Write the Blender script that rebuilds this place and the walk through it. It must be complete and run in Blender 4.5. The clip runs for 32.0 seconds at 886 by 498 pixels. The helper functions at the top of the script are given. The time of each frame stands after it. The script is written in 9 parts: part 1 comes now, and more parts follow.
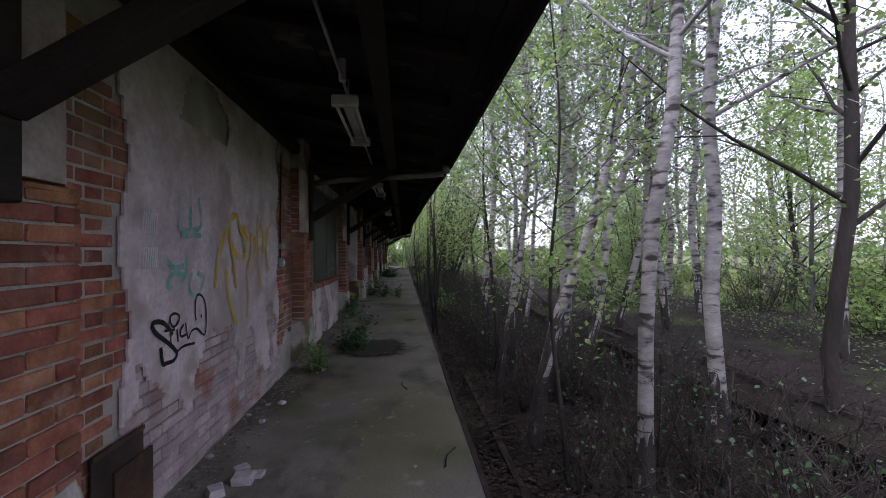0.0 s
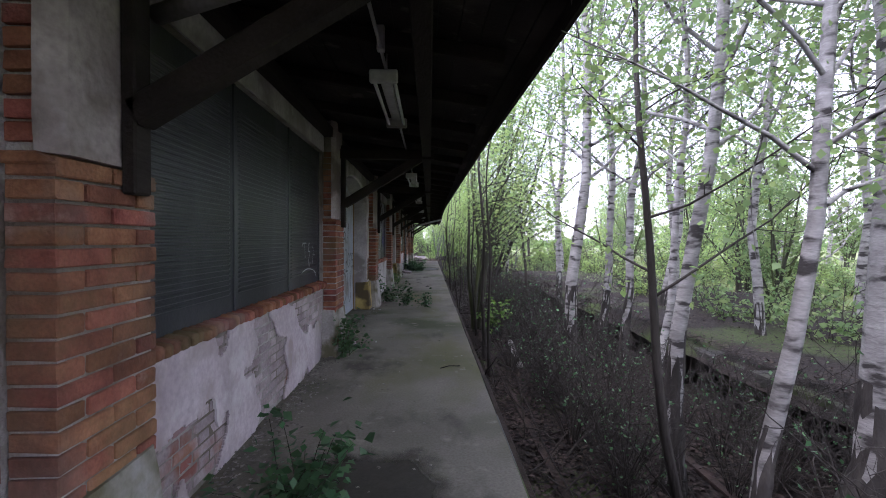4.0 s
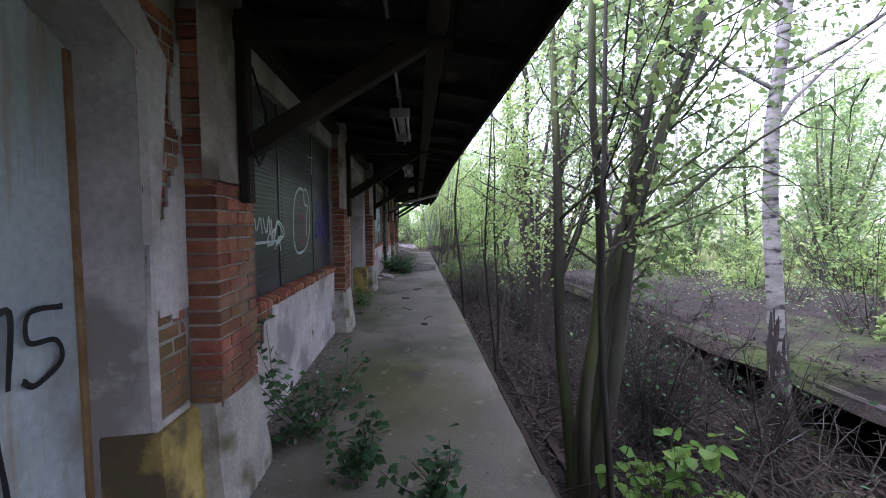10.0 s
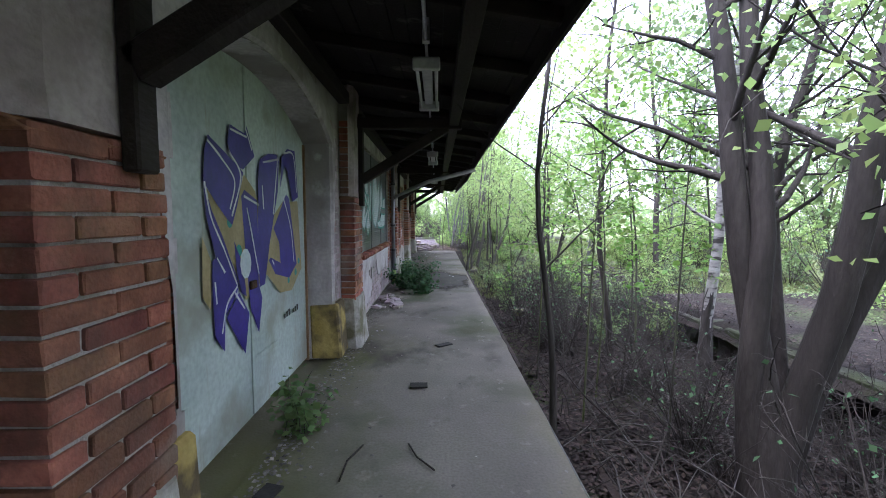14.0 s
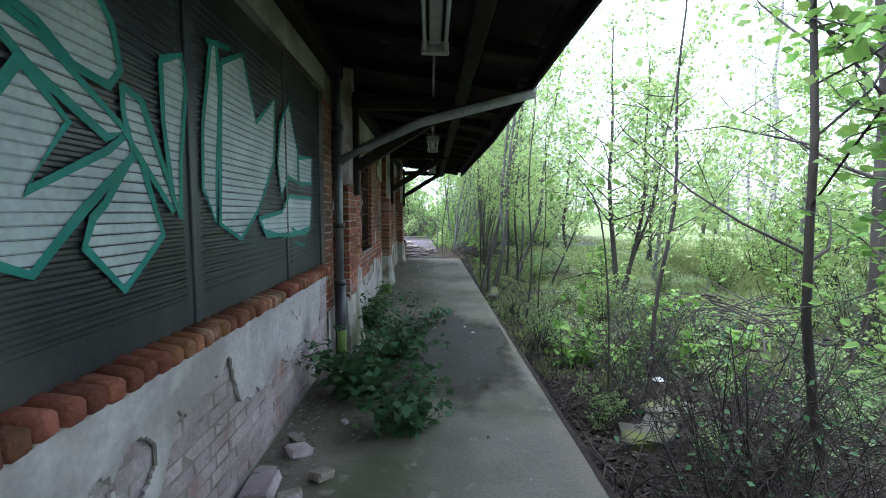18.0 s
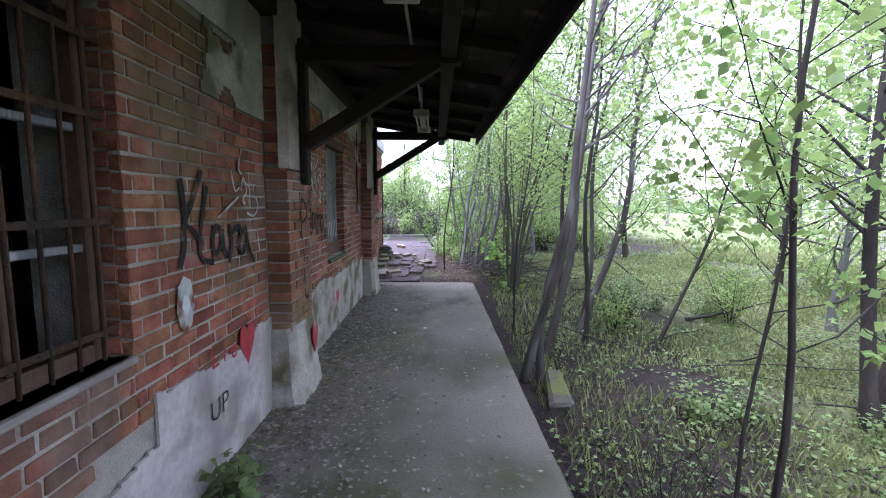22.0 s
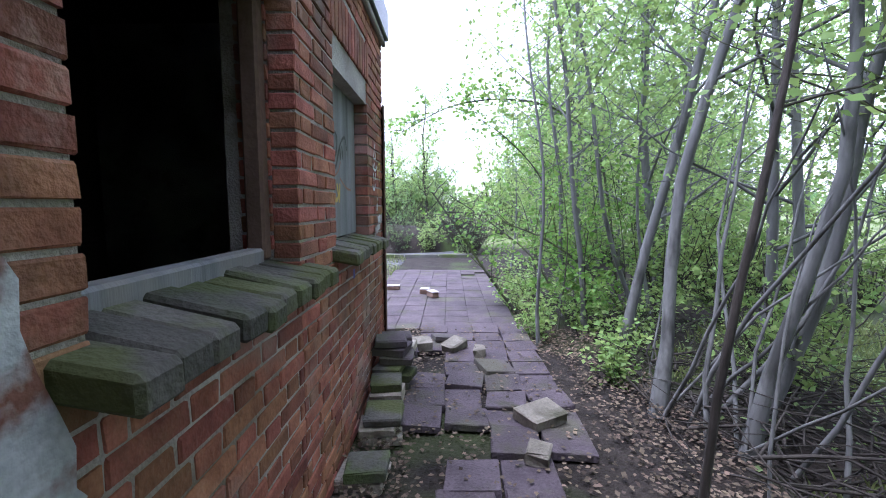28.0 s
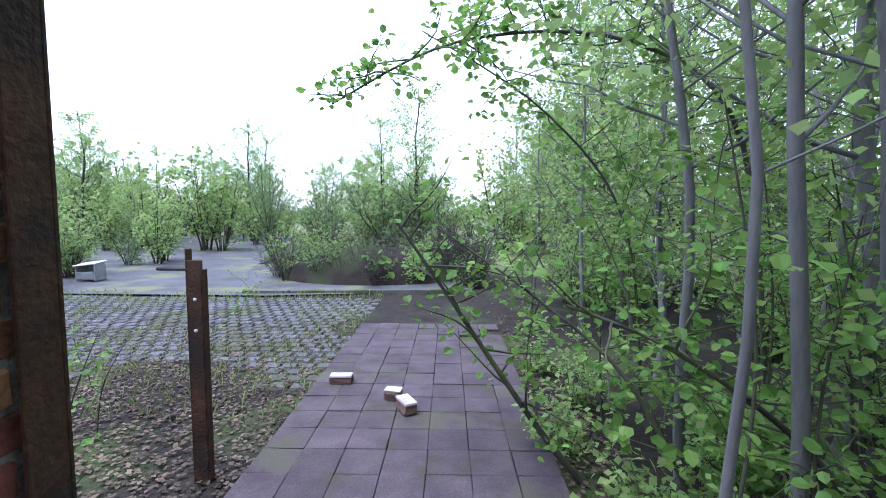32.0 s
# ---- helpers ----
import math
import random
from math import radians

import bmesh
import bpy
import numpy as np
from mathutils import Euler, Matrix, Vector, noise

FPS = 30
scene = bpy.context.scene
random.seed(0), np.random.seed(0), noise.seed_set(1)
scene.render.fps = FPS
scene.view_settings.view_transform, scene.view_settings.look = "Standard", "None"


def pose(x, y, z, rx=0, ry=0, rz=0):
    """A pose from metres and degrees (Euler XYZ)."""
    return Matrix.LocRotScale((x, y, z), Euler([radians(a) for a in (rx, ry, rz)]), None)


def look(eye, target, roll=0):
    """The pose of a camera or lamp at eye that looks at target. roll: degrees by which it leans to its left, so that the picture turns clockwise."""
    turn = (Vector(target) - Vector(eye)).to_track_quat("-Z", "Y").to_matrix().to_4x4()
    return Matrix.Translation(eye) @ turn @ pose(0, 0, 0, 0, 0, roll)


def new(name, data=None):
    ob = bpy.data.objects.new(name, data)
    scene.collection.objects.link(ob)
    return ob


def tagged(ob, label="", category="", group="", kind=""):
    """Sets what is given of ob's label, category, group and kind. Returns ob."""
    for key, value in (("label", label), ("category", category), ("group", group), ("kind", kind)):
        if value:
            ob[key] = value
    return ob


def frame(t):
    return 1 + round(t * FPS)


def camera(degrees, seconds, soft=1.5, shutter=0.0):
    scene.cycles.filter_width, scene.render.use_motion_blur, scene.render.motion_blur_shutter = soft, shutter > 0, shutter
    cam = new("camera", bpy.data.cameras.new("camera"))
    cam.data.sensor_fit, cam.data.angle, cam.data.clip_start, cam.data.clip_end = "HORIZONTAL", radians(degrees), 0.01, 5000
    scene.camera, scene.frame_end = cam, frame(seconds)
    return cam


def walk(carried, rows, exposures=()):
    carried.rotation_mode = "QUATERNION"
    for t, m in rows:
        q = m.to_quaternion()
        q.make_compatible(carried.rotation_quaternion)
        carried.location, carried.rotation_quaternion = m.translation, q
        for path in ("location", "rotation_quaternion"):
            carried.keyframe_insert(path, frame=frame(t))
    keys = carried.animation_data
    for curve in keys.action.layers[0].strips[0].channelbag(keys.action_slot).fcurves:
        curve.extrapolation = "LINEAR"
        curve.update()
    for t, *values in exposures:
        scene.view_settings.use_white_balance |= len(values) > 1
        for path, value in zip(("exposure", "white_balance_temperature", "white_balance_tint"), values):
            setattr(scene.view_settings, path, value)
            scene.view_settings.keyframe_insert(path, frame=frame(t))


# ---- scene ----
cam = camera(92.00, 32.0, soft=1.0)
PATH = [
    (0.0, pose(1.467, -1.757, 1.499, 90.34, 0.52, -5.36)),
    (0.5, pose(1.425, -1.259, 1.504, 90.15, 0.24, -2.94)),
    (1.0, pose(1.406, -0.735, 1.495, 89.83, -0.05, -2.28)),
    (1.5, pose(1.382, -0.218, 1.492, 89.59, -0.37, -1.49)),
    (2.0, pose(1.360, 0.335, 1.503, 89.51, -0.39, -1.16)),
    (2.5, pose(1.378, 0.894, 1.497, 89.24, -0.42, -1.34)),
    (3.0, pose(1.383, 1.472, 1.498, 89.14, -0.53, -1.45)),
    (3.5, pose(1.377, 2.042, 1.497, 89.04, -0.50, -1.66)),
    (4.0, pose(1.368, 2.642, 1.492, 88.94, -0.28, -1.78)),
    (4.5, pose(1.353, 3.261, 1.483, 88.83, -0.04, -1.87)),
    (5.0, pose(1.329, 3.892, 1.470, 88.71, 0.20, -1.97)),
    (5.5, pose(1.293, 4.527, 1.461, 88.55, 0.43, -2.13)),
    (6.0, pose(1.242, 5.159, 1.464, 88.37, 0.55, -2.40)),
    (6.5, pose(1.200, 5.736, 1.457, 88.27, 0.52, -2.52)),
    (7.0, pose(1.151, 6.322, 1.466, 88.30, 0.50, -2.64)),
    (7.5, pose(1.078, 6.973, 1.491, 87.89, 0.28, -3.20)),
    (8.0, pose(0.989, 7.646, 1.485, 87.71, 0.05, -3.66)),
    (8.5, pose(1.004, 8.275, 1.500, 87.54, 0.05, -4.12)),
    (9.0, pose(1.028, 8.871, 1.512, 87.32, -0.05, -4.13)),
    (9.5, pose(1.123, 9.437, 1.525, 87.10, 0.07, -3.86)),
    (10.0, pose(1.193, 9.966, 1.529, 86.83, 0.40, -3.55)),
    (10.5, pose(1.200, 10.609, 1.524, 86.76, 0.38, -3.64)),
    (11.0, pose(1.220, 11.228, 1.503, 86.87, 0.19, -3.24)),
    (11.5, pose(1.235, 11.863, 1.491, 86.94, -0.03, -2.37)),
    (12.0, pose(1.239, 12.514, 1.474, 86.93, -0.29, -2.15)),
    (12.5, pose(1.186, 13.209, 1.471, 86.72, -0.26, -1.68)),
    (13.0, pose(1.168, 13.823, 1.489, 86.42, -0.17, -1.45)),
    (13.5, pose(1.151, 14.485, 1.511, 86.16, -0.13, -0.80)),
    (14.0, pose(1.114, 15.125, 1.533, 85.76, -0.03, -0.84)),
    (14.5, pose(1.014, 15.773, 1.519, 85.55, -0.34, -1.24)),
    (15.0, pose(0.943, 16.419, 1.508, 85.49, -0.54, -1.69)),
    (15.5, pose(0.902, 17.079, 1.498, 85.41, -0.38, -1.85)),
    (16.0, pose(0.914, 17.795, 1.489, 85.37, -0.21, -1.83)),
    (16.5, pose(0.955, 18.550, 1.480, 85.36, -0.15, -1.72)),
    (17.0, pose(1.001, 19.324, 1.472, 85.34, -0.20, -1.59)),
    (17.5, pose(1.029, 20.097, 1.468, 85.29, -0.28, -1.52)),
    (18.0, pose(1.014, 20.851, 1.479, 85.18, -0.20, -1.58)),
    (18.5, pose(1.037, 21.587, 1.483, 85.00, -0.04, -1.52)),
    (19.0, pose(1.099, 22.225, 1.488, 85.03, 0.15, -1.29)),
    (19.5, pose(1.195, 22.945, 1.490, 84.84, 0.17, -1.23)),
    (20.0, pose(1.229, 23.651, 1.511, 84.67, 0.06, -1.32)),
    (20.5, pose(1.245, 24.390, 1.542, 84.42, -0.12, -1.53)),
    (21.0, pose(1.211, 25.090, 1.543, 84.21, -0.22, -1.52)),
    (21.5, pose(1.221, 25.833, 1.528, 84.12, -0.33, -1.49)),
    (22.0, pose(1.232, 26.503, 1.524, 83.98, -0.28, -0.88)),
    (22.5, pose(1.261, 27.216, 1.523, 83.80, -0.21, -0.33)),
    (23.0, pose(1.267, 27.890, 1.519, 83.77, -0.60, 0.42)),
    (23.5, pose(1.204, 28.436, 1.526, 83.92, -0.77, 0.80)),
    (24.0, pose(1.125, 29.071, 1.520, 83.95, -0.79, 1.35)),
    (24.5, pose(1.049, 29.810, 1.504, 83.95, -0.73, 1.53)),
    (25.0, pose(0.956, 30.525, 1.491, 83.96, -0.38, 1.63)),
    (25.5, pose(0.851, 31.222, 1.480, 83.99, -0.00, 1.65)),
    (26.0, pose(0.739, 31.907, 1.468, 84.04, 0.33, 1.58)),
    (26.5, pose(0.624, 32.586, 1.458, 84.12, 0.57, 1.43)),
    (27.0, pose(0.513, 33.266, 1.456, 84.24, 0.46, 1.19)),
    (27.5, pose(0.427, 33.922, 1.460, 84.27, 0.28, 1.15)),
    (28.0, pose(0.339, 34.554, 1.457, 84.26, 0.02, 0.95)),
    (28.5, pose(0.264, 35.046, 1.484, 83.98, -0.08, 0.83)),
    (29.0, pose(0.295, 35.388, 1.528, 84.10, 0.29, 0.70)),
    (29.5, pose(0.333, 35.858, 1.540, 84.36, 0.34, 0.53)),
    (30.0, pose(0.344, 36.352, 1.542, 84.48, 0.13, 0.30)),
    (30.5, pose(0.392, 36.769, 1.562, 84.46, 0.17, -0.13)),
    (31.0, pose(0.467, 37.200, 1.623, 84.67, 0.02, -0.49)),
    (31.5, pose(0.445, 37.504, 1.667, 84.95, -0.24, -0.23)),
    (32.0, pose(0.408, 37.790, 1.699, 85.32, -0.41, 0.65)),
]
walk(cam, PATH, [(0.0, 1.35, 5900, 29), (1.0, 1.75, 5900, 29), (3.0, 2.27, 5800, 29), (6.0, 2.6, 5550, 33), (8.0, 2.52, 5500, 35), (10.0, 2.7, 5600, 33), (12.0, 2.6, 5900, 25), (13.0, 2.7, 5700, 26), (14.0, 3.0, 5500, 27), (15.0, 2.85, 5400, 27), (18.0, 2.7, 5450, 14), (19.0, 2.8, 5350, 18), (21.0, 2.84, 5450, 31), (24.0, 2.87, 5450, 32), (27.0, 2.35, 5400, 26), (28.0, 2.42, 5350, 24), (30.0, 2.22, 5300, 22), (31.0, 1.98, 5270, 21), (32.0, 1.75, 5250, 21)])

# ---- world, sun, exposure ----
world = bpy.data.worlds.new("overcast")
scene.world = world
world.use_nodes = True
wn, wl = world.node_tree.nodes, world.node_tree.links
sky = wn.new("ShaderNodeTexSky")
sky.sky_type = "NISHITA"
sky.sun_disc = False
sky.sun_elevation, sky.sun_rotation = radians(72), radians(252)
sky.air_density, sky.dust_density, sky.ozone_density = 1.0, 1.0, 1.0
grey = wn.new("ShaderNodeHueSaturation")
grey.inputs["Saturation"].default_value = 0.28
wl.new(sky.outputs["Color"], grey.inputs["Color"])
wl.new(grey.outputs["Color"], wn["Background"].inputs["Color"])
wn["Background"].inputs["Strength"].default_value = 0.15
sun = new("sun", bpy.data.lights.new("sun", "SUN"))
sun.data.energy, sun.data.angle, sun.data.color = 1.3, radians(45), (1.0, 0.98, 0.95)
sun.matrix_world = look((0, 0, 30), (9, 3, 0))

# ---- materials ----
MATS = {}


def material(name, dark, light, scale=3.0, rough=0.85, bump=0.3, fine=40.0, spots=None, spot_amount=0.5, metal=0.0,
             vary="", leaf=0.0, stretch=(1, 1, 1), spot_scale=0.9, local=False, spec=0.3, spread=(0.6, 1.3)):
    """A weathered surface: two scales of noise between two colours, stains of a third, and fine relief."""
    m = bpy.data.materials.new(name)
    MATS[name] = m
    m.use_nodes = True
    n, l = m.node_tree.nodes, m.node_tree.links
    b = n["Principled BSDF"]
    b.inputs["Roughness"].default_value = rough
    b.inputs["Metallic"].default_value = metal
    b.inputs["Specular IOR Level"].default_value = spec
    if local:
        place = n.new("ShaderNodeTexCoord").outputs["Object"]
    else:
        place = n.new("ShaderNodeNewGeometry").outputs["Position"]
    mp = n.new("ShaderNodeMapping")
    mp.inputs["Scale"].default_value = stretch
    l.new(place, mp.inputs["Vector"])

    def noise_at(s, detail):
        t = n.new("ShaderNodeTexNoise")
        t.inputs["Scale"].default_value, t.inputs["Detail"].default_value = s, detail
        l.new(mp.outputs["Vector"], t.inputs["Vector"])
        return t.outputs["Fac"]

    def mix(fac, a, c):
        x = n.new("ShaderNodeMix")
        x.data_type = "RGBA"
        for sock, v in ((x.inputs[0], fac), (x.inputs[6], a), (x.inputs[7], c)):
            if isinstance(v, (tuple, list)):
                sock.default_value = (*v, 1)
            elif isinstance(v, float):
                sock.default_value = v
            else:
                l.new(v, sock)
        return x.outputs[2]

    def band(v, lo, hi):
        r = n.new("ShaderNodeMapRange")
        r.inputs[1].default_value, r.inputs[2].default_value = lo, hi
        l.new(v, r.inputs[0])
        return r.outputs[0]

    big, small = noise_at(scale, 5.0), noise_at(fine, 3.0)
    col = mix(band(big, 0.3, 0.7), dark, light)
    col = mix(band(small, 0.35, 1.3), col, tuple(c * 0.55 for c in dark))
    if spots:
        col = mix(band(noise_at(spot_scale, 6.0), 0.62 - 0.25 * spot_amount, 0.72 - 0.2 * spot_amount), col, spots)
    if vary:
        if vary == "object":
            r = n.new("ShaderNodeObjectInfo").outputs["Random"]
        else:
            r = n.new("ShaderNodeNewGeometry").outputs["Random Per Island"]
        hsv = n.new("ShaderNodeHueSaturation")
        l.new(col, hsv.inputs["Color"])
        ramp = n.new("ShaderNodeMapRange")
        ramp.inputs[3].default_value, ramp.inputs[4].default_value = spread if not leaf else (0.75, 1.25)
        l.new(r, ramp.inputs[0])
        l.new(ramp.outputs[0], hsv.inputs["Value"])
        hue = n.new("ShaderNodeMath")
        hue.operation = "MULTIPLY_ADD"
        hue.inputs[1].default_value, hue.inputs[2].default_value = 0.035, 0.4825
        wrap = n.new("ShaderNodeMath")
        wrap.operation = "FRACT"
        times = n.new("ShaderNodeMath")
        times.operation = "MULTIPLY"
        times.inputs[1].default_value = 7.31
        l.new(r, times.inputs[0])
        l.new(times.outputs[0], wrap.inputs[0])
        l.new(wrap.outputs[0], hue.inputs[0])
        l.new(hue.outputs[0], hsv.inputs["Hue"])
        col = hsv.outputs["Color"]
    l.new(col, b.inputs["Base Color"])
    if bump:
        bp = n.new("ShaderNodeBump")
        bp.inputs["Strength"].default_value, bp.inputs["Distance"].default_value = bump, 0.02
        l.new(small, bp.inputs["Height"])
        l.new(bp.outputs["Normal"], b.inputs["Normal"])
    if leaf:
        tr = n.new("ShaderNodeBsdfTranslucent")
        l.new(col, tr.inputs["Color"])
        ms = n.new("ShaderNodeMixShader")
        ms.inputs[0].default_value = leaf
        l.new(b.outputs[0], ms.inputs[1])
        l.new(tr.outputs[0], ms.inputs[2])
        l.new(ms.outputs[0], n["Material Output"].inputs["Surface"])
    return m


BRICK = dict(dark=(0.21, 0.075, 0.047), light=(0.43, 0.178, 0.108), scale=9, fine=70, bump=0.35, spots=(0.29, 0.19, 0.155), spot_amount=0.32, spot_scale=1.7, spread=(0.58, 1.2))
material("brick", vary="object", **BRICK)
material("brick_joined", vary="island", **BRICK)
LIMED = dict(dark=(0.33, 0.255, 0.255), light=(0.52, 0.44, 0.45), scale=6, fine=50, bump=0.5, spots=(0.30, 0.13, 0.09), spot_amount=0.22, spot_scale=2.3, spread=(0.75, 1.12))
material("brick_limed", vary="object", **LIMED)
material("brick_limed_joined", vary="island", **LIMED)
material("plaster_shaft", (0.28, 0.23, 0.21), (0.48, 0.415, 0.385), 3.2, fine=40, bump=0.35, spots=(0.15, 0.12, 0.10), spot_amount=0.5, spot_scale=2.6)
material("mortar", (0.29, 0.265, 0.245), (0.50, 0.465, 0.43), 3.5, fine=90, bump=0.5, spots=(0.16, 0.13, 0.10), spot_amount=0.4)
material("plaster", (0.40, 0.36, 0.37), (0.62, 0.57, 0.57), 1.6, fine=30, bump=0.25, spots=(0.26, 0.23, 0.22), spot_amount=0.55, spot_scale=1.7)
material("plaster_pink", (0.44, 0.36, 0.38), (0.66, 0.58, 0.60), 2.2, fine=30, bump=0.25, spots=(0.37, 0.30, 0.285), spot_amount=0.4, spot_scale=2.4)
material("plaster_yellow", (0.36, 0.26, 0.07), (0.55, 0.42, 0.16), 5, fine=40, bump=0.3, spots=(0.10, 0.075, 0.04), spot_amount=0.75, spot_scale=3.0)
material("plaster_mossy", (0.30, 0.28, 0.25), (0.50, 0.47, 0.43), 4, fine=40, bump=0.4, spots=(0.14, 0.13, 0.075), spot_amount=0.55, spot_scale=3.0)
material("concrete", (0.17, 0.152, 0.126), (0.30, 0.27, 0.225), 0.8, fine=55, bump=0.25, spots=(0.10, 0.105, 0.06), spot_amount=0.45, spot_scale=0.55, rough=0.9)
# Darker version of concrete_edge, for the opposite platform.
material("concrete_dark", (0.032, 0.03, 0.026), (0.085, 0.08, 0.07), 3, fine=50, bump=0.5, spots=(0.04, 0.048, 0.02), spot_amount=0.7, spot_scale=1.4)
material("concrete_edge", (0.085, 0.082, 0.074), (0.16, 0.155, 0.14), 3, fine=50, bump=0.4, spots=(0.07, 0.09, 0.03), spot_amount=0.7, spot_scale=1.4)
material("damp_film", (0.05, 0.044, 0.036), (0.09, 0.08, 0.065), 3, fine=40, bump=0.15, rough=0.6)
nt = MATS["damp_film"].node_tree
rim = nt.nodes.new("ShaderNodeAttribute")
rim.attribute_name = "fade"
blot = nt.nodes.new("ShaderNodeTexNoise")
blot.inputs["Scale"].default_value, blot.inputs["Detail"].default_value = 7.0, 4.0
nt.links.new(nt.nodes.new("ShaderNodeNewGeometry").outputs["Position"], blot.inputs["Vector"])
wet = nt.nodes.new("ShaderNodeMath")
wet.operation = "MULTIPLY_ADD"
wet.inputs[1].default_value = 0.45
nt.links.new(blot.outputs["Fac"], wet.inputs[0])
nt.links.new(rim.outputs["Fac"], wet.inputs[2])
cover_by = nt.nodes.new("ShaderNodeMapRange")
cover_by.inputs[1].default_value, cover_by.inputs[2].default_value, cover_by.inputs[4].default_value = 0.26, 0.62, 0.9
nt.links.new(wet.outputs[0], cover_by.inputs[0])
nt.links.new(cover_by.outputs[0], nt.nodes["Principled BSDF"].inputs["Alpha"])
material("damp_stain", (0.035, 0.032, 0.03), (0.06, 0.056, 0.052), 3, fine=40, bump=0.2, rough=0.75)
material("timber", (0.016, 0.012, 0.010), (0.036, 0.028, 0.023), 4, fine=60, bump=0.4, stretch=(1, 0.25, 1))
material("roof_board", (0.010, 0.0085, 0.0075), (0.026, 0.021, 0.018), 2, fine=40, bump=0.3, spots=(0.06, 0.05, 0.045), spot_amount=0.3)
material("tar_felt", (0.03, 0.03, 0.03), (0.06, 0.058, 0.055), 2, fine=40)
material("sheet_metal", (0.024, 0.025, 0.031), (0.055, 0.057, 0.066), 1.2, rough=0.36, fine=60, bump=0.1, spots=(0.09, 0.085, 0.08), spot_amount=0.25, spec=0.5)
material("door_grey", (0.36, 0.40, 0.44), (0.52, 0.56, 0.60), 1.3, rough=0.55, fine=25, bump=0.08, spots=(0.25, 0.24, 0.22), spot_amount=0.35, spot_scale=1.6)
material("door_green", (0.36, 0.42, 0.40), (0.55, 0.62, 0.58), 1.3, rough=0.55, fine=25, bump=0.08, spots=(0.30, 0.31, 0.26), spot_amount=0.35, spot_scale=1.6)
material("rust", (0.04, 0.022, 0.015), (0.105, 0.052, 0.028), 6, fine=60, bump=0.4, rough=0.8, spots=(0.035, 0.025, 0.02), spot_amount=0.5, spot_scale=4)
material("rust_dark", (0.022, 0.016, 0.013), (0.06, 0.04, 0.03), 6, fine=60, bump=0.4, rough=0.85)
material("rust_light", (0.20, 0.11, 0.05), (0.34, 0.22, 0.12), 6, fine=60, bump=0.3, rough=0.8)
material("zinc", (0.16, 0.165, 0.17), (0.30, 0.305, 0.31), 3, fine=40, bump=0.1, rough=0.5, metal=0.6)
material("paint_beam", (0.22, 0.21, 0.20), (0.36, 0.345, 0.33), 4, fine=40, bump=0.2, spots=(0.08, 0.075, 0.07), spot_amount=0.4)
material("lamp_white", (0.42, 0.42, 0.40), (0.60, 0.60, 0.57), 5, fine=30, bump=0.05, rough=0.5, spots=(0.22, 0.2, 0.17), spot_amount=0.3)
material("spray_faint_teal", (0.13, 0.33, 0.30), (0.26, 0.44, 0.41), 7, fine=40, bump=0.1, spots=(0.42, 0.38, 0.38), spot_amount=0.6, spot_scale=6)
material("spray_faint_yellow", (0.46, 0.30, 0.04), (0.56, 0.40, 0.09), 7, fine=40, bump=0.1, spots=(0.44, 0.36, 0.28), spot_amount=0.35, spot_scale=6)
material("spray_worn", (0.36, 0.37, 0.39), (0.58, 0.59, 0.61), 9, fine=50, bump=0.3, spots=(0.19, 0.085, 0.06), spot_amount=0.55, spot_scale=8)
material("spray_worn_black", (0.014, 0.013, 0.014), (0.035, 0.03, 0.03), 9, fine=50, bump=0.3, spots=(0.12, 0.06, 0.045), spot_amount=0.2, spot_scale=9)
material("tube_glass", (0.62, 0.63, 0.62), (0.75, 0.76, 0.75), 3, rough=0.25, bump=0.0)
material("board_wood", (0.15, 0.152, 0.165), (0.28, 0.284, 0.30), 2.2, fine=30, bump=0.2, stretch=(1, 5, 0.4), spots=(0.2, 0.19, 0.18), spot_amount=0.4)
material("board_brown", (0.09, 0.055, 0.04), (0.16, 0.10, 0.075), 3, fine=40, bump=0.2)
material("sill_stone", (0.06, 0.058, 0.048), (0.125, 0.118, 0.10), 5, fine=50, bump=0.5, spots=(0.07, 0.085, 0.03), spot_amount=0.6, spot_scale=4, vary="object")
material("stone_beige", (0.13, 0.115, 0.09), (0.23, 0.205, 0.165), 6, fine=60, bump=0.5, spots=(0.08, 0.075, 0.05), spot_amount=0.4, spot_scale=4)
material("slab", (0.056, 0.043, 0.049), (0.108, 0.085, 0.096), 4, fine=60, bump=0.5, spots=(0.075, 0.07, 0.05), spot_amount=0.3, spot_scale=2, vary="object", spread=(0.85, 1.12))
material("slab_joined", (0.075, 0.058, 0.066), (0.14, 0.112, 0.125), 4, fine=60, bump=0.4, spots=(0.10, 0.095, 0.06), spot_amount=0.4, spot_scale=2, vary="island", spread=(0.85, 1.12))
material("stone_mossy", (0.06, 0.056, 0.045), (0.13, 0.122, 0.10), 5, fine=50, bump=0.6, spots=(0.10, 0.115, 0.03), spot_amount=0.6, spot_scale=4)
material("rubble", (0.22, 0.19, 0.16), (0.42, 0.37, 0.31), 6, fine=60, bump=0.5, vary="object")
# Soil and litter albedo lowered, so tree shade sits in the colour.
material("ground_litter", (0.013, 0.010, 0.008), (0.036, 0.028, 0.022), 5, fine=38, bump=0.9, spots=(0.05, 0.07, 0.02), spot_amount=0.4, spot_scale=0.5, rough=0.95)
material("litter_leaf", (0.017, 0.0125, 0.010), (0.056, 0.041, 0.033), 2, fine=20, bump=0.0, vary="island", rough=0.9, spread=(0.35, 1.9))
material("chaff", (0.055, 0.04, 0.028), (0.17, 0.128, 0.088), 2, fine=20, bump=0.0, vary="island", rough=0.9, spread=(0.4, 1.6))
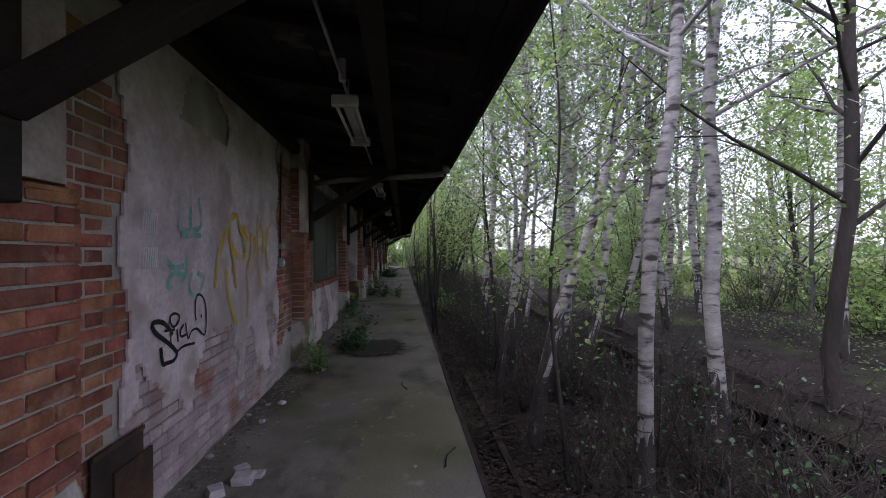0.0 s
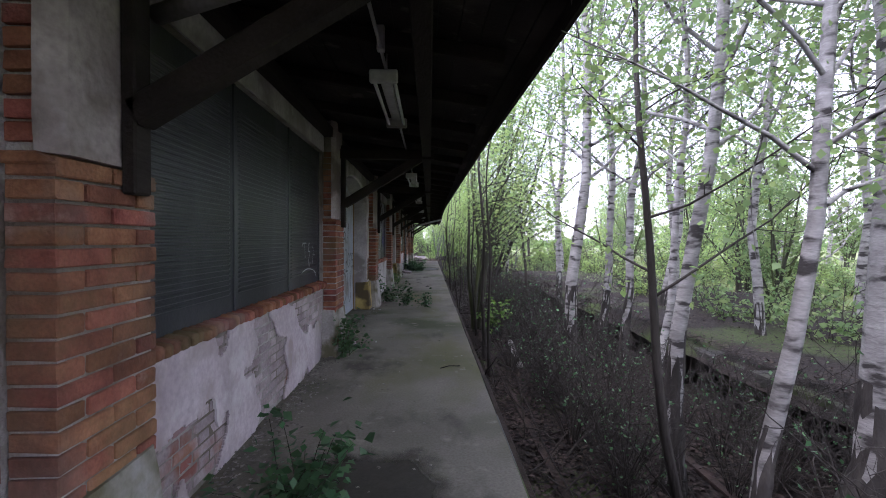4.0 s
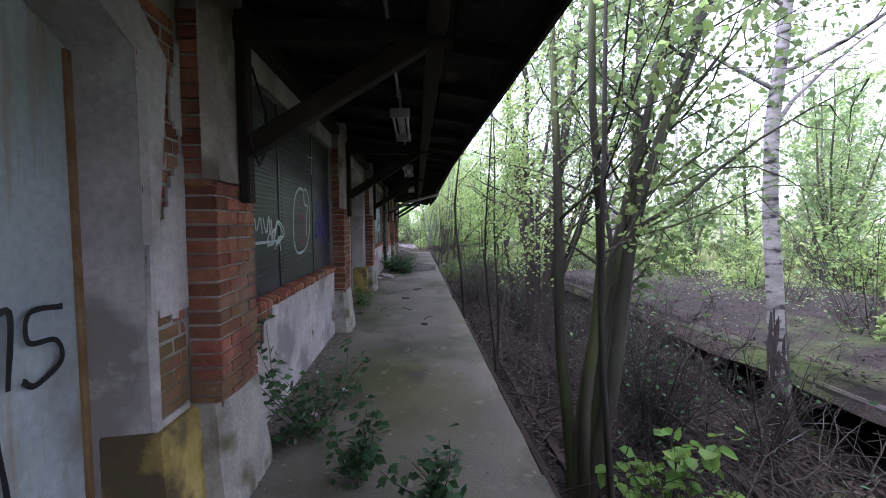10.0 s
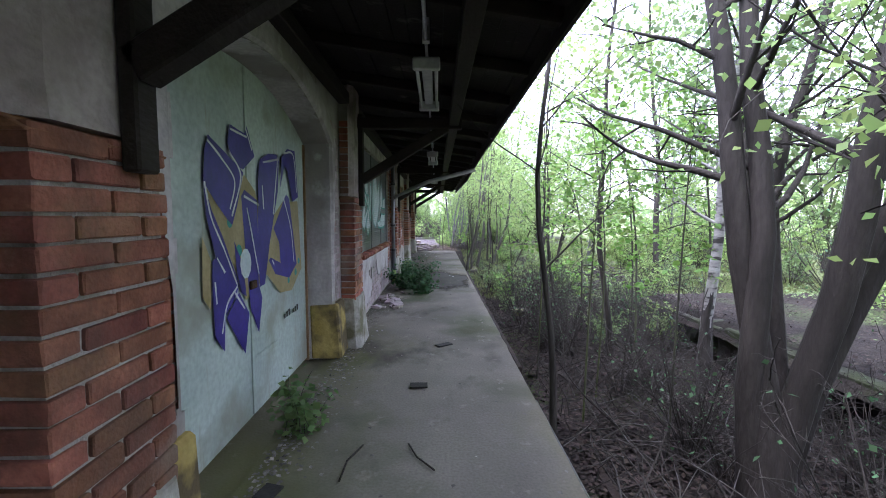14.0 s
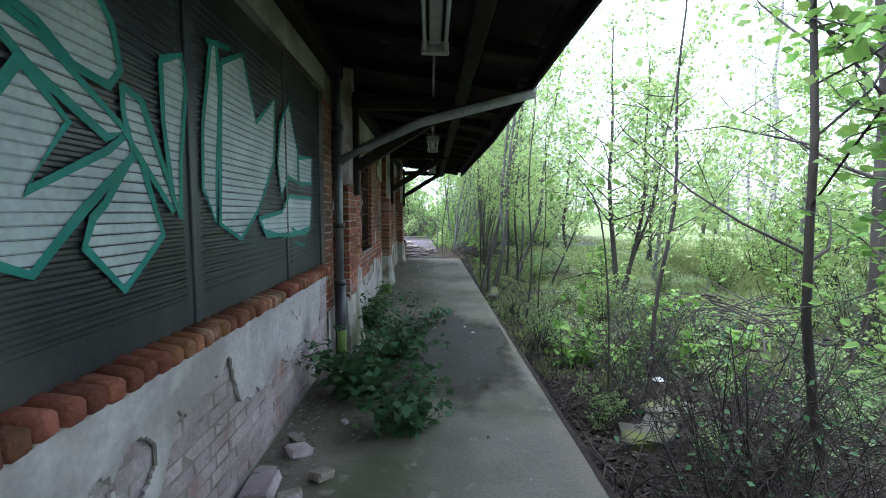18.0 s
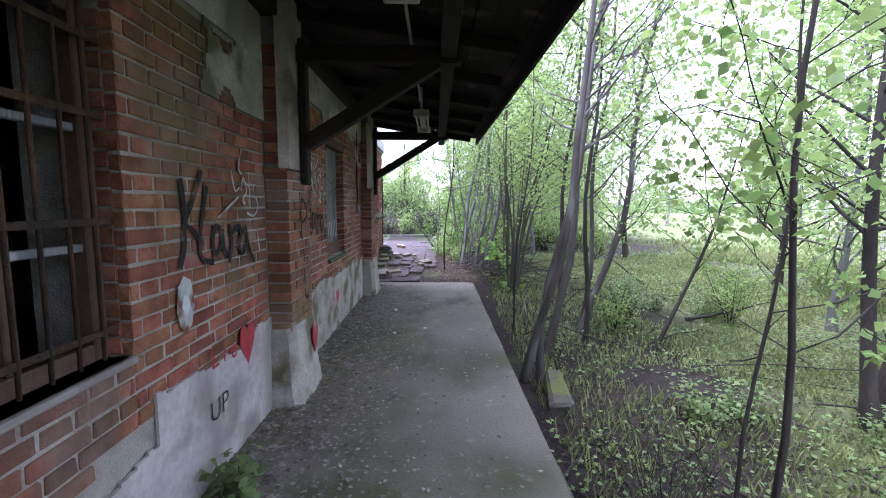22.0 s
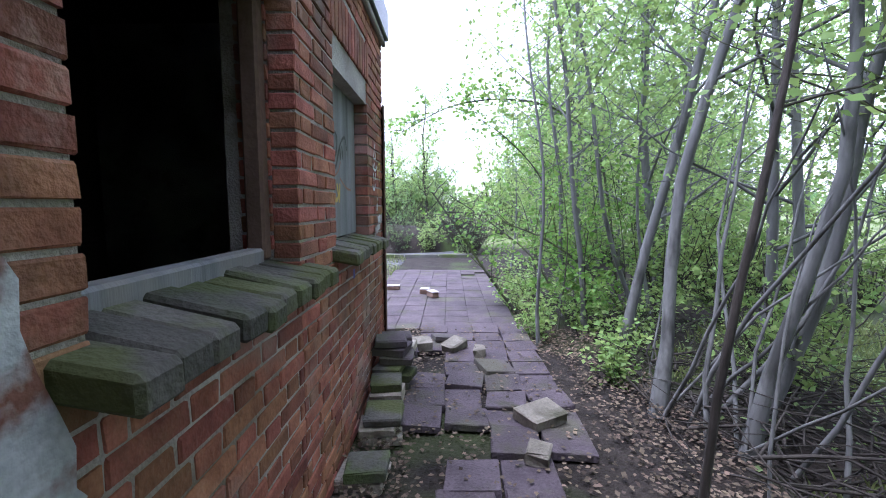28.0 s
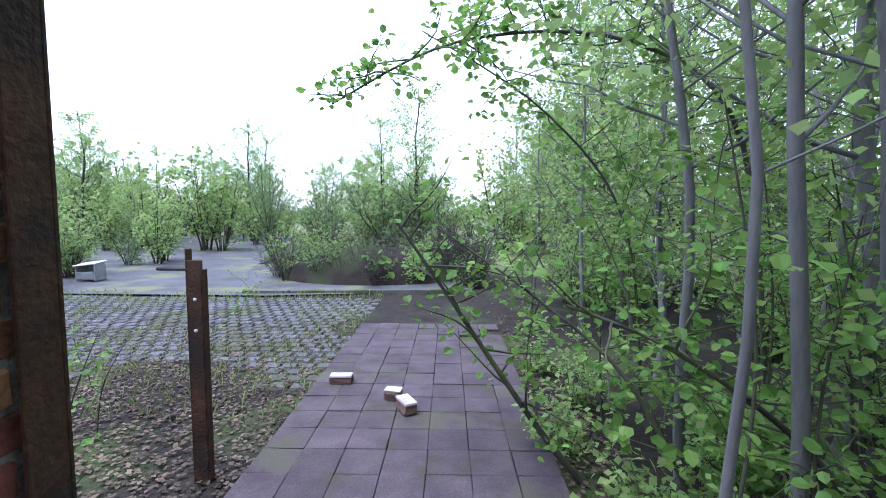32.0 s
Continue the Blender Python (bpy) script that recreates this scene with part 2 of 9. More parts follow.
material("leaf_spring", (0.23, 0.35, 0.10), (0.40, 0.53, 0.19), 0.8, fine=5, bump=0.0, vary="island", leaf=0.58, rough=0.5)
material("leaf_big", (0.13, 0.26, 0.045), (0.25, 0.40, 0.095), 3, fine=9, bump=0.15, vary="island", leaf=0.5, rough=0.5)
material("leaf_mid", (0.16, 0.255, 0.095), (0.28, 0.38, 0.155), 0.8, fine=5, bump=0.0, vary="island", leaf=0.55, rough=0.5)
material("leaf_dark", (0.055, 0.13, 0.055), (0.12, 0.22, 0.10), 0.8, fine=5, bump=0.0, vary="island", leaf=0.35, rough=0.5)
material("grass_blade", (0.15, 0.19, 0.06), (0.28, 0.32, 0.13), 0.7, fine=5, bump=0.0, vary="island", leaf=0.4, rough=0.6)
material("bark_rough", (0.022, 0.019, 0.016), (0.075, 0.066, 0.057), 9, fine=30, bump=0.9, stretch=(1, 1, 0.3), spots=(0.24, 0.225, 0.205), spot_amount=0.12, spot_scale=7)
material("bark_birch", (0.21, 0.20, 0.185), (0.42, 0.40, 0.37), 4, fine=30, bump=0.3, stretch=(1, 1, 3.2), spots=(0.045, 0.04, 0.036), spot_amount=0.42, spot_scale=5)
material("bark_dark", (0.026, 0.022, 0.018), (0.066, 0.056, 0.047), 6, fine=40, bump=0.7, stretch=(1, 1, 0.25))
material("bark_green", (0.04, 0.04, 0.027), (0.095, 0.092, 0.068), 5, fine=40, bump=0.4, stretch=(1, 1, 0.3), spots=(0.09, 0.11, 0.04), spot_amount=0.5, spot_scale=2)
material("bark_aspen", (0.10, 0.10, 0.097), (0.215, 0.215, 0.20), 5, fine=40, bump=0.4, stretch=(1, 1, 0.3), spots=(0.06, 0.06, 0.055), spot_amount=0.35, spot_scale=5)
material("bark_grey", (0.05, 0.045, 0.038), (0.115, 0.105, 0.092), 5, fine=40, bump=0.5, stretch=(1, 1, 0.3), spots=(0.15, 0.15, 0.14), spot_amount=0.25, spot_scale=5)
material("spray_rust", (0.22, 0.10, 0.06), (0.30, 0.15, 0.09), 8, bump=0.0, rough=0.6)
material("spray_black", (0.012, 0.012, 0.014), (0.025, 0.025, 0.03), 8, bump=0.0, rough=0.5)
material("spray_white", (0.55, 0.56, 0.58), (0.72, 0.73, 0.75), 8, bump=0.0, rough=0.6)
material("spray_red", (0.32, 0.03, 0.04), (0.48, 0.06, 0.07), 8, bump=0.0, rough=0.6)
material("spray_purple", (0.032, 0.02, 0.19), (0.058, 0.038, 0.28), 5, bump=0.0, rough=0.5)
material("spray_ochre", (0.30, 0.24, 0.11), (0.42, 0.34, 0.18), 5, bump=0.0, rough=0.6)
material("spray_yellow", (0.46, 0.32, 0.05), (0.55, 0.42, 0.12), 6, bump=0.0, rough=0.6)
material("spray_teal", (0.02, 0.20, 0.17), (0.05, 0.32, 0.27), 5, bump=0.0, rough=0.5)
material("spray_silver", (0.46, 0.52, 0.55), (0.66, 0.71, 0.73), 5, bump=0.0, rough=0.5)
material("spray_pink", (0.30, 0.07, 0.13), (0.42, 0.12, 0.2), 5, bump=0.0, rough=0.6)
material("plastic_white", (0.55, 0.56, 0.57), (0.75, 0.76, 0.76), 6, bump=0.1, rough=0.5)
material("switch_grey", (0.20, 0.21, 0.21), (0.32, 0.33, 0.33), 6, bump=0.1, rough=0.5)
material("asphalt", (0.065, 0.066, 0.071), (0.125, 0.125, 0.132), 1.0, fine=60, bump=0.4, spots=(0.14, 0.15, 0.08), spot_amount=0.4)
material("cobble", (0.085, 0.085, 0.09), (0.145, 0.144, 0.147), 5, fine=60, bump=0.4, vary="island", spread=(0.75, 1.15), spots=(0.075, 0.08, 0.045), spot_amount=0.5, spot_scale=1.1)


material("debris_mix", (0.10, 0.09, 0.078), (0.42, 0.38, 0.34), 14, fine=40, bump=0.0, vary="island", rough=0.9)


def stained(name, colour, scale, lo, hi, stretch=(1, 1, 1), seed=0.0):
    """A further kind of stain on a surface: patches of one more colour with their own size and run."""
    n, l = MATS[name].node_tree.nodes, MATS[name].node_tree.links
    b = n["Principled BSDF"]
    old = b.inputs["Base Color"].links[0].from_socket
    mp = n.new("ShaderNodeMapping")
    mp.inputs["Scale"].default_value, mp.inputs["Location"].default_value = stretch, (seed, seed * 1.7, seed * 0.6)
    l.new(n.new("ShaderNodeNewGeometry").outputs["Position"], mp.inputs["Vector"])
    t = n.new("ShaderNodeTexNoise")
    t.inputs["Scale"].default_value, t.inputs["Detail"].default_value, t.inputs["Roughness"].default_value = scale, 8.0, 0.62
    l.new(mp.outputs["Vector"], t.inputs["Vector"])
    r = n.new("ShaderNodeMapRange")
    r.inputs[1].default_value, r.inputs[2].default_value = lo, hi
    l.new(t.outputs["Fac"], r.inputs[0])
    x = n.new("ShaderNodeMix")
    x.data_type = "RGBA"
    x.inputs[7].default_value = (*colour, 1)
    l.new(r.outputs[0], x.inputs[0])
    l.new(old, x.inputs[6])
    l.new(x.outputs[2], b.inputs["Base Color"])


stained("concrete", (0.155, 0.148, 0.06), 0.55, 0.5, 0.72, (1, 0.45, 1), 3.0)
stained("concrete", (0.095, 0.082, 0.068), 1.3, 0.54, 0.68, (1, 0.6, 1), 7.0)
stained("concrete", (0.33, 0.30, 0.255), 5.0, 0.6, 0.75, (1, 1, 1), 11.0)
stained("plaster_pink", (0.33, 0.285, 0.265), 1.1, 0.5, 0.66, (1, 1, 0.35), 2.0)
stained("plaster_pink", (0.58, 0.53, 0.53), 3.5, 0.56, 0.7, (1, 1, 1), 5.0)
stained("plaster", (0.32, 0.29, 0.265), 1.6, 0.5, 0.66, (1, 1, 0.3), 4.0)
stained("plaster", (0.55, 0.52, 0.51), 4.0, 0.56, 0.72, (1, 1, 1), 9.0)
stained("door_grey", (0.30, 0.24, 0.17), 1.2, 0.58, 0.7, (1, 4, 0.35), 1.0)
stained("door_green", (0.30, 0.27, 0.19), 1.2, 0.59, 0.7, (1, 4, 0.35), 6.0)
stained("mortar", (0.15, 0.125, 0.10), 2.2, 0.52, 0.66, (1, 1, 1), 8.0)
stained("brick", (0.17, 0.125, 0.06), 0.8, 0.55, 0.68, (1, 1, 1), 31.0)
stained("brick_joined", (0.17, 0.125, 0.06), 0.8, 0.55, 0.68, (1, 1, 1), 31.0)
stained("brick", (0.42, 0.27, 0.22), 2.6, 0.61, 0.72, (1, 1, 1), 21.0)
stained("brick", (0.10, 0.06, 0.045), 1.1, 0.54, 0.7, (1, 1, 0.6), 12.0)
stained("brick_joined", (0.10, 0.06, 0.045), 1.1, 0.54, 0.7, (1, 1, 0.6), 12.0)
stained("roof_board", (0.085, 0.075, 0.066), 2.2, 0.6, 0.66, (1, 1.5, 1), 4.0)
stained("board_wood", (0.42, 0.42, 0.43), 1.6, 0.6, 0.68, (1, 5, 0.25), 2.0)
stained("board_wood", (0.10, 0.098, 0.10), 1.2, 0.55, 0.66, (1, 3, 0.3), 7.0)
stained("sill_stone", (0.06, 0.068, 0.022), 3.0, 0.5, 0.64, (1, 1, 1), 5.0)
stained("slab", (0.055, 0.05, 0.035), 3.0, 0.54, 0.68, (1, 1, 1), 3.0)
stained("sheet_metal", (0.075, 0.077, 0.085), 0.9, 0.52, 0.7, (1, 2, 0.4), 2.0)


# grass over the soil, as far as the ground's own cover says
n, l = MATS["ground_litter"].node_tree.nodes, MATS["ground_litter"].node_tree.links
soil = n["Principled BSDF"].inputs["Base Color"].links[0].from_socket
blades = n.new("ShaderNodeTexNoise")
blades.inputs["Scale"].default_value, blades.inputs["Detail"].default_value = 14.0, 8.0
l.new(n.new("ShaderNodeNewGeometry").outputs["Position"], blades.inputs["Vector"])
green = n.new("ShaderNodeValToRGB")
green.color_ramp.elements[0].position, green.color_ramp.elements[0].color = 0.3, (0.055, 0.075, 0.022, 1)
green.color_ramp.elements[1].position, green.color_ramp.elements[1].color = 0.7, (0.21, 0.25, 0.10, 1)
l.new(blades.outputs["Fac"], green.inputs["Fac"])
cover_in = n.new("ShaderNodeAttribute")
cover_in.attribute_name = "grass_cover"
over = n.new("ShaderNodeMix")
over.data_type = "RGBA"
l.new(cover_in.outputs["Fac"], over.inputs[0])
l.new(soil, over.inputs[6])
l.new(green.outputs["Color"], over.inputs[7])
l.new(over.outputs[2], n["Principled BSDF"].inputs["Base Color"])


# ---- building blocks ----
def finish(name, bm, mat, parent=None, label="", smooth=False):
    me = bpy.data.meshes.new(name)
    bm.to_mesh(me)
    bm.free()
    me.materials.append(MATS[mat])
    if smooth:
        me.polygons.foreach_set("use_smooth", [True] * len(me.polygons))
    ob = new(name, me)
    if parent:
        ob.parent = parent
    if label:
        ob["label"] = label
    return ob


part = finish


def thing(name, at=(0, 0, 0), label="", category="", group="", kind=""):
    ob = new(name)
    ob.empty_display_size = 0.1
    ob.matrix_world = Matrix.Translation(at)
    return tagged(ob, label, category, group, kind)


def under(ob, parent):
    """Parent ob and keep its place in the world."""
    ob.parent = parent
    ob.matrix_parent_inverse = parent.matrix_world.inverted()
    return ob


def add_box(bm, lo, hi, bevel=0.0, turn=None, taper=None):
    r = bmesh.ops.create_cube(bm, size=1)
    c, s = [(a + b) / 2 for a, b in zip(lo, hi)], [b - a for a, b in zip(lo, hi)]
    for v in r["verts"]:
        k = 1.0 if not taper or v.co.z < 0 else taper
        v.co = Vector((v.co.x * s[0] * k, v.co.y * s[1] * k, v.co.z * s[2]))
        if turn:
            v.co = turn @ v.co
        v.co += Vector(c)
    if bevel:
        es = list({e for v in r["verts"] for e in v.link_edges})
        bmesh.ops.bevel(bm, geom=es, offset=bevel, segments=1, affect="EDGES")


def box(name, lo, hi, mat, parent=None, bevel=0.0, label="", turn=None):
    bm = bmesh.new()
    add_box(bm, lo, hi, bevel, turn)
    return finish(name, bm, mat, parent, label)


def beam_between(bm, a, b, w, h):
    """A squared timber from a to b."""
    a, b = Vector(a), Vector(b)
    d = b - a
    q = d.to_track_quat("Z", "Y").to_matrix()
    add_box(bm, (-w / 2, -h / 2, -d.length / 2), (w / 2, h / 2, d.length / 2), 0.008)
    bm.verts.ensure_lookup_table()
    return q, (a + b) / 2


def beam(name, a, b, w, h, mat, parent=None, label=""):
    bm = bmesh.new()
    q, c = beam_between(bm, a, b, w, h)
    for v in bm.verts:
        v.co = q @ v.co + c
    return finish(name, bm, mat, parent, label)


def tube_mesh(bm, pts, radii, sides=8, cap=True):
    rings, prev = [], None
    for i, p in enumerate(pts):
        p = Vector(p)
        d = Vector(pts[min(i + 1, len(pts) - 1)]) - Vector(pts[max(i - 1, 0)])
        d.normalize()
        ref = Vector((1, 0, 0)) if abs(d.x) < 0.9 else Vector((0, 1, 0))
        u = d.cross(ref).normalized()
        w = d.cross(u)
        rings.append([bm.verts.new(p + (u * math.cos(k) + w * math.sin(k)) * radii[i]) for k in np.linspace(0, 2 * math.pi, sides, endpoint=False)])
    for a, b in zip(rings, rings[1:]):
        for k in range(sides):
            bm.faces.new((a[k], a[(k + 1) % sides], b[(k + 1) % sides], b[k]))
    if cap:
        bm.faces.new(rings[0][::-1])
        bm.faces.new(rings[-1])


def pipe(name, pts, r, mat, parent=None, label="", sides=8):
    bm = bmesh.new()
    tube_mesh(bm, pts, [r] * len(pts), sides)
    return finish(name, bm, mat, parent, label, smooth=True)


rng = random.Random(11)
nprng_early = np.random.default_rng(17)

# Three worn bricks for each of the lengths, shared by all brick pieces.
BRICKS = {}


def brick_mesh(length, depth, k, mat="brick"):
    key = (round(length, 3), round(depth, 3), k, mat)
    if key not in BRICKS:
        bm = bmesh.new()
        add_box(bm, (-depth / 2, -length / 2 + 0.004, -0.0315), (depth / 2, length / 2 - 0.004, 0.0315), 0.0045)
        r = random.Random(k * 97 + int(length * 1000))
        for v in bm.verts:
            v.co += Vector((r.uniform(-1, 1), r.uniform(-1, 1), r.uniform(-1, 1))) * 0.0025
        me = bpy.data.meshes.new("brick")
        bm.to_mesh(me)
        bm.free()
        me.materials.append(MATS[mat])
        BRICKS[key] = me
    return BRICKS[key]


COURSE = 0.0755


def brick_piece(parent, x, y, z, length, depth, quarter=0, mat="brick"):
    ob = new("brick", brick_mesh(length, depth, rng.randrange(3), mat))
    ob.parent = parent
    ob.matrix_local = pose(x + rng.uniform(-0.003, 0.003), y, z, rng.uniform(-0.6, 0.6), rng.uniform(-0.6, 0.6), quarter + rng.uniform(-0.8, 0.8))
    return ob


def bond(y0, y1, row):
    """One course in Flemish bond between y0 and y1: (centre, length) of its bricks."""
    y, k, out = y0 - (0.0 if row % 2 else 0.19), 0, []
    while y < y1 - 0.02:
        ln = 0.25 if k % 2 == 0 else 0.125
        a, b = max(y, y0), min(y + ln, y1)
        if b - a > 0.04:
            if y1 - b < 0.05:
                b = y1
            out.append(((a + b) / 2, round((b - a) / 0.0125) * 0.0125))
        y += ln + 0.008
        k += 1
    return out


LATE = []          # brick and slab pieces are made at the end of the file


def brick_field(parent, face, y0, y1, z0, z1, keep, single, depth=0.05, mat="brick"):
    """Bricks of a wall whose face is at x = face. keep(y, z): whether a brick shows there; single(y, z): whether it is a piece of its own."""
    LATE.append((parent, face, y0, y1, z0, z1, keep, single, depth, mat))


def lay_bricks():
    for parent, face, y0, y1, z0, z1, keep, single, depth, mat in LATE:
        far, count = [], 0
        for row in range(int((z1 - z0) / COURSE)):
            z = z0 + (row + 0.5) * COURSE
            for y, ln in bond(y0, y1, row):
                if not keep(y, z, ln):
                    continue
                if count < 300 and single(y, z):
                    brick_piece(parent, face - 0.004 - depth / 2, y, z, ln, depth, 0, mat)
                    count += 1
                else:
                    far.append((y, z, ln))
        if far:
            verts, faces = [], []
            for y, z, ln in far:
                me = brick_mesh(ln, depth, rng.randrange(3))
                n = len(verts)
                verts += [(v.co.x + face - depth / 2, v.co.y + y, v.co.z + z) for v in me.vertices]
                faces += [[i + n for i in p.vertices] for p in me.polygons]
            me = bpy.data.meshes.new("bricks")
            me.from_pydata(verts, [], faces)
            me.materials.append(MATS[mat + "_joined"])
            ob = new("bricks", me)
            ob.parent = parent
            ob["kind"] = "stuff"


def plaster_sheet(name, x, y0, y1, z0, z1, mat, parent, keep, thick=0.014, cell=0.03, sag=0.004):
    """A coat of plaster on a wall, its broken edges following keep(y, z)."""
    ny, nz = max(2, round((y1 - y0) / cell)), max(2, round((z1 - z0) / cell))
    ys, zs = np.linspace(y0, y1, ny + 1), np.linspace(z0, z1, nz + 1)
    on = [[keep((ys[i] + ys[i + 1]) / 2, (zs[j] + zs[j + 1]) / 2) for j in range(nz)] for i in range(ny)]
    verts, index, faces = [], {}, []

    def vert(i, j, back):
        key = (i, j, back)
        if key not in index:
            index[key] = len(verts)
            o = 0 if back else thick + sag * noise.noise((ys[i] * 3, zs[j] * 3, x))
            jy = cell * 0.32 * noise.noise((ys[i] * 21, zs[j] * 21, 5)) if 0 < i < ny else 0
            jz = cell * 0.32 * noise.noise((ys[i] * 21, zs[j] * 21, 9)) if 0 < j < nz else 0
            verts.append((x + o, ys[i] + jy, zs[j] + jz))
        return index[key]

    for i in range(ny):
        for j in range(nz):
            if not on[i][j]:
                continue
            faces.append((vert(i, j, 0), vert(i + 1, j, 0), vert(i + 1, j + 1, 0), vert(i, j + 1, 0)))
            for di, dj, a, b in ((-1, 0, (i, j + 1), (i, j)), (1, 0, (i + 1, j), (i + 1, j + 1)), (0, -1, (i, j), (i + 1, j)), (0, 1, (i + 1, j + 1), (i, j + 1))):
                p, q = i + di, j + dj
                if not (0 <= p < ny and 0 <= q < nz and on[p][q]):
                    faces.append((vert(*b, 0), vert(*a, 0), vert(*a, 1), vert(*b, 1)))
    me = bpy.data.meshes.new(name)
    me.from_pydata(verts, [], faces)
    me.materials.append(MATS[mat])
    ob = new(name, me)
    ob.parent = parent
    return ob


def peel(scale, level, seed, base=0.0):
    """Where plaster has held: noise over the wall, more gone towards height `base`."""
    return lambda y, z: noise.noise((y * scale, z * scale * 1.3, seed)) + 0.35 * noise.noise((y * scale * 3.1, z * scale * 3.1, seed + 4)) < level + base * z

# ---- large structure ----
PIERS = {"z": (-0.4, 0.12), "a": (4.05, 4.57), "b": (8.17, 8.69), "c": (12.24, 12.77), "d": (16.14, 16.66), "e": (20.08, 20.6), "f": (25.3, 25.82), "g": (29.62, 30.14), "h": (33.56, 34.07)}
WINDOWS = ((4.57, 8.17), (12.77, 16.14), (21.4, 25.0))
DOORS = ((9.18, 11.93), (16.95, 19.68))
WALL_TOP = 3.05
CANOPY_END = 34.85


def arch_z(y, y0, y1, spring=2.3, rise=0.34):
    c, h = (y0 + y1) / 2, (y1 - y0) / 2
    r = (h * h + rise * rise) / (2 * rise)
    return spring + rise - r + math.sqrt(max(0, r * r - (y - c) ** 2))


bm = bmesh.new()
SOLID = [(-8, 4.57, 0, WALL_TOP), (8.17, 9.18, 0, WALL_TOP), (11.93, 12.77, 0, WALL_TOP), (16.14, 16.95, 0, WALL_TOP), (19.68, 21.4, 0, WALL_TOP),
         (25.0, 27.128, 0, WALL_TOP), (27.128, 28.232, 0, 0.9), (27.128, 28.232, 2.28, WALL_TOP), (28.232, 31.368, 0, WALL_TOP),
         (31.368, 32.282, 0, 0.88), (31.368, 32.282, 2.24, WALL_TOP), (32.282, 34.07, 0, WALL_TOP)]
for y0, y1 in WINDOWS:
    SOLID += [(y0, y1, 0, 0.9), (y0, y1, 2.62, WALL_TOP)]
for y0, y1, z0, z1 in SOLID:
    add_box(bm, (-0.4, y0, z0), (-0.01, y1, z1))
for y0, y1 in DOORS:
    n = 16
    for i in range(n):
        a, b = y0 + (y1 - y0) * i / n, y0 + (y1 - y0) * (i + 1) / n
        vs = [bm.verts.new((x, y, z)) for x in (-0.01, -0.4) for y, z in ((a, arch_z(a, y0, y1)), (b, arch_z(b, y0, y1)), (b, WALL_TOP), (a, WALL_TOP))]
        for f in ((0, 1, 2, 3), (7, 6, 5, 4), (0, 4, 5, 1)):
            bm.faces.new([vs[k] for k in f])
wall_main = tagged(finish("wall_main", bm, "mortar"), "long brick and plaster wall of a disused goods shed", "wall", kind="structure")

tagged(box("interior_wall", (-4.2, -8, -1), (-4, 39, 3.4), "plaster"), "bare inner wall of the empty shed", "wall", kind="structure")
tagged(box("interior_floor", (-4, -8, -0.3), (-0.4, 34.07, 0.02), "concrete"), "bare concrete floor inside the empty shed", "floor", kind="structure")
tagged(box("interior_ceiling", (-4, -8, WALL_TOP), (-0.02, 34.07, WALL_TOP + 0.2), "roof_board"), "dark boarded ceiling inside the shed", "ceiling", kind="structure")

# Platform: slab with a worn top, a coping along the edge.
bm = bmesh.new()
xs, ys = np.linspace(-0.02, 1.945, 16), np.linspace(-8, 34.74, 250)
grid = [[bm.verts.new((x + (0.014 * noise.noise((y * 2.2, 4, 4)) + 0.008 * noise.noise((y * 9, 4, 4)) if x > 1.9 else 0), y, 0.006 * noise.noise((x * 1.3, y * 1.3, 2)) + 0.002 * noise.noise((x * 6, y * 6, 3)))) for x in xs] for y in ys]
for i in range(len(ys) - 1):
    for j in range(len(xs) - 1):
        bm.faces.new((grid[i][j], grid[i][j + 1], grid[i + 1][j + 1], grid[i + 1][j]))
add_box(bm, (-0.4, -8, -1.0), (1.854, 34.73, -0.02))
floor = tagged(finish("floor", bm, "concrete", smooth=False), "worn grey concrete platform with moss and damp stains", "platform", kind="structure")
platform_edge = tagged(thing("platform_edge"), "concrete coping with moss along the platform's edge", "kerb", kind="structure")
y, k = -8.0, 0
while y < 34.7:
    ln = min(2.05, 34.74 - y)
    box("coping_stone", (1.856, y + 0.003, -0.22), (1.962 + 0.006 * math.sin(k * 2.3), y + ln - 0.006, -0.012 + 0.003 * math.sin(k * 1.7)), "concrete_edge", platform_edge, 0.012)
    y += ln
    k += 1
box("edge_rail", (1.968, -8, -0.16), (2.012, 17.0, -0.035), "rust_dark", platform_edge, 0.006, "rusted steel edge strip")
box("edge_rail", (1.968, 19.5, -0.16), (2.012, 27.5, -0.035), "rust_dark", platform_edge, 0.006, "rusted steel edge strip")
box("platform_face", (1.74, -8, -1.0), (1.9, 34.7, -0.22), "concrete_edge", platform_edge)

# Canopy.
canopy = tagged(thing("canopy"), "dark timber canopy over the platform, sagging", "canopy", kind="structure")


def roof_z(x):
    return 3.06 - 0.145 * x


EDGE_Y, EDGE_X = (-8, 4, 8, 12, 18, 24, 28, 34.85), (2.15, 2.15, 2.05, 2.0, 1.93, 1.98, 2.06, 2.02)


def edge_x(y):
    return float(np.interp(y, EDGE_Y, EDGE_X))


def along_edge(name, prof, mat, label=""):
    """A length of the canopy's rim: prof gives (x offset from the edge or share of the width, z offset) rings along the platform."""
    bm = bmesh.new()
    rings = []
    for y in EDGE_Y:
        e = edge_x(y)
        rings.append([bm.verts.new((e + px, y, roof_z(e) + pz)) for px, pz in prof])
    n = len(prof)
    for p, q in zip(rings, rings[1:]):
        for k in range(n):
            bm.faces.new((p[k], q[k], q[(k + 1) % n], p[(k + 1) % n]))
    bm.faces.new(rings[0])
    bm.faces.new(rings[-1][::-1])
    bmesh.ops.recalc_face_normals(bm, faces=bm.faces)
    return finish(name, bm, mat, canopy, label)


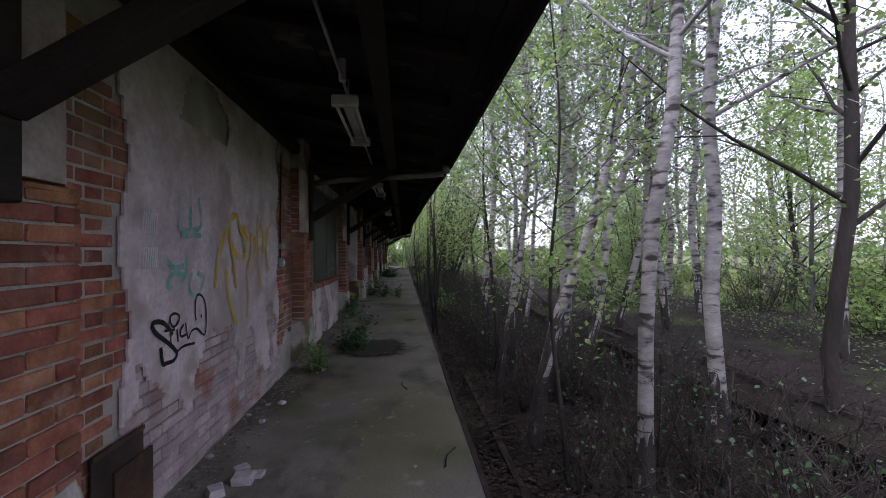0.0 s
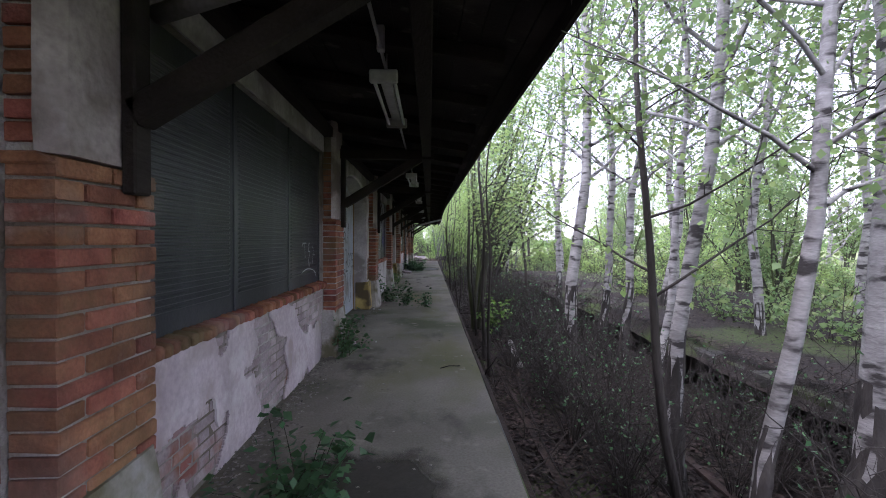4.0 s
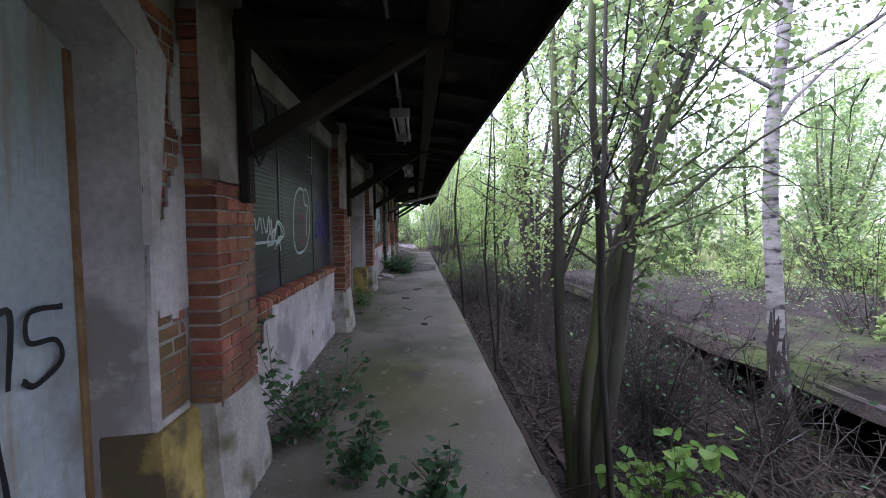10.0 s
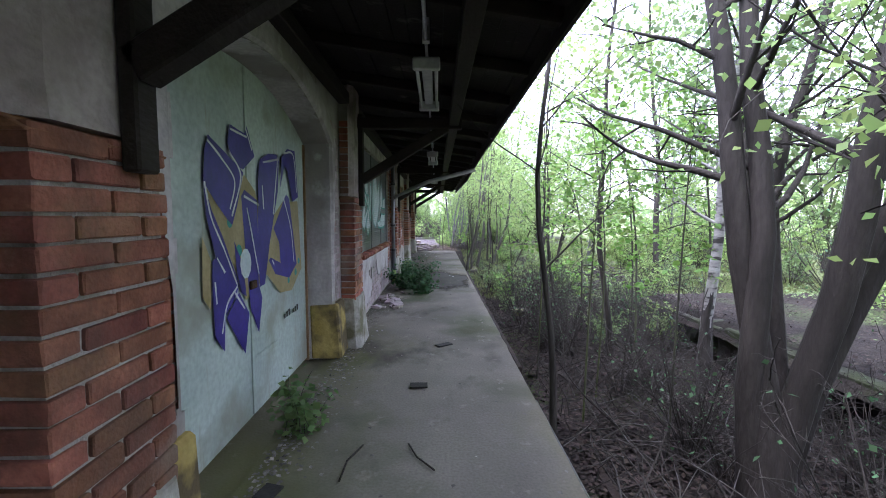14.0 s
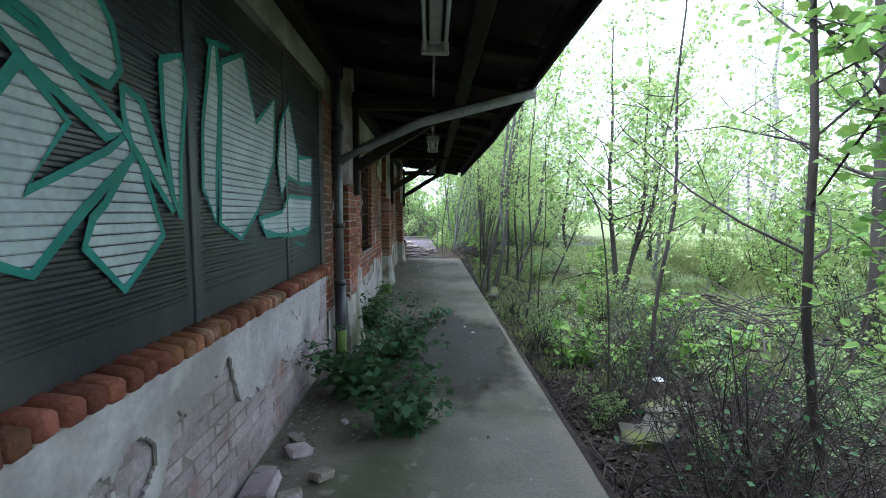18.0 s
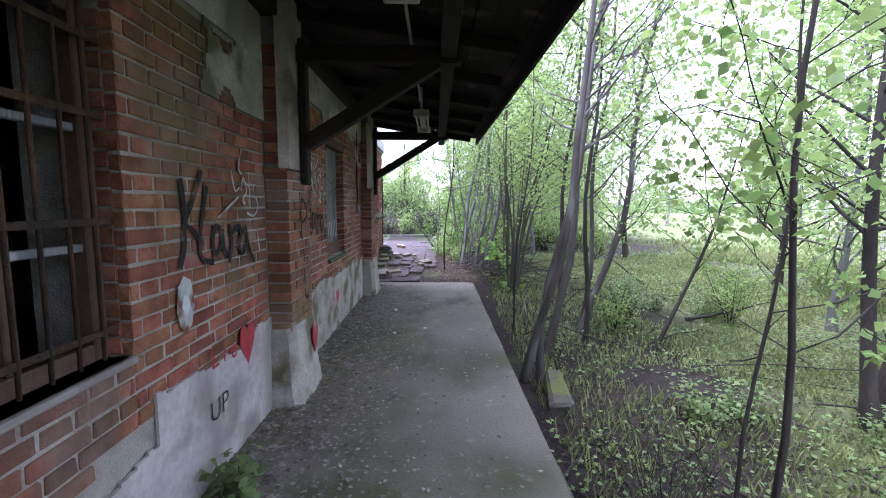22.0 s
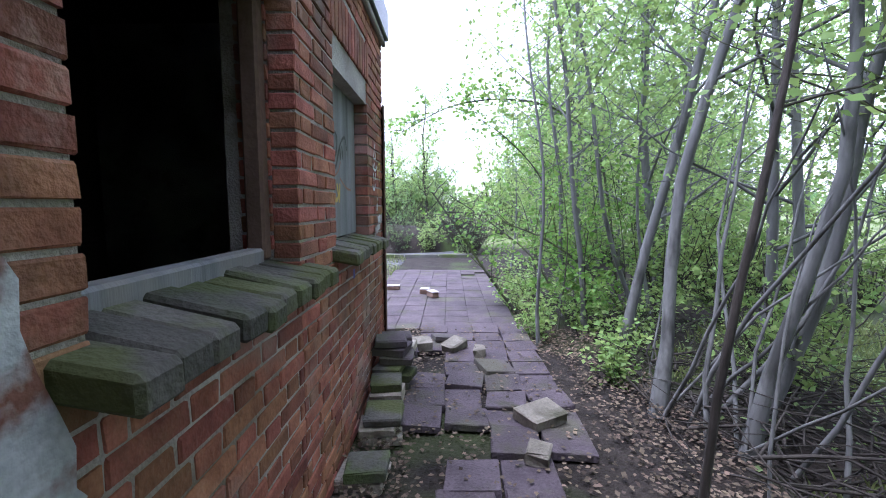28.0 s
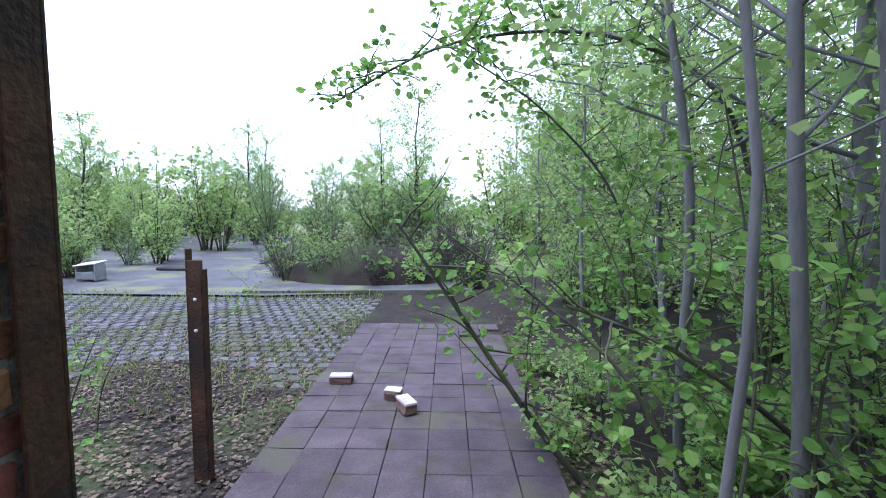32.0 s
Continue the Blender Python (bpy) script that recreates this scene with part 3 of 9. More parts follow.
bm = bmesh.new()
nb = 15
for i in range(nb):
    dz = 0.006 * math.sin(i * 2.1)
    rings = []
    for y in EDGE_Y:
        w = edge_x(y)
        x0, x1 = w * i / nb + 0.003, w * (i + 1) / nb - 0.003
        rings.append([bm.verts.new(p) for p in ((x0, y, roof_z(x0) + dz), (x1, y, roof_z(x1) + dz), (x1, y, roof_z(x1) + 0.03), (x0, y, roof_z(x0) + 0.03))])
    for p, q in zip(rings, rings[1:]):
        for k in range(4):
            bm.faces.new((p[k], p[(k + 1) % 4], q[(k + 1) % 4], q[k]))
    bm.faces.new(rings[0][::-1])
    bm.faces.new(rings[-1])
bmesh.ops.recalc_face_normals(bm, faces=bm.faces)
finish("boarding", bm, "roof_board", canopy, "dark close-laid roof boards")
bm = bmesh.new()
rings = []
for y in EDGE_Y:
    w = edge_x(y) + 0.03
    rings.append([bm.verts.new(p) for p in ((-4.2, y, 3.75), (w, y, roof_z(w) + 0.035), (w, y, roof_z(w) + 0.06), (-4.2, y, 3.79))])
for p, q in zip(rings, rings[1:]):
    for k in range(4):
        bm.faces.new((p[k], p[(k + 1) % 4], q[(k + 1) % 4], q[k]))
bm.faces.new(rings[0][::-1])
bm.faces.new(rings[-1])
bmesh.ops.recalc_face_normals(bm, faces=bm.faces)
finish("roof_felt", bm, "tar_felt", canopy, "black tar felt roofing")
tagged(box("end_wall", (-4.2, -8.2, -1.0), (2.0, -8.002, 3.4), "mortar"), "plain end wall of the shed", "wall", kind="structure")
tagged(box("gable_wall", (-4.2, 34.07, 0), (-0.72, 34.2, 3.7), "mortar"), "plain end wall above the annex roof", "wall", kind="structure")
me = None
y = -7.6
while y < CANOPY_END - 0.05:
    if me is None:
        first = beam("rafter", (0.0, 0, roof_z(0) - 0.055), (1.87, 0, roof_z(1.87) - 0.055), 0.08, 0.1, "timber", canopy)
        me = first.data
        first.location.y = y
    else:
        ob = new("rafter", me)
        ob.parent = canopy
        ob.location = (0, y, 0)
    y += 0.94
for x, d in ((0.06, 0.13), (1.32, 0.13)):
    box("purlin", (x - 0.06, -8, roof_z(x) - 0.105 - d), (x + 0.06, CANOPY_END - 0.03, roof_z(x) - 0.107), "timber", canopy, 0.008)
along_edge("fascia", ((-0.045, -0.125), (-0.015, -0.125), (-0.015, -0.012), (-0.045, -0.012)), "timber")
along_edge("drip_edge", ((-0.012, -0.03), (0.006, -0.03), (0.006, 0.02), (-0.012, 0.02)), "zinc", "thin grey metal drip edge")


def bracket(y0, y1):
    """Thin wall post and slanting brace under a tie beam that carry the canopy at a pier."""
    c = (y0 + y1) / 2 + 0.09
    br = thing("canopy_bracket", (0.16, c, 1.67), "dark timber wall post with tie beam and slanting brace", "bracket", "canopy brackets")
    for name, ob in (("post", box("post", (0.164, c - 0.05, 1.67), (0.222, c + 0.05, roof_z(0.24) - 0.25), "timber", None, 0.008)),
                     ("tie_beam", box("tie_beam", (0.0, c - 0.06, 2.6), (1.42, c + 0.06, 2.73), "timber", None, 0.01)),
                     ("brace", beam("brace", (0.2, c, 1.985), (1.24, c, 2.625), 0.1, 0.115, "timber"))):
        under(ob, br)
    return br


def pier(key):
    y0, y1 = PIERS[key]
    c = (y0 + y1) / 2
    p = thing("brick_pier", (0.08, c, 0), "weathered red brick pier with a plastered foot and stepped cap", "pier", "brick piers")
    # plastered foot, wider towards the ground
    bm = bmesh.new()
    prof = ((0.0, 0.235, 0.055), (0.1, 0.225, 0.045), (0.3, 0.205, 0.03), (0.5, 0.192, 0.018), (0.6, 0.178, 0.012))
    rings = []
    for z, d, o in prof:
        ring = []
        for x, y in ((-0.008, y0 - o), (d - 0.05, y0 - o), (d, y0 - o + 0.06), (d + 0.004, c), (d, y1 + o - 0.06), (d - 0.05, y1 + o), (-0.008, y1 + o)):
            w = 0.012 * noise.noise((y * 5, z * 6, x * 4))
            ring.append(bm.verts.new((x + (w if x > 0 else 0), y + w, z + (0.03 * noise.noise((y * 7, x * 9, ord(key))) if z > 0.55 else 0))))
        rings.append(ring)
    for a, b in zip(rings, rings[1:]):
        for k in range(6):
            bm.faces.new((a[k], a[k + 1], b[k + 1], b[k]))
    bm.faces.new(rings[-1])
    under(finish("plaster_foot", bm, "plaster_mossy", None, "crumbling grey plaster foot, green with moss"), p)
    core = bmesh.new()
    add_box(core, (-0.008, y0 + 0.024, 0.0), (0.15, y1 - 0.024, 1.74))
    add_box(core, (-0.008, y0 + 0.03, 1.745), (0.1, y1 - 0.03, WALL_TOP - 0.02))
    under(finish("mortar_core", core, "mortar"), p)
    # plastered upper shaft with chamfered corners, chipped towards its foot
    shaft = bmesh.new()
    rings = []
    for z in np.linspace(1.775, WALL_TOP - 0.02, 12):
        w = 0.006 * noise.noise((z * 7, y0, 2))
        rings.append([shaft.verts.new((x + w * (x > 0.12), y + w, z)) for x, y in ((0.104, y0 - 0.002), (0.108, y0 + 0.012), (0.155, y0 + 0.075), (0.16, c), (0.155, y1 - 0.075), (0.108, y1 - 0.012), (0.104, y1 + 0.002))])
    for a, b in zip(rings, rings[1:]):
        for k in range(6):
            shaft.faces.new((a[k], a[k + 1], b[k + 1], b[k]))
    shaft.faces.new(rings[0][::-1])
    shaft.faces.new(rings[-1])
    bmesh.ops.recalc_face_normals(shaft, faces=shaft.faces)
    under(finish("upper_shaft", shaft, "plaster_shaft", None, "pinkish grey plaster shaft with chamfered corners"), p)
    cap = bmesh.new()
    add_box(cap, (-0.006, y0 - 0.004, 1.735), (0.168, y1 + 0.004, 1.775), 0.006)
    for v in cap.verts:
        if v.co.z > 1.75 and v.co.x > 0.1:
            v.co.x -= 0.05
    under(finish("cap", cap, "brick_joined"), p)
    PIER_LATE.append((p, y0, y1))
    return p


PIER_LATE = []


def lay_piers():
    for p, y0, y1 in PIER_LATE:
        loc = Vector(p.location)
        row = 0
        z = 0.56
        while z < 1.72:
            rowb = ((0.25, 0.25) if row % 2 else (0.12, 0.25, 0.12))
            tot = sum(rowb) + 0.008 * (len(rowb) - 1)
            y = (y0 + y1) / 2 - tot / 2
            for ln in rowb:
                brick_piece(p, 0.083 - loc.x, y + ln / 2 - loc.y, z + COURSE / 2 - loc.z, ln, 0.165)
                y += ln + 0.008
            z += COURSE
            row += 1
        z = 1.8
        while z < 2.6:
            y = y0 + 0.005
            for ln in ((0.25, 0.25) if row % 2 else (0.125, 0.25, 0.125)):
                brick_piece(p, 0.053 - loc.x, y + ln / 2 - loc.y, z + COURSE / 2 - loc.z, ln, 0.1)
                y += ln + 0.005
            z += COURSE
            row += 1


for key in PIERS:
    pier(key)
    bracket(*(PIERS[key] if key != "z" else (-0.62, -0.1)))

# ---- wall faces: brick where it lies bare, plaster elsewhere ----
face_start = tagged(thing("wall_face_start"), "old plaster, brick bare at the ends, wall", "wall", kind="structure")
pl = peel(0.9, 0.36, 3.0)
bare_a = lambda y, z: (y > 3.38 + 0.05 * math.sin(z * 9) and z > 0.42 + 0.12 * math.sin(y * 7)) or (y < 0.64 + 0.04 * math.sin(z * 7))
low = peel(1.5, -0.62, 8.0, 1.15)
plaster_sheet("plaster", 0.0, 0.12, 4.05, 0.0, 2.9, "plaster_pink", face_start, lambda y, z: not bare_a(y, z) and low(y, z) and (z < 2.4 or pl(y, z)))
plaster_sheet("plaster", 0.0, -8.0, -0.4, 0.0, 2.9, "plaster_pink", face_start, pl, cell=0.12)
brick_field(face_start, -0.001, 0.12, 4.05, 0.02, 2.6, lambda y, z, ln: bare_a(y, z), lambda y, z: z < 2.2)
brick_field(face_start, 0.004, 0.62, 3.42, 0.02, 1.3, lambda y, z, ln: not bare_a(y, z) and not (low(y - 0.1, z) and low(y + 0.1, z) and low(y, z + 0.06)), lambda y, z: True, 0.05, "brick_limed")

for n, (y0, y1) in enumerate(WINDOWS):
    f = tagged(thing(f"wall_parapet_{n + 1}"), "low parapet wall, grey plaster broken away from the brick", "wall", kind="structure")
    lo = peel(1.5, (-0.02, 0.5, 0.25)[n], 13.0 + 7 * n)
    if n == 2:
        # the break runs up beside the pipe and over a broad bare field before it
        brk = lambda y: float(np.interp(y, (21.4, 21.95, 22.3, 22.5, 22.96, 23.05, 23.7, 24.3, 24.62, 24.74), (0.05, 0.14, 0.3, 0.66, 0.74, 0.48, 0.45, 0.46, 0.5, 0.95)))
        lo = lambda y, z: (z > brk(y) + 0.07 * noise.noise((y * 4, z * 5, 7)) + 0.04 * noise.noise((y * 13, z * 13, 3))
                           and ((y - 22.27) / 0.11) ** 2 + ((z - 0.6) / 0.1) ** 2 > 1 and ((y - 22.1) / 0.06) ** 2 + ((z - 0.62) / 0.05) ** 2 > 1)
    plaster_sheet("plaster", 0.0, y0, y1, 0.0, 0.9, "plaster" if n != 0 else "plaster_pink", f, lo, cell=0.015)
    brick_field(f, -0.002, y0, y1, 0.03, 0.9, lambda y, z, ln, lo=lo: not lo(y, z) or not lo(y - 0.12, z) or not lo(y + 0.12, z), lambda y, z: True, 0.05, ("brick_limed", "brick", "brick_limed")[n])
    plaster_sheet("plaster", 0.0, y0, y1, 2.62, 3.0, "plaster", f, lambda y, z: True, cell=0.1)
last_parapet = f

for a, b in ((8.69, 9.18), (11.93, 12.24), (16.66, 16.95), (19.68, 20.08), (20.6, 21.4), (25.0, 25.3)):
    f = tagged(thing("wall_face_side"), "narrow wall strip, brick with patches of plaster", "wall", kind="structure")
    up = peel(1.4, 0.1 if a == 11.93 else -0.6 if a == 19.68 else -0.35, a)
    plaster_sheet("plaster", 0.0, a, b, 0.0, 2.95, "plaster", f, lambda y, z, up=up: up(y, z) or z < 0.5)
    brick_field(f, -0.002, a, b, 0.3, 2.6, lambda y, z, ln, up=up: not up(y, z) or not up(y, z + 0.1) or not up(y + 0.1, z) or not up(y - 0.1, z), lambda y, z: True, 0.05, "brick_limed" if a == 19.68 else "brick")

REVEAL = []
for n, (a, b, hole) in enumerate(((25.82, 29.62, (27.14, 28.22, 0.9, 2.28)), (30.14, 33.56, (31.38, 32.27, 0.88, 2.24)))):
    f = tagged(thing(f"wall_brick_{n + 1}"), "red brick wall with pale joints over a plastered plinth", "wall", kind="structure")
    h0, h1, k0, k1 = hole
    top = lambda y: 0.66 + 0.09 * noise.noise((y * 1.4, 3, n)) + 0.05 * noise.noise((y * 6, 1, n)) - (0.25 if h0 - 0.1 < y < h1 + 0.1 and n == 0 else 0)
    plaster_sheet("plinth_plaster", 0.0, a, b, 0.0, 0.86, "plaster" if n == 0 else "plaster_mossy", f, lambda y, z, top=top: z < top(y), cell=0.015)
    plaster_sheet("plaster", 0.0, a, b, 2.5, 3.0, "plaster", f, lambda y, z: True, cell=0.1)
    plaster_sheet("plaster", 0.0, a, b, 2.1, 2.5, "plaster_mossy", f, peel(1.2, -0.1, 40 + n), cell=0.03)
    for c0, c1 in ((a, h0), (h0, h1), (h1, b)):
        brick_field(f, 0.0, c0, c1, 0.36, 2.5, lambda y, z, ln, h0=h0, h1=h1, k0=k0, k1=k1, top=top: z > top(y) - 0.12 and not (h0 + 0.02 < y + ln / 2 and y - ln / 2 < h1 - 0.02 and k0 < z + 0.03 and z - 0.03 < k1), lambda y, z: 0.7 < z < 1.95)
    for row in range(int((k1 - k0) / COURSE)):
        for yy, sgn in ((h0, -1), (h1, 1)):
            REVEAL.append((f, -0.13, yy + sgn * 0.0505, k0 + (row + 0.5) * COURSE))

# Annex at the end: brick walls with two window openings, parapet and flat roof.
AX = -0.275
AW = ((35.27, 36.3, 1.24, 2.46), (36.88, 37.8, 1.26, 2.37))
A0, A1, ATOP = 34.07, 38.5, 2.95
bm = bmesh.new()
e = 0.012
for y0, y1, z0, z1 in ((A0, AW[0][0] - e, 0, ATOP), (AW[0][1] + e, AW[1][0] - e, 0, ATOP), (AW[1][1] + e, A1, 0, ATOP),
                       (AW[0][0] - e, AW[0][1] + e, 0, AW[0][2] - 0.08), (AW[0][0] - e, AW[0][1] + e, AW[0][3] + 0.235, ATOP),
                       (AW[1][0] - e, AW[1][1] + e, 0, AW[1][2] - 0.08), (AW[1][0] - e, AW[1][1] + e, AW[1][3] + 0.235, ATOP)):
    add_box(bm, (AX - 0.3, y0, z0 - 0.4), (AX - 0.011, y1, z1))
add_box(bm, (-4.0, A1 - 0.3, -0.4), (AX - 0.301, A1, ATOP))
wall_annex = tagged(finish("wall_annex", bm, "mortar"), "red brick wall of the low annex", "wall", kind="structure")
annex_roof = tagged(thing("annex_roof"), "flat annex roof with a pale trim and dark fascia", "roof", kind="structure")
box("roof_slab", (-4.0, A0 + 0.135, ATOP), (AX - 0.02, A1, ATOP + 0.12), "tar_felt", annex_roof)
box("fascia", (AX - 0.018, A0 + 0.01, ATOP - 0.03), (AX + 0.06, A1 + 0.05, ATOP + 0.22), "sheet_metal", annex_roof, 0.01, "dark metal fascia")
box("trim", (AX + 0.0, A0 + 0.01, ATOP - 0.085), (AX + 0.035, A1 + 0.03, ATOP - 0.036), "paint_beam", annex_roof, 0.008, "pale painted trim")
tagged(box("annex_floor", (-4.0, A0, -0.3), (AX - 0.3, A1 - 0.3, 0.03), "concrete"), "dark bare floor inside the annex", "floor", kind="structure")
tagged(box("annex_partition", (-4.0, A0 - 0.02, 0.0), (-0.41, A0, 2.9), "board_brown"), "dark inner partition of the annex", "wall", kind="structure")


def annex_keep(y, z, ln):
    for y0, y1, z0, z1 in AW:
        if y0 + 0.02 < y + ln / 2 and y - ln / 2 < y1 - 0.02 and z0 - 0.09 < z + 0.03 and z - 0.03 < z1 + 0.25:
            return False
    return True


for a, b in ((A0, 35.27), (35.27, 36.3), (36.3, 36.88), (36.88, 37.8), (37.8, A1)):
    brick_field(wall_annex, AX, a, b, -0.05, ATOP - 0.04, annex_keep, lambda y, z: 0.1 < z < 2.3, depth=0.11)

# ---- plants ----
nprng = np.random.default_rng(5)


class Grower:
    """Gathers tubes and leaves as quads of one mesh."""

    def __init__(self):
        self.v, self.f, self.n = [], [], 0

    def add(self, v, f):
        self.v.append(v)
        self.f.append(f + self.n)
        self.n += len(v)

    def tube(self, pts, radii, sides):
        pts = np.asarray(pts, float)
        d = np.gradient(pts, axis=0)
        d /= np.linalg.norm(d, axis=1)[:, None] + 1e-9
        ref = np.where(np.abs(d[:, :1]) < 0.9, [[1.0, 0, 0]], [[0, 1.0, 0]])
        u = np.cross(d, ref)
        u /= np.linalg.norm(u, axis=1)[:, None]
        w = np.cross(d, u)
        a = np.linspace(0, 2 * np.pi, sides, endpoint=False)
        v = pts[:, None] + (u[:, None] * np.cos(a)[None, :, None] + w[:, None] * np.sin(a)[None, :, None]) * np.asarray(radii)[:, None, None]
        i = (np.arange(len(pts) - 1)[:, None] * sides + np.arange(sides)[None]).ravel()
        j = (np.arange(len(pts) - 1)[:, None] * sides + (np.arange(sides)[None] + 1) % sides).ravel()
        self.add(v.reshape(-1, 3), np.stack([i, j, j + sides, i + sides], 1))

    def leaves(self, p, size, r, flat=0.0):
        n = len(p)
        if not n:
            return
        a = r.normal(size=(n, 3)) * [1, 1, 0.6] + [0, 0, -0.35 * (1 - flat)]
        if flat:
            a[:, 2] *= 1 - flat
        a /= np.linalg.norm(a, axis=1)[:, None]
        up = r.normal(size=(n, 3)) * (1 - 0.8 * flat) + [0, 0, 0.6 + flat * 3]
        b = np.cross(a, up)
        b /= np.linalg.norm(b, axis=1)[:, None] + 1e-9
        c = np.cross(b, a)
        s = size * r.uniform(0.6, 1.25, (n, 1))
        v = np.stack([p, p + a * s * 0.45 + b * s * 0.38 + c * s * 0.1, p + a * s, p + a * s * 0.45 - b * s * 0.38 + c * s * 0.1], 1)
        self.add(v.reshape(-1, 3), np.arange(n * 4).reshape(-1, 4))

    def round_leaves(self, p, size, r):
        """Broad six-sided leaves folded a little along the midrib."""
        n = len(p)
        a = r.normal(size=(n, 3)) * [1, 1, 0.5] + [0, 0, -0.3]
        a /= np.linalg.norm(a, axis=1)[:, None]
        b = np.cross(a, r.normal(size=(n, 3)) * 0.5 + [0, 0, 1.0])
        b /= np.linalg.norm(b, axis=1)[:, None] + 1e-9
        c = np.cross(b, a)
        s = size * r.uniform(0.6, 1.2, (n, 1))
        tip, up = p + a * s, c * s * 0.12
        for k in (1, -1):
            v = np.stack([p, p + a * s * 0.25 + b * s * 0.42 * k + up, p + a * s * 0.7 + b * s * 0.36 * k + up, tip], 1)
            self.add((v if k == 1 else v[:, ::-1]).reshape(-1, 3), np.arange(n * 4).reshape(-1, 4))

    def mesh(self, name, mat, smooth=False, keep=None):
        v, f = np.concatenate(self.v), np.concatenate(self.f)
        if keep is not None:
            f = f[keep(v[f].mean(1))]
        me = bpy.data.meshes.new(name)
        me.vertices.add(len(v))
        me.vertices.foreach_set("co", v.ravel())
        me.loops.add(f.size)
        me.loops.foreach_set("vertex_index", f.ravel().astype(np.int32))
        me.polygons.add(len(f))
        me.polygons.foreach_set("loop_start", np.arange(0, f.size, 4, dtype=np.int32))
        me.update(calc_edges=True)
        if smooth:
            me.polygons.foreach_set("use_smooth", np.ones(len(f), bool))
        me.materials.append(MATS[mat])
        return me


def branch_path(start, way, length, r, n=6, rise=0.25, wander=0.12):
    pts, p, d = [np.array(start, float)], np.array(start, float), np.array(way, float)
    for _ in range(n - 1):
        d = d + r.normal(size=3) * wander + [0, 0, rise / n]
        d /= np.linalg.norm(d)
        p = p + d * length / (n - 1)
        pts.append(p)
    return np.array(pts)


def grow(h, rad, lean, seed, limbs=22, first=0.35, leafs=2600, size=0.06, stems=1, spread=0.3, reach=0.26, free=None):
    """Wood and leaves of a tree or many-stemmed shrub that stands at the origin; limbs that free() refuses grow to the other side."""
    r = np.random.default_rng(seed)
    wood, crown = Grower(), Grower()
    per = max(1, leafs // (stems * limbs))
    for s in range(stems):
        hh = h * (1 if stems == 1 else r.uniform(0.6, 1.0))
        rr = rad * (1 if stems == 1 else r.uniform(0.45, 1.0))
        az = 2.4 * s + r.uniform(-0.5, 0.5)
        out = spread * (r.uniform(0.3, 1.0) if stems > 1 else 0)
        z = np.linspace(0, hh, 14)
        bend = np.clip(1 - 0.35 * z / hh, 0, 1) if stems == 1 else 0.35 + 0.65 * np.minimum(1, z / hh * 2)
        ph = r.uniform(0, 6, 4)
        amp = min(0.16, 0.018 * hh) * (0.65 if stems > 1 else 0.6 if rad > 0.06 else 0.75)
        x = (lean[0] + out * math.cos(az)) * z * bend + amp * (np.sin(z * 0.9 + ph[0]) - math.sin(ph[0])) + amp * 0.4 * np.sin(z * 2.3 + ph[1])
        y = (lean[1] + out * math.sin(az)) * z * bend + amp * (np.sin(z * 0.8 + ph[2]) - math.sin(ph[2])) + amp * 0.4 * np.sin(z * 2.1 + ph[3])
        trunk = np.stack([x + (0.05 * math.cos(az) if stems > 1 else 0), y + (0.05 * math.sin(az) if stems > 1 else 0), z - 0.1], 1)
        taper = rr * (1 - 0.82 * (z / hh)) * (1 + 0.5 * np.exp(-z / 0.18))
        wood.tube(trunk, taper, 9 if rad > 0.05 else 6)
        wood.line, wood.girth = trunk, taper
        for k in range(limbs):
            f = first + (0.97 - first) * (k + r.uniform(0, 1)) / limbs
            q = f * 13
            i = min(12, int(q))
            start = trunk[i] + (trunk[i + 1] - trunk[i]) * (q - i)
            a, up = 2.4 * k + r.uniform(-0.6, 0.6), r.uniform(0.25, 1.0)
            ln = hh * reach * (1.12 - 0.85 * f) * r.uniform(0.7, 1.3)
            pts = branch_path(start, (math.cos(a), math.sin(a), up), ln, r, 6, 0.3)
            if free and not free(pts).all():
                pts[:, 0] = 2 * start[0] - pts[:, 0]
                a = math.pi - a
            rl = max(0.004, rr * (1 - 0.82 * f) * 0.42)
            wood.tube(pts, np.linspace(rl, 0.003, 6), 5 if rl > 0.01 else 4)
            spots = [pts[2:] + r.normal(size=(4, 3)) * 0.08]
            for t in range(5):
                b = pts[1 + t % 5] + (pts[min(5, 2 + t % 5)] - pts[1 + t % 5]) * r.uniform(0, 1)
                w = r.normal(size=3) + [math.cos(a) * 0.8, math.sin(a) * 0.8, 0.2]
                tw = branch_path(b, w / np.linalg.norm(w), ln * r.uniform(0.22, 0.5), r, 4, -0.1, 0.2)
                if free and not free(tw).all():
                    continue
                wood.tube(tw, np.linspace(max(0.003, rl * 0.4), 0.002, 4), 3)
                spots.append(tw)
            spots = np.concatenate(spots)
            c = spots[r.integers(0, len(spots), per)] + r.normal(size=(per, 3)) * ln * 0.085
            crown.leaves(c, size, r)
    return wood, crown



# ---- paint and lettering ----
COATS = [0]


def coat(x):
    """Each coat of paint lies a hair above the last."""
    COATS[0] += 1
    return x + 0.00035 * (COATS[0] % 9)


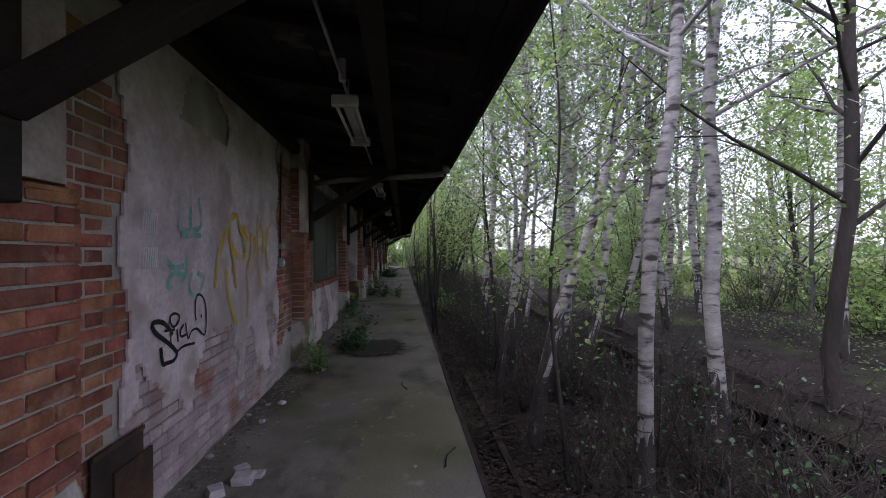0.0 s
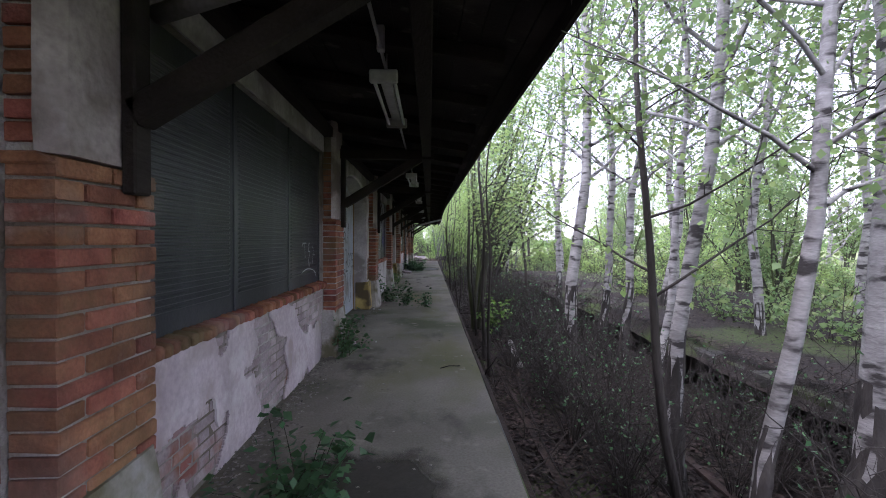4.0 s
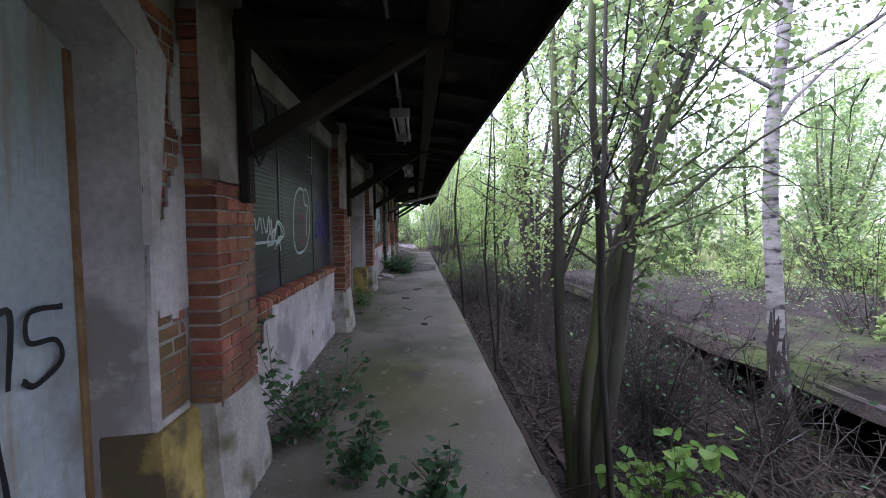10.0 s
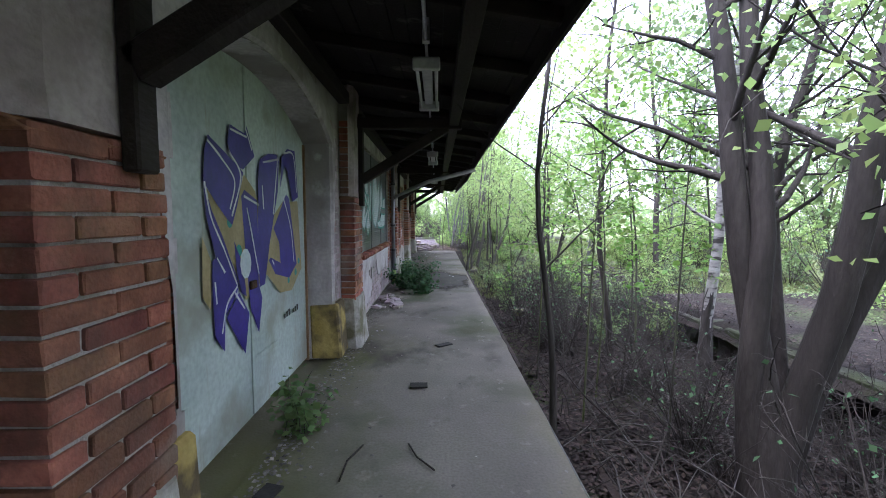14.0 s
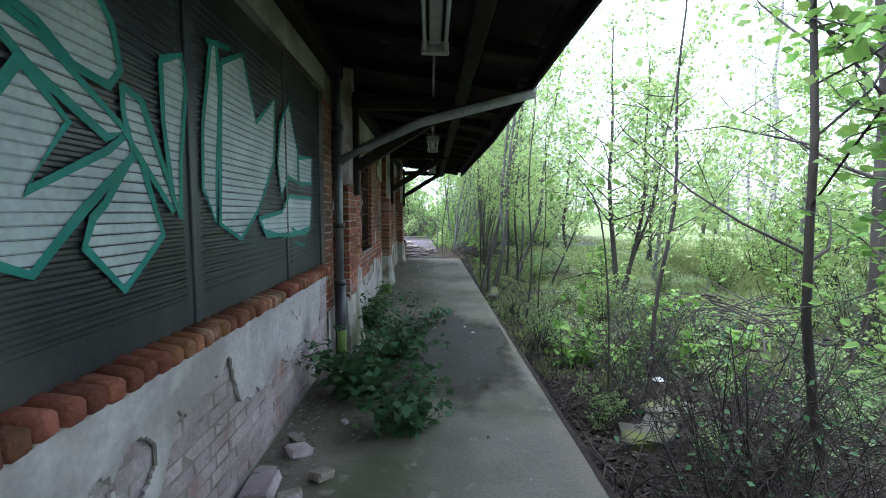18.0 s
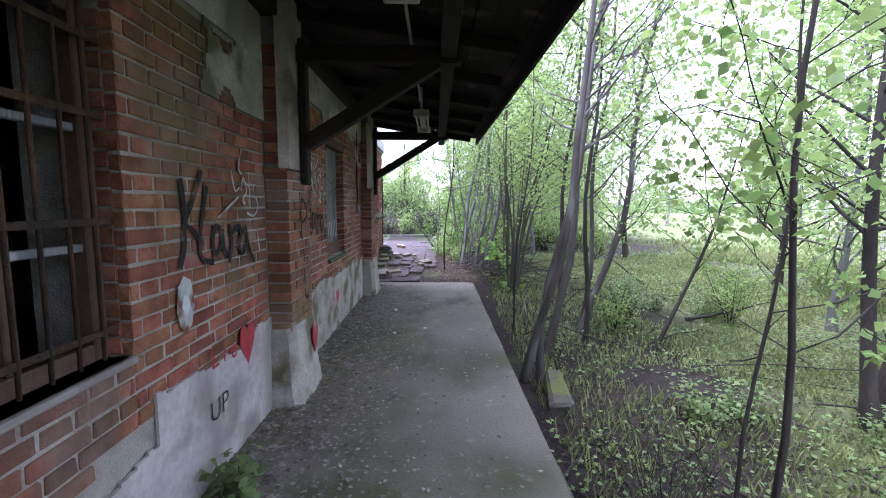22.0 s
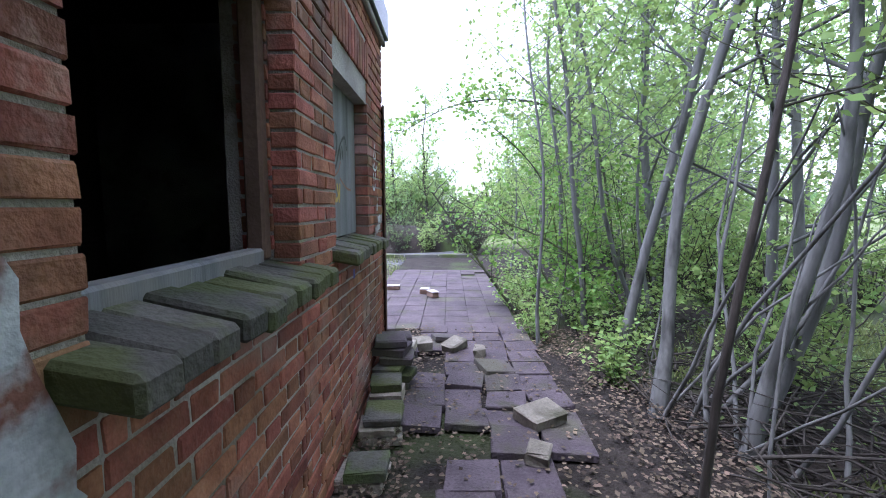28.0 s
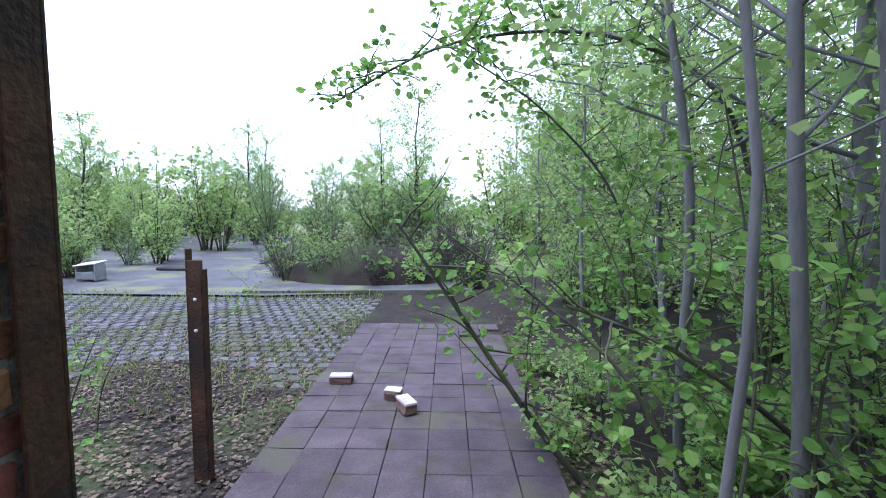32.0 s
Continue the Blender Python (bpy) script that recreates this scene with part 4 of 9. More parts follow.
def spline(pts, n=8, closed=False):
    p = [Vector((a, b)) for a, b in pts]
    out, m = [], len(p)
    for i in range(m if closed else m - 1):
        q = [p[(i + k) % m] if closed else p[min(max(i + k, 0), m - 1)] for k in (-1, 0, 1, 2)]
        for t in np.arange(n) / n:
            out.append(0.5 * ((2 * q[1]) + (q[2] - q[0]) * t + (2 * q[0] - 5 * q[1] + 4 * q[2] - q[3]) * t * t + (3 * q[1] - q[0] - 3 * q[2] + q[3]) * t ** 3))
    out.append(p[0] if closed else p[-1])
    return out


def stroke(x, pts, width, mat, parent, closed=False, curved=True, label="", name="graffiti"):
    """A painted line on the plane x, through points (y, z)."""
    line = spline(pts, 7, closed) if curved else [Vector(p) for p in (list(pts) + ([pts[0]] if closed else []))]
    bm = bmesh.new()
    left, right = [], []
    x = coat(x)
    for i, p in enumerate(line):
        x += 0.0012 / len(line)
        d = line[min(i + 1, len(line) - 1)] - line[max(i - 1, 0)]
        d = d.normalized() if d.length > 1e-6 else Vector((1, 0))
        w = width / 2 * (0.85 + 0.3 * noise.noise((p.x * 9, p.y * 9, x)))
        nrm = Vector((-d.y, d.x)) * w
        left.append(bm.verts.new((x, p.x + nrm.x, p.y + nrm.y)))
        right.append(bm.verts.new((x, p.x - nrm.x, p.y - nrm.y)))
    for i in range(len(line) - 1):
        bm.faces.new((left[i], right[i], right[i + 1], left[i + 1]))
    bmesh.ops.recalc_face_normals(bm, faces=bm.faces)
    return finish(name, bm, mat, parent, label)


def fill(x, pts, mat, parent, pitch=0.02, gap=0.0, label="", name="graffiti", ragged=0.0):
    """A painted patch on the plane x inside the outline pts of (y, z), laid in rows; gap leaves the grooves of ribbed sheet free."""
    x = coat(x)
    if ragged:
        line = []
        for a, b in zip(pts, pts[1:] + pts[:1]):
            for t in np.arange(6) / 6:
                y, z = a[0] + (b[0] - a[0]) * t, a[1] + (b[1] - a[1]) * t
                line.append((y + ragged * noise.noise((z * 23, y * 19, 1)), z + ragged * noise.noise((y * 21, z * 17, 6))))
        pts = line
    bm = bmesh.new()
    bm.faces.new([bm.verts.new((x, y, z)) for y, z in pts])
    bm.normal_update()
    bmesh.ops.triangulate(bm, faces=bm.faces)
    if gap:
        z0, z1 = min(p[1] for p in pts), max(p[1] for p in pts)
        for k in range(math.floor(z0 / pitch), math.ceil(z1 / pitch) + 1):
            for d in (-gap, 0.0, gap):
                bmesh.ops.bisect_plane(bm, geom=bm.verts[:] + bm.edges[:] + bm.faces[:], plane_co=(0, 0, k * pitch + d), plane_no=(0, 0, 1), dist=1e-5)
        for v in bm.verts:
            if abs(v.co.z / pitch - round(v.co.z / pitch)) * pitch < gap * 0.5:
                v.co.x -= 0.006
    bmesh.ops.recalc_face_normals(bm, faces=bm.faces)
    if sum(f.normal.x for f in bm.faces) < 0:
        bmesh.ops.reverse_faces(bm, faces=bm.faces)
    return finish(name, bm, mat, parent, label)


def letter(text, x, y, z, high, mat, parent, tilt=0.0, thin=-0.02, wide=1.0):
    """Characters of the built-in font on the plane x, their foot at (y, z)."""
    cu = bpy.data.curves.new("writing", "FONT")
    cu.body, cu.size, cu.offset = text, high / 0.7, thin * high
    tmp = bpy.data.objects.new("writing", cu)
    me = bpy.data.meshes.new_from_object(tmp)
    bpy.data.objects.remove(tmp)
    bpy.data.curves.remove(cu)
    m = pose(x, y, z, 90, 0, 90) @ pose(0, 0, 0, 0, 0, tilt) @ Matrix.Diagonal((wide, 1, 1, 1))
    me.transform(m)
    me.materials.append(MATS[mat])
    ob = new("writing", me)
    ob.parent = parent
    return ob


def spray(x, parent, mat, width, *pts):
    """A freehand sprayed line through points (y, z), with rounded ends."""
    line = [Vector(p) for p in pts]
    a, b = line[0] - line[1], line[-1] - line[-2]
    line = [line[0] + a.normalized() * width * 0.25] + line + [line[-1] + b.normalized() * width * 0.25]
    ob = stroke(x, [tuple(p) for p in line], width, mat, None)
    return under(ob, parent)


def shape(x, parent, mat, edge, *pts):
    """A sprayed letter shape; edge names the paint of its outline, None for no outline."""
    own = parent
    if parent is PIECE:
        mid = sum(p[0] for p in pts) / len(pts)
        own = [o for (n, a), o in sorted(PANELS.items()) if n == 2 and a <= mid][-1]
        under(fill(x, list(pts), mat, None, RIB, 0.005, "silver sprayed letter shape"), own)
    else:
        under(fill(x, list(pts), mat, None, 0.016, label="sprayed letter shape"), own)
    if edge:
        under(stroke(x + 0.003, list(pts), 0.036, edge, None, True, False, "sprayed outline"), own)
    return own


def heart(x, y, z, w, h, mat, parent, solid=True, width=0.03):
    pts = []
    for t in np.linspace(0, 2 * math.pi, 24, endpoint=False):
        pts.append((y + w / 2 * math.sin(t) ** 3, z + h * (0.5 + (13 * math.cos(t) - 5 * math.cos(2 * t) - 2 * math.cos(3 * t) - math.cos(4 * t)) / 32)))
    return fill(x, pts, mat, parent, 0.012) if solid else stroke(x, pts, width, mat, parent, True)


# ---- things on the shed, bay by bay ----
SILL_BRICK = None


def brick_sill(y0, y1):
    global SILL_BRICK
    s = thing("brick_sill", (0, (y0 + y1) / 2, 0.9), "rounded red bricks set on edge as a window sill", "window sill", "brick sills")
    if SILL_BRICK is None:
        bm = bmesh.new()
        add_box(bm, (-0.09, -0.034, -0.005), (0.058, 0.034, 0.083), 0.014)
        for v in bm.verts:
            if v.co.x > 0 and v.co.z > 0.03:
                v.co.z -= 0.018
        SILL_BRICK = bpy.data.meshes.new("sill_brick")
        bm.to_mesh(SILL_BRICK)
        bm.free()
        SILL_BRICK.materials.append(MATS["brick"])
        SILL_BRICK.polygons.foreach_set("use_smooth", [True] * len(SILL_BRICK.polygons))
    n = int((y1 - y0) / 0.077)
    for k in range(n):
        if rng.random() < 0.04:
            continue
        ob = new("sill_brick", SILL_BRICK)
        ob.parent = s
        ob.matrix_local = pose(rng.uniform(-0.008, 0.008), y0 + (k + 0.5) * (y1 - y0) / n - (y0 + y1) / 2, rng.uniform(-0.004, 0.004), rng.uniform(-3, 3), rng.uniform(-2, 2), rng.uniform(-2, 2))
    return s


RIB = 0.036


def sheet_panel(y0, y1, x=-0.055):
    """A dark pressed metal sheet with flat borders and rows of ribs."""
    p = thing("metal_shutter_sheet", (x, (y0 + y1) / 2, 1.75), "black ribbed metal sheet closing a window opening", "shutter", "window shutters")
    bm = bmesh.new()
    z0, z1 = 0.975, 2.63
    prof = [(0, z0), (0, z0 + 0.12)]
    z = z0 + 0.12
    while z < z1 - 0.2:
        prof += [(0.0, z + RIB * 0.08), (0.007, z + RIB * 0.25), (0.007, z + RIB * 0.55), (0.0, z + RIB * 0.75)]
        z += RIB
    prof += [(0, z1 - 0.1), (0, z1)]
    cols = ((y0 + 0.004, 0), (y0 + 0.06, 0), (y0 + 0.09, 1), (y1 - 0.09, 1), (y1 - 0.06, 0), (y1 - 0.004, 0))
    grid = [[bm.verts.new((x + d * k + 0.004 * noise.noise((y * 1.5, zz * 1.5, 4)), y, zz)) for d, zz in prof] for y, k in cols]
    for a, b in zip(grid, grid[1:]):
        for i in range(len(prof) - 1):
            bm.faces.new((a[i], b[i], b[i + 1], a[i + 1]))
    under(finish("sheet", bm, "sheet_metal"), p)
    under(box("edge_strip", (x - 0.02, y1 - 0.02, z0), (x + 0.012, y1 + 0.015, z1), "sheet_metal", None, 0.004), p)
    under(box("backing", (x - 0.05, y0 + 0.004, z0), (x - 0.03, y1 - 0.022, z1), "sheet_metal"), p)
    return p


PANELS = {}
for n, cuts in enumerate(((4.57, 5.8, 7.0, 8.17), (12.77, 13.95, 15.2, 16.14), (21.4, 22.8, 24.05, 25.0))):
    brick_sill(cuts[0] + (0.02 if n else 0.0), cuts[-1])
    for a, b in zip(cuts, cuts[1:]):
        PANELS[(n, round(a, 2))] = sheet_panel(a, b)


def on(panel):
    """An anchor for paint on a sheet: keeps world coordinates under the panel."""
    e = new("graffiti_layer")
    under(e, panel)
    e.matrix_world = Matrix()
    return e


def paint(ob, parent):
    return under(ob, parent)


PX, PIECE = -0.042, "third shutter"
p = PANELS[(0, 7.0)]
spray(PX, p, "spray_white", 0.014, (7.42, 1.43), (7.46, 1.46), (7.51, 1.42), (7.53, 1.3))
spray(PX, p, "spray_white", 0.014, (7.44, 1.46), (7.56, 1.46))
spray(PX, p, "spray_white", 0.014, (7.65, 1.43), (7.7, 1.46), (7.66, 1.37), (7.72, 1.36), (7.68, 1.29), (7.65, 1.23), (7.69, 1.19), (7.72, 1.23))
spray(PX, p, "spray_white", 0.014, (7.81, 1.42), (7.87, 1.38), (7.84, 1.29), (7.82, 1.22))
spray(PX, p, "spray_white", 0.014, (7.84, 1.32), (7.92, 1.32))
spray(PX, p, "spray_white", 0.014, (7.41, 1.13), (7.54, 1.16), (7.7, 1.16), (7.87, 1.13), (7.98, 1.09))
spray(PX, p, "spray_white", 0.014, (7.92, 1.11), (7.98, 1.05))
SECOND = PANELS[(1, 13.95)]
spray(PX, SECOND, "spray_silver", 0.03, (14.75, 1.92), (14.61, 1.93), (14.45, 1.84), (14.37, 1.67), (14.35, 1.48), (14.38, 1.34), (14.47, 1.26), (14.63, 1.25), (14.85, 1.31), (14.99, 1.48), (15.01, 1.69), (14.97, 1.86), (14.85, 1.94), (14.78, 1.9), (14.78, 1.8), (14.84, 1.76), (14.92, 1.75), (14.86, 1.61), (14.85, 1.43))
spray(PX, SECOND, "spray_pink", 0.026, (14.78, 1.83), (14.66, 1.75), (14.68, 1.63), (14.6, 1.64), (14.51, 1.54), (14.53, 1.42), (14.64, 1.35), (14.77, 1.38), (14.78, 1.58), (14.68, 1.6), (14.64, 1.51), (14.73, 1.46))
spray(PX, SECOND, "spray_silver", 0.024, (13.79, 1.34), (13.9, 1.43), (14.02, 1.44), (13.87, 1.56), (13.76, 1.4))
spray(PX, SECOND, "spray_silver", 0.024, (13.9, 1.43), (13.93, 1.32))
spray(PX, SECOND, "spray_silver", 0.024, (13.6, 1.49), (13.62, 1.56), (13.66, 1.58), (13.65, 1.49), (13.6, 1.42), (13.63, 1.39))
spray(PX, SECOND, "spray_silver", 0.024, (13.7, 1.58), (13.71, 1.48), (13.72, 1.4), (13.7, 1.42), (13.68, 1.48))
spray(PX, SECOND, "spray_silver", 0.024, (13.76, 1.4), (13.78, 1.5), (13.74, 1.48))
spray(PX, SECOND, "spray_silver", 0.024, (13.6, 1.37), (13.74, 1.38))
spray(PX, SECOND, "spray_white", 0.02, (15.2, 2.54), (15.15, 2.16))
spray(PX, SECOND, "spray_white", 0.02, (15.01, 2.32), (15.2, 2.34))

spray(PX, SECOND, "spray_purple", 0.075, (15.4, 1.82), (15.36, 1.78), (15.41, 1.68), (15.5, 1.54), (15.55, 1.36))
spray(PX, SECOND, "spray_purple", 0.075, (15.55, 1.5), (15.42, 1.58), (15.33, 1.54), (15.3, 1.42), (15.37, 1.41), (15.49, 1.48))
spray(PX, SECOND, "spray_purple", 0.05, (15.52, 1.83), (15.54, 1.69), (15.6, 1.49), (15.65, 1.42))
spray(PX, SECOND, "spray_purple", 0.05, (15.64, 1.73), (15.64, 1.56), (15.65, 1.41))
spray(PX, SECOND, "spray_purple", 0.05, (15.75, 1.84), (15.76, 1.57), (15.77, 1.3))
spray(PX, SECOND, "spray_purple", 0.05, (15.68, 1.47), (15.72, 1.37), (15.77, 1.31))
spray(PX, SECOND, "spray_purple", 0.05, (15.85, 1.76), (15.86, 1.47))
spray(PX, SECOND, "spray_purple", 0.05, (15.99, 1.91), (16.05, 1.67), (16.12, 1.39))
spray(PX, SECOND, "spray_purple", 0.05, (16.04, 1.86), (16.19, 1.8))
spray(PX, SECOND, "spray_silver", 0.024, (13.18, 1.48), (13.25, 1.49), (13.32, 1.59), (13.35, 1.5))
spray(PX, SECOND, "spray_silver", 0.024, (13.38, 1.51), (13.44, 1.6), (13.48, 1.48))
spray(PX, SECOND, "spray_silver", 0.024, (13.51, 1.59), (13.57, 1.48), (13.64, 1.61), (13.67, 1.47))
spray(PX, SECOND, "spray_silver", 0.024, (13.28, 1.4), (13.47, 1.4), (13.82, 1.4))
spray(PX, SECOND, "spray_silver", 0.024, (13.7, 1.55), (13.76, 1.42), (13.86, 1.58), (14.05, 1.47), (13.82, 1.37), (13.94, 1.44))

# The silver and teal piece across the third shutter.
shape(PX - 0.004, PIECE, "spray_silver", "spray_teal", (21.89, 2.07), (22.07, 2.18), (22.23, 2.28), (22.26, 2.2), (22.35, 2.1), (22.38, 1.96), (22.32, 1.89), (22.18, 1.91), (22.07, 1.99), (21.92, 2.03))
shape(PX - 0.004, PIECE, "spray_silver", "spray_teal", (22.01, 1.87), (22.15, 1.74), (22, 1.53), (22.3, 1.68), (22.41, 1.76), (22.41, 1.67), (22.18, 1.48), (22, 1.31), (21.86, 1.37), (21.77, 1.44), (21.84, 1.57), (21.9, 1.71))
shape(PX - 0.004, PIECE, "spray_silver", "spray_teal", (21.91, 2.01), (22.07, 1.96), (22.39, 1.76), (22.3, 1.72), (22.04, 1.86), (21.92, 1.96))
shape(PX - 0.004, PIECE, "spray_silver", "spray_teal", (22.28, 1.51), (22.41, 1.67), (22.46, 1.67), (22.5, 1.56), (22.57, 1.39), (22.34, 1.21), (22.18, 1.37), (22.22, 1.46))
shape(PX - 0.004, PIECE, "spray_silver", "spray_teal", (22.38, 1.91), (22.48, 1.88), (22.67, 1.49), (22.64, 1.48), (22.41, 1.72), (22.38, 1.82))
shape(PX - 0.004, PIECE, "spray_silver", "spray_teal", (22.6, 2.07), (22.75, 2.14), (22.77, 2), (22.71, 1.7), (22.69, 1.45), (22.64, 1.55), (22.6, 1.83))
shape(PX - 0.004, PIECE, "spray_silver", "spray_teal", (23, 2.28), (23.06, 2.32), (23.07, 2.07), (23.01, 1.63), (22.99, 1.43), (22.88, 1.59), (22.9, 1.88))
shape(PX - 0.004, PIECE, "spray_silver", "spray_teal", (23.1, 2.23), (23.36, 2.36), (23.45, 2.16), (23.52, 2.02), (23.85, 2.25), (23.79, 1.81), (23.52, 1.5), (23.26, 1.33), (23.03, 1.42), (23.06, 1.8))
shape(PX - 0.004, PIECE, "spray_silver", "spray_teal", (23.93, 2.09), (24.13, 2.29), (24.31, 1.96), (24.31, 1.71), (24.08, 1.74), (23.92, 1.59), (23.86, 1.82))
shape(PX - 0.004, PIECE, "spray_silver", "spray_teal", (24.32, 1.91), (24.71, 1.96), (24.69, 1.73), (24.34, 1.71))
shape(PX - 0.004, PIECE, "spray_silver", "spray_teal", (23.51, 1.44), (23.91, 1.48), (24.08, 1.6), (24.68, 1.6), (24.62, 1.35), (24.14, 1.31), (23.62, 1.33))
for own, pts in ((PANELS[(2, 24.05)], ((24.12, 1.36), (24.4, 1.3), (24.6, 1.34))), (PANELS[(2, 22.8)], ((23.6, 1.36), (24.0, 1.3))), (PANELS[(2, 24.05)], ((24.2, 1.25), (24.45, 1.2))), (PANELS[(2, 22.8)], ((22.95, 2.28), (23.2, 2.33)))):
    paint(stroke(PX, pts, 0.03, "spray_teal", None), own)
shape(PX - 0.004, PANELS[(2, 21.4)], "spray_silver", "spray_teal", (21.52, 2.0), (21.62, 2.05), (21.78, 1.86), (21.74, 1.62), (21.6, 1.5), (21.52, 1.52))

# Doors under flat arches.
def door(k, y0, y1, mat):
    d = thing(f"door_{k}", (-0.3, (y0 + y1) / 2, 0), "closed two-leaf painted steel door under a flat arch, covered in graffiti", "door", kind="structure")
    mid = (y0 + y1) / 2
    for a, b in ((y0 + 0.01, mid - 0.004), (mid + 0.004, y1 - 0.01)):
        bm = bmesh.new()
        n = 14
        ring = []
        for i in range(n + 1):
            y = a + (b - a) * i / n
            t = arch_z(y, y0, y1) - 0.015
            ring.append([bm.verts.new((x, y, z)) for x in (-0.28, -0.33) for z in (0.03, 0.8, 1.6, t)])
        for p, q in zip(ring, ring[1:]):
            for c in range(3):
                bm.faces.new((p[c], q[c], q[c + 1], p[c + 1]))
            bm.faces.new((p[3], q[3], q[7], p[7]))
        bm.faces.new(ring[0][:4] + ring[0][7:3:-1])
        bm.faces.new(ring[-1][:4] + ring[-1][7:3:-1])
        bmesh.ops.recalc_face_normals(bm, faces=bm.faces)
        under(finish("leaf", bm, mat, None), d)
        under(box("hinge_strap", (-0.279, a + 0.02, 0.42), (-0.273, a + 0.5, 0.47), mat, None, 0.002), d)
    under(box("astragal", (-0.279, mid - 0.025, 0.04), (-0.268, mid + 0.025, arch_z(mid, y0, y1) - 0.03), mat, None, 0.003), d)
    for y in (y0 + 0.015, y1 - 0.015):
        under(box("edge_angle", (-0.3, y - 0.025, 0.0), (-0.262, y + 0.025, 2.28), "rust_light", None, 0.004, "rusty brown steel edge"), d)
    under(box("latch", (-0.272, mid - 0.05, 1.0), (-0.245, mid + 0.05, 1.06), "rust", None, 0.006), d)
    # plastered reveal and arch band
    bm = bmesh.new()
    path = [(y0, 0.0), (y0, 1.2), (y0, 2.3)] + [(y, arch_z(y, y0, y1)) for y in np.linspace(y0, y1, 19)[1:-1]] + [(y1, 2.3), (y1, 1.2), (y1, 0.0)]
    rows = []
    for i, (y, z) in enumerate(path):
        a, b = Vector(path[max(i - 1, 0)]), Vector(path[min(i + 1, len(path) - 1)])
        t = (b - a).normalized()
        nrm = Vector((-t.y, t.x))
        o = Vector((y, z)) + nrm * (0.2 if z > 2.2 else 0.04)
        w = 0.006 * noise.noise((y * 4, z * 4, 1))
        rows.append([bm.verts.new((0.014, o.x, o.y)), bm.verts.new((0.016 + w, y + nrm.x * 0.025, z + nrm.y * 0.025)), bm.verts.new((-0.012 + w, y + 0 * nrm.x, z)), bm.verts.new((-0.29, y - nrm.x * 0.012, z - nrm.y * 0.012))])
    for p, q in zip(rows, rows[1:]):
        for c in range(3):
            bm.faces.new((p[c], p[c + 1], q[c + 1], q[c]))
    under(finish("plaster_reveal", bm, "plaster", None, "pale plastered reveal and arch band", smooth=False), d)
    for y, s in ((y0, -1), (y1, 1)):
        bm = bmesh.new()
        lo, hi = (y - 0.36, y + 0.02) if s < 0 else (y - 0.02, y + 0.36)
        add_box(bm, (-0.25, lo, 0.0), (0.05, hi, 0.6), 0.02)
        for v in bm.verts:
            v.co.x += 0.02 * noise.noise((v.co.y * 5, v.co.z * 5, 3)) + (0.03 if v.co.z < 0.2 and v.co.x > 0 else 0)
        under(finish("yellow_plinth_block", bm, "plaster_yellow", None, "yellow painted plinth block, dirty and chipped"), d)
    return d


d1, d2 = door(1, *DOORS[0], "door_grey"), door(2, *DOORS[1], "door_green")
DX = -0.2645
spray(DX, d1, "spray_black", 0.042, (9.99, 1.99), (9.98, 1.86), (9.97, 1.75))
spray(DX, d1, "spray_black", 0.042, (9.98, 1.75), (9.95, 1.64), (9.89, 1.5))
spray(DX, d1, "spray_black", 0.042, (10.19, 2.01), (10.05, 1.84), (9.96, 1.75), (10.03, 1.64), (10.1, 1.52), (10.1, 1.47))
spray(DX, d1, "spray_black", 0.034, (10.26, 1.96), (10.2, 1.78), (10.17, 1.6), (10.18, 1.5), (10.3, 1.47))
spray(DX, d1, "spray_black", 0.034, (10.43, 1.6), (10.34, 1.62), (10.3, 1.57), (10.31, 1.5), (10.39, 1.52), (10.45, 1.6), (10.46, 1.52), (10.49, 1.47))
spray(DX, d1, "spray_black", 0.034, (10.55, 1.68), (10.56, 1.58), (10.57, 1.47))
spray(DX, d1, "spray_black", 0.034, (10.58, 1.59), (10.65, 1.66), (10.75, 1.68))
spray(DX, d1, "spray_black", 0.034, (10.94, 1.64), (10.86, 1.65), (10.79, 1.58), (10.81, 1.52), (10.91, 1.54), (10.97, 1.64), (10.98, 1.53), (11.02, 1.44))
spray(DX, d1, "spray_black", 0.034, (11.31, 1.82), (11.25, 1.66), (11.19, 1.55))
spray(DX, d1, "spray_black", 0.034, (11.15, 1.48), (11.16, 1.45))
spray(DX, d1, "spray_black", 0.044, (9.8, 1.25), (9.81, 1.31), (9.87, 1.35), (9.93, 1.34), (9.97, 1.27), (9.98, 1.17), (9.95, 1.07), (9.9, 1.02), (9.84, 0.99), (9.82, 1.03), (9.84, 1.08), (9.91, 1.04), (10.04, 0.96))
spray(DX, d1, "spray_black", 0.044, (10.06, 1.04), (10.12, 1.19), (10.19, 1.34), (10.21, 1.17), (10.22, 1))
spray(DX, d1, "spray_black", 0.044, (10.27, 0.98), (10.28, 0.95))
spray(DX, d1, "spray_black", 0.044, (10.38, 0.98), (10.44, 1.16), (10.5, 1.32), (10.53, 1.12), (10.55, 0.92))
spray(DX, d1, "spray_black", 0.044, (10.55, 0.92), (10.67, 1.14), (10.8, 1.33), (10.81, 1.12), (10.82, 0.87))
spray(DX, d1, "spray_black", 0.044, (10.91, 0.94), (10.94, 0.91))
spray(DX, d1, "spray_black", 0.028, (10.97, 1.29), (11.04, 1.32), (11.12, 1.27), (11.09, 1.2))
spray(DX, d1, "spray_black", 0.028, (11.03, 1.05), (11.1, 1.08), (11.16, 1.01), (11.1, 0.91), (11, 0.89), (11.14, 0.88), (11.2, 0.9))
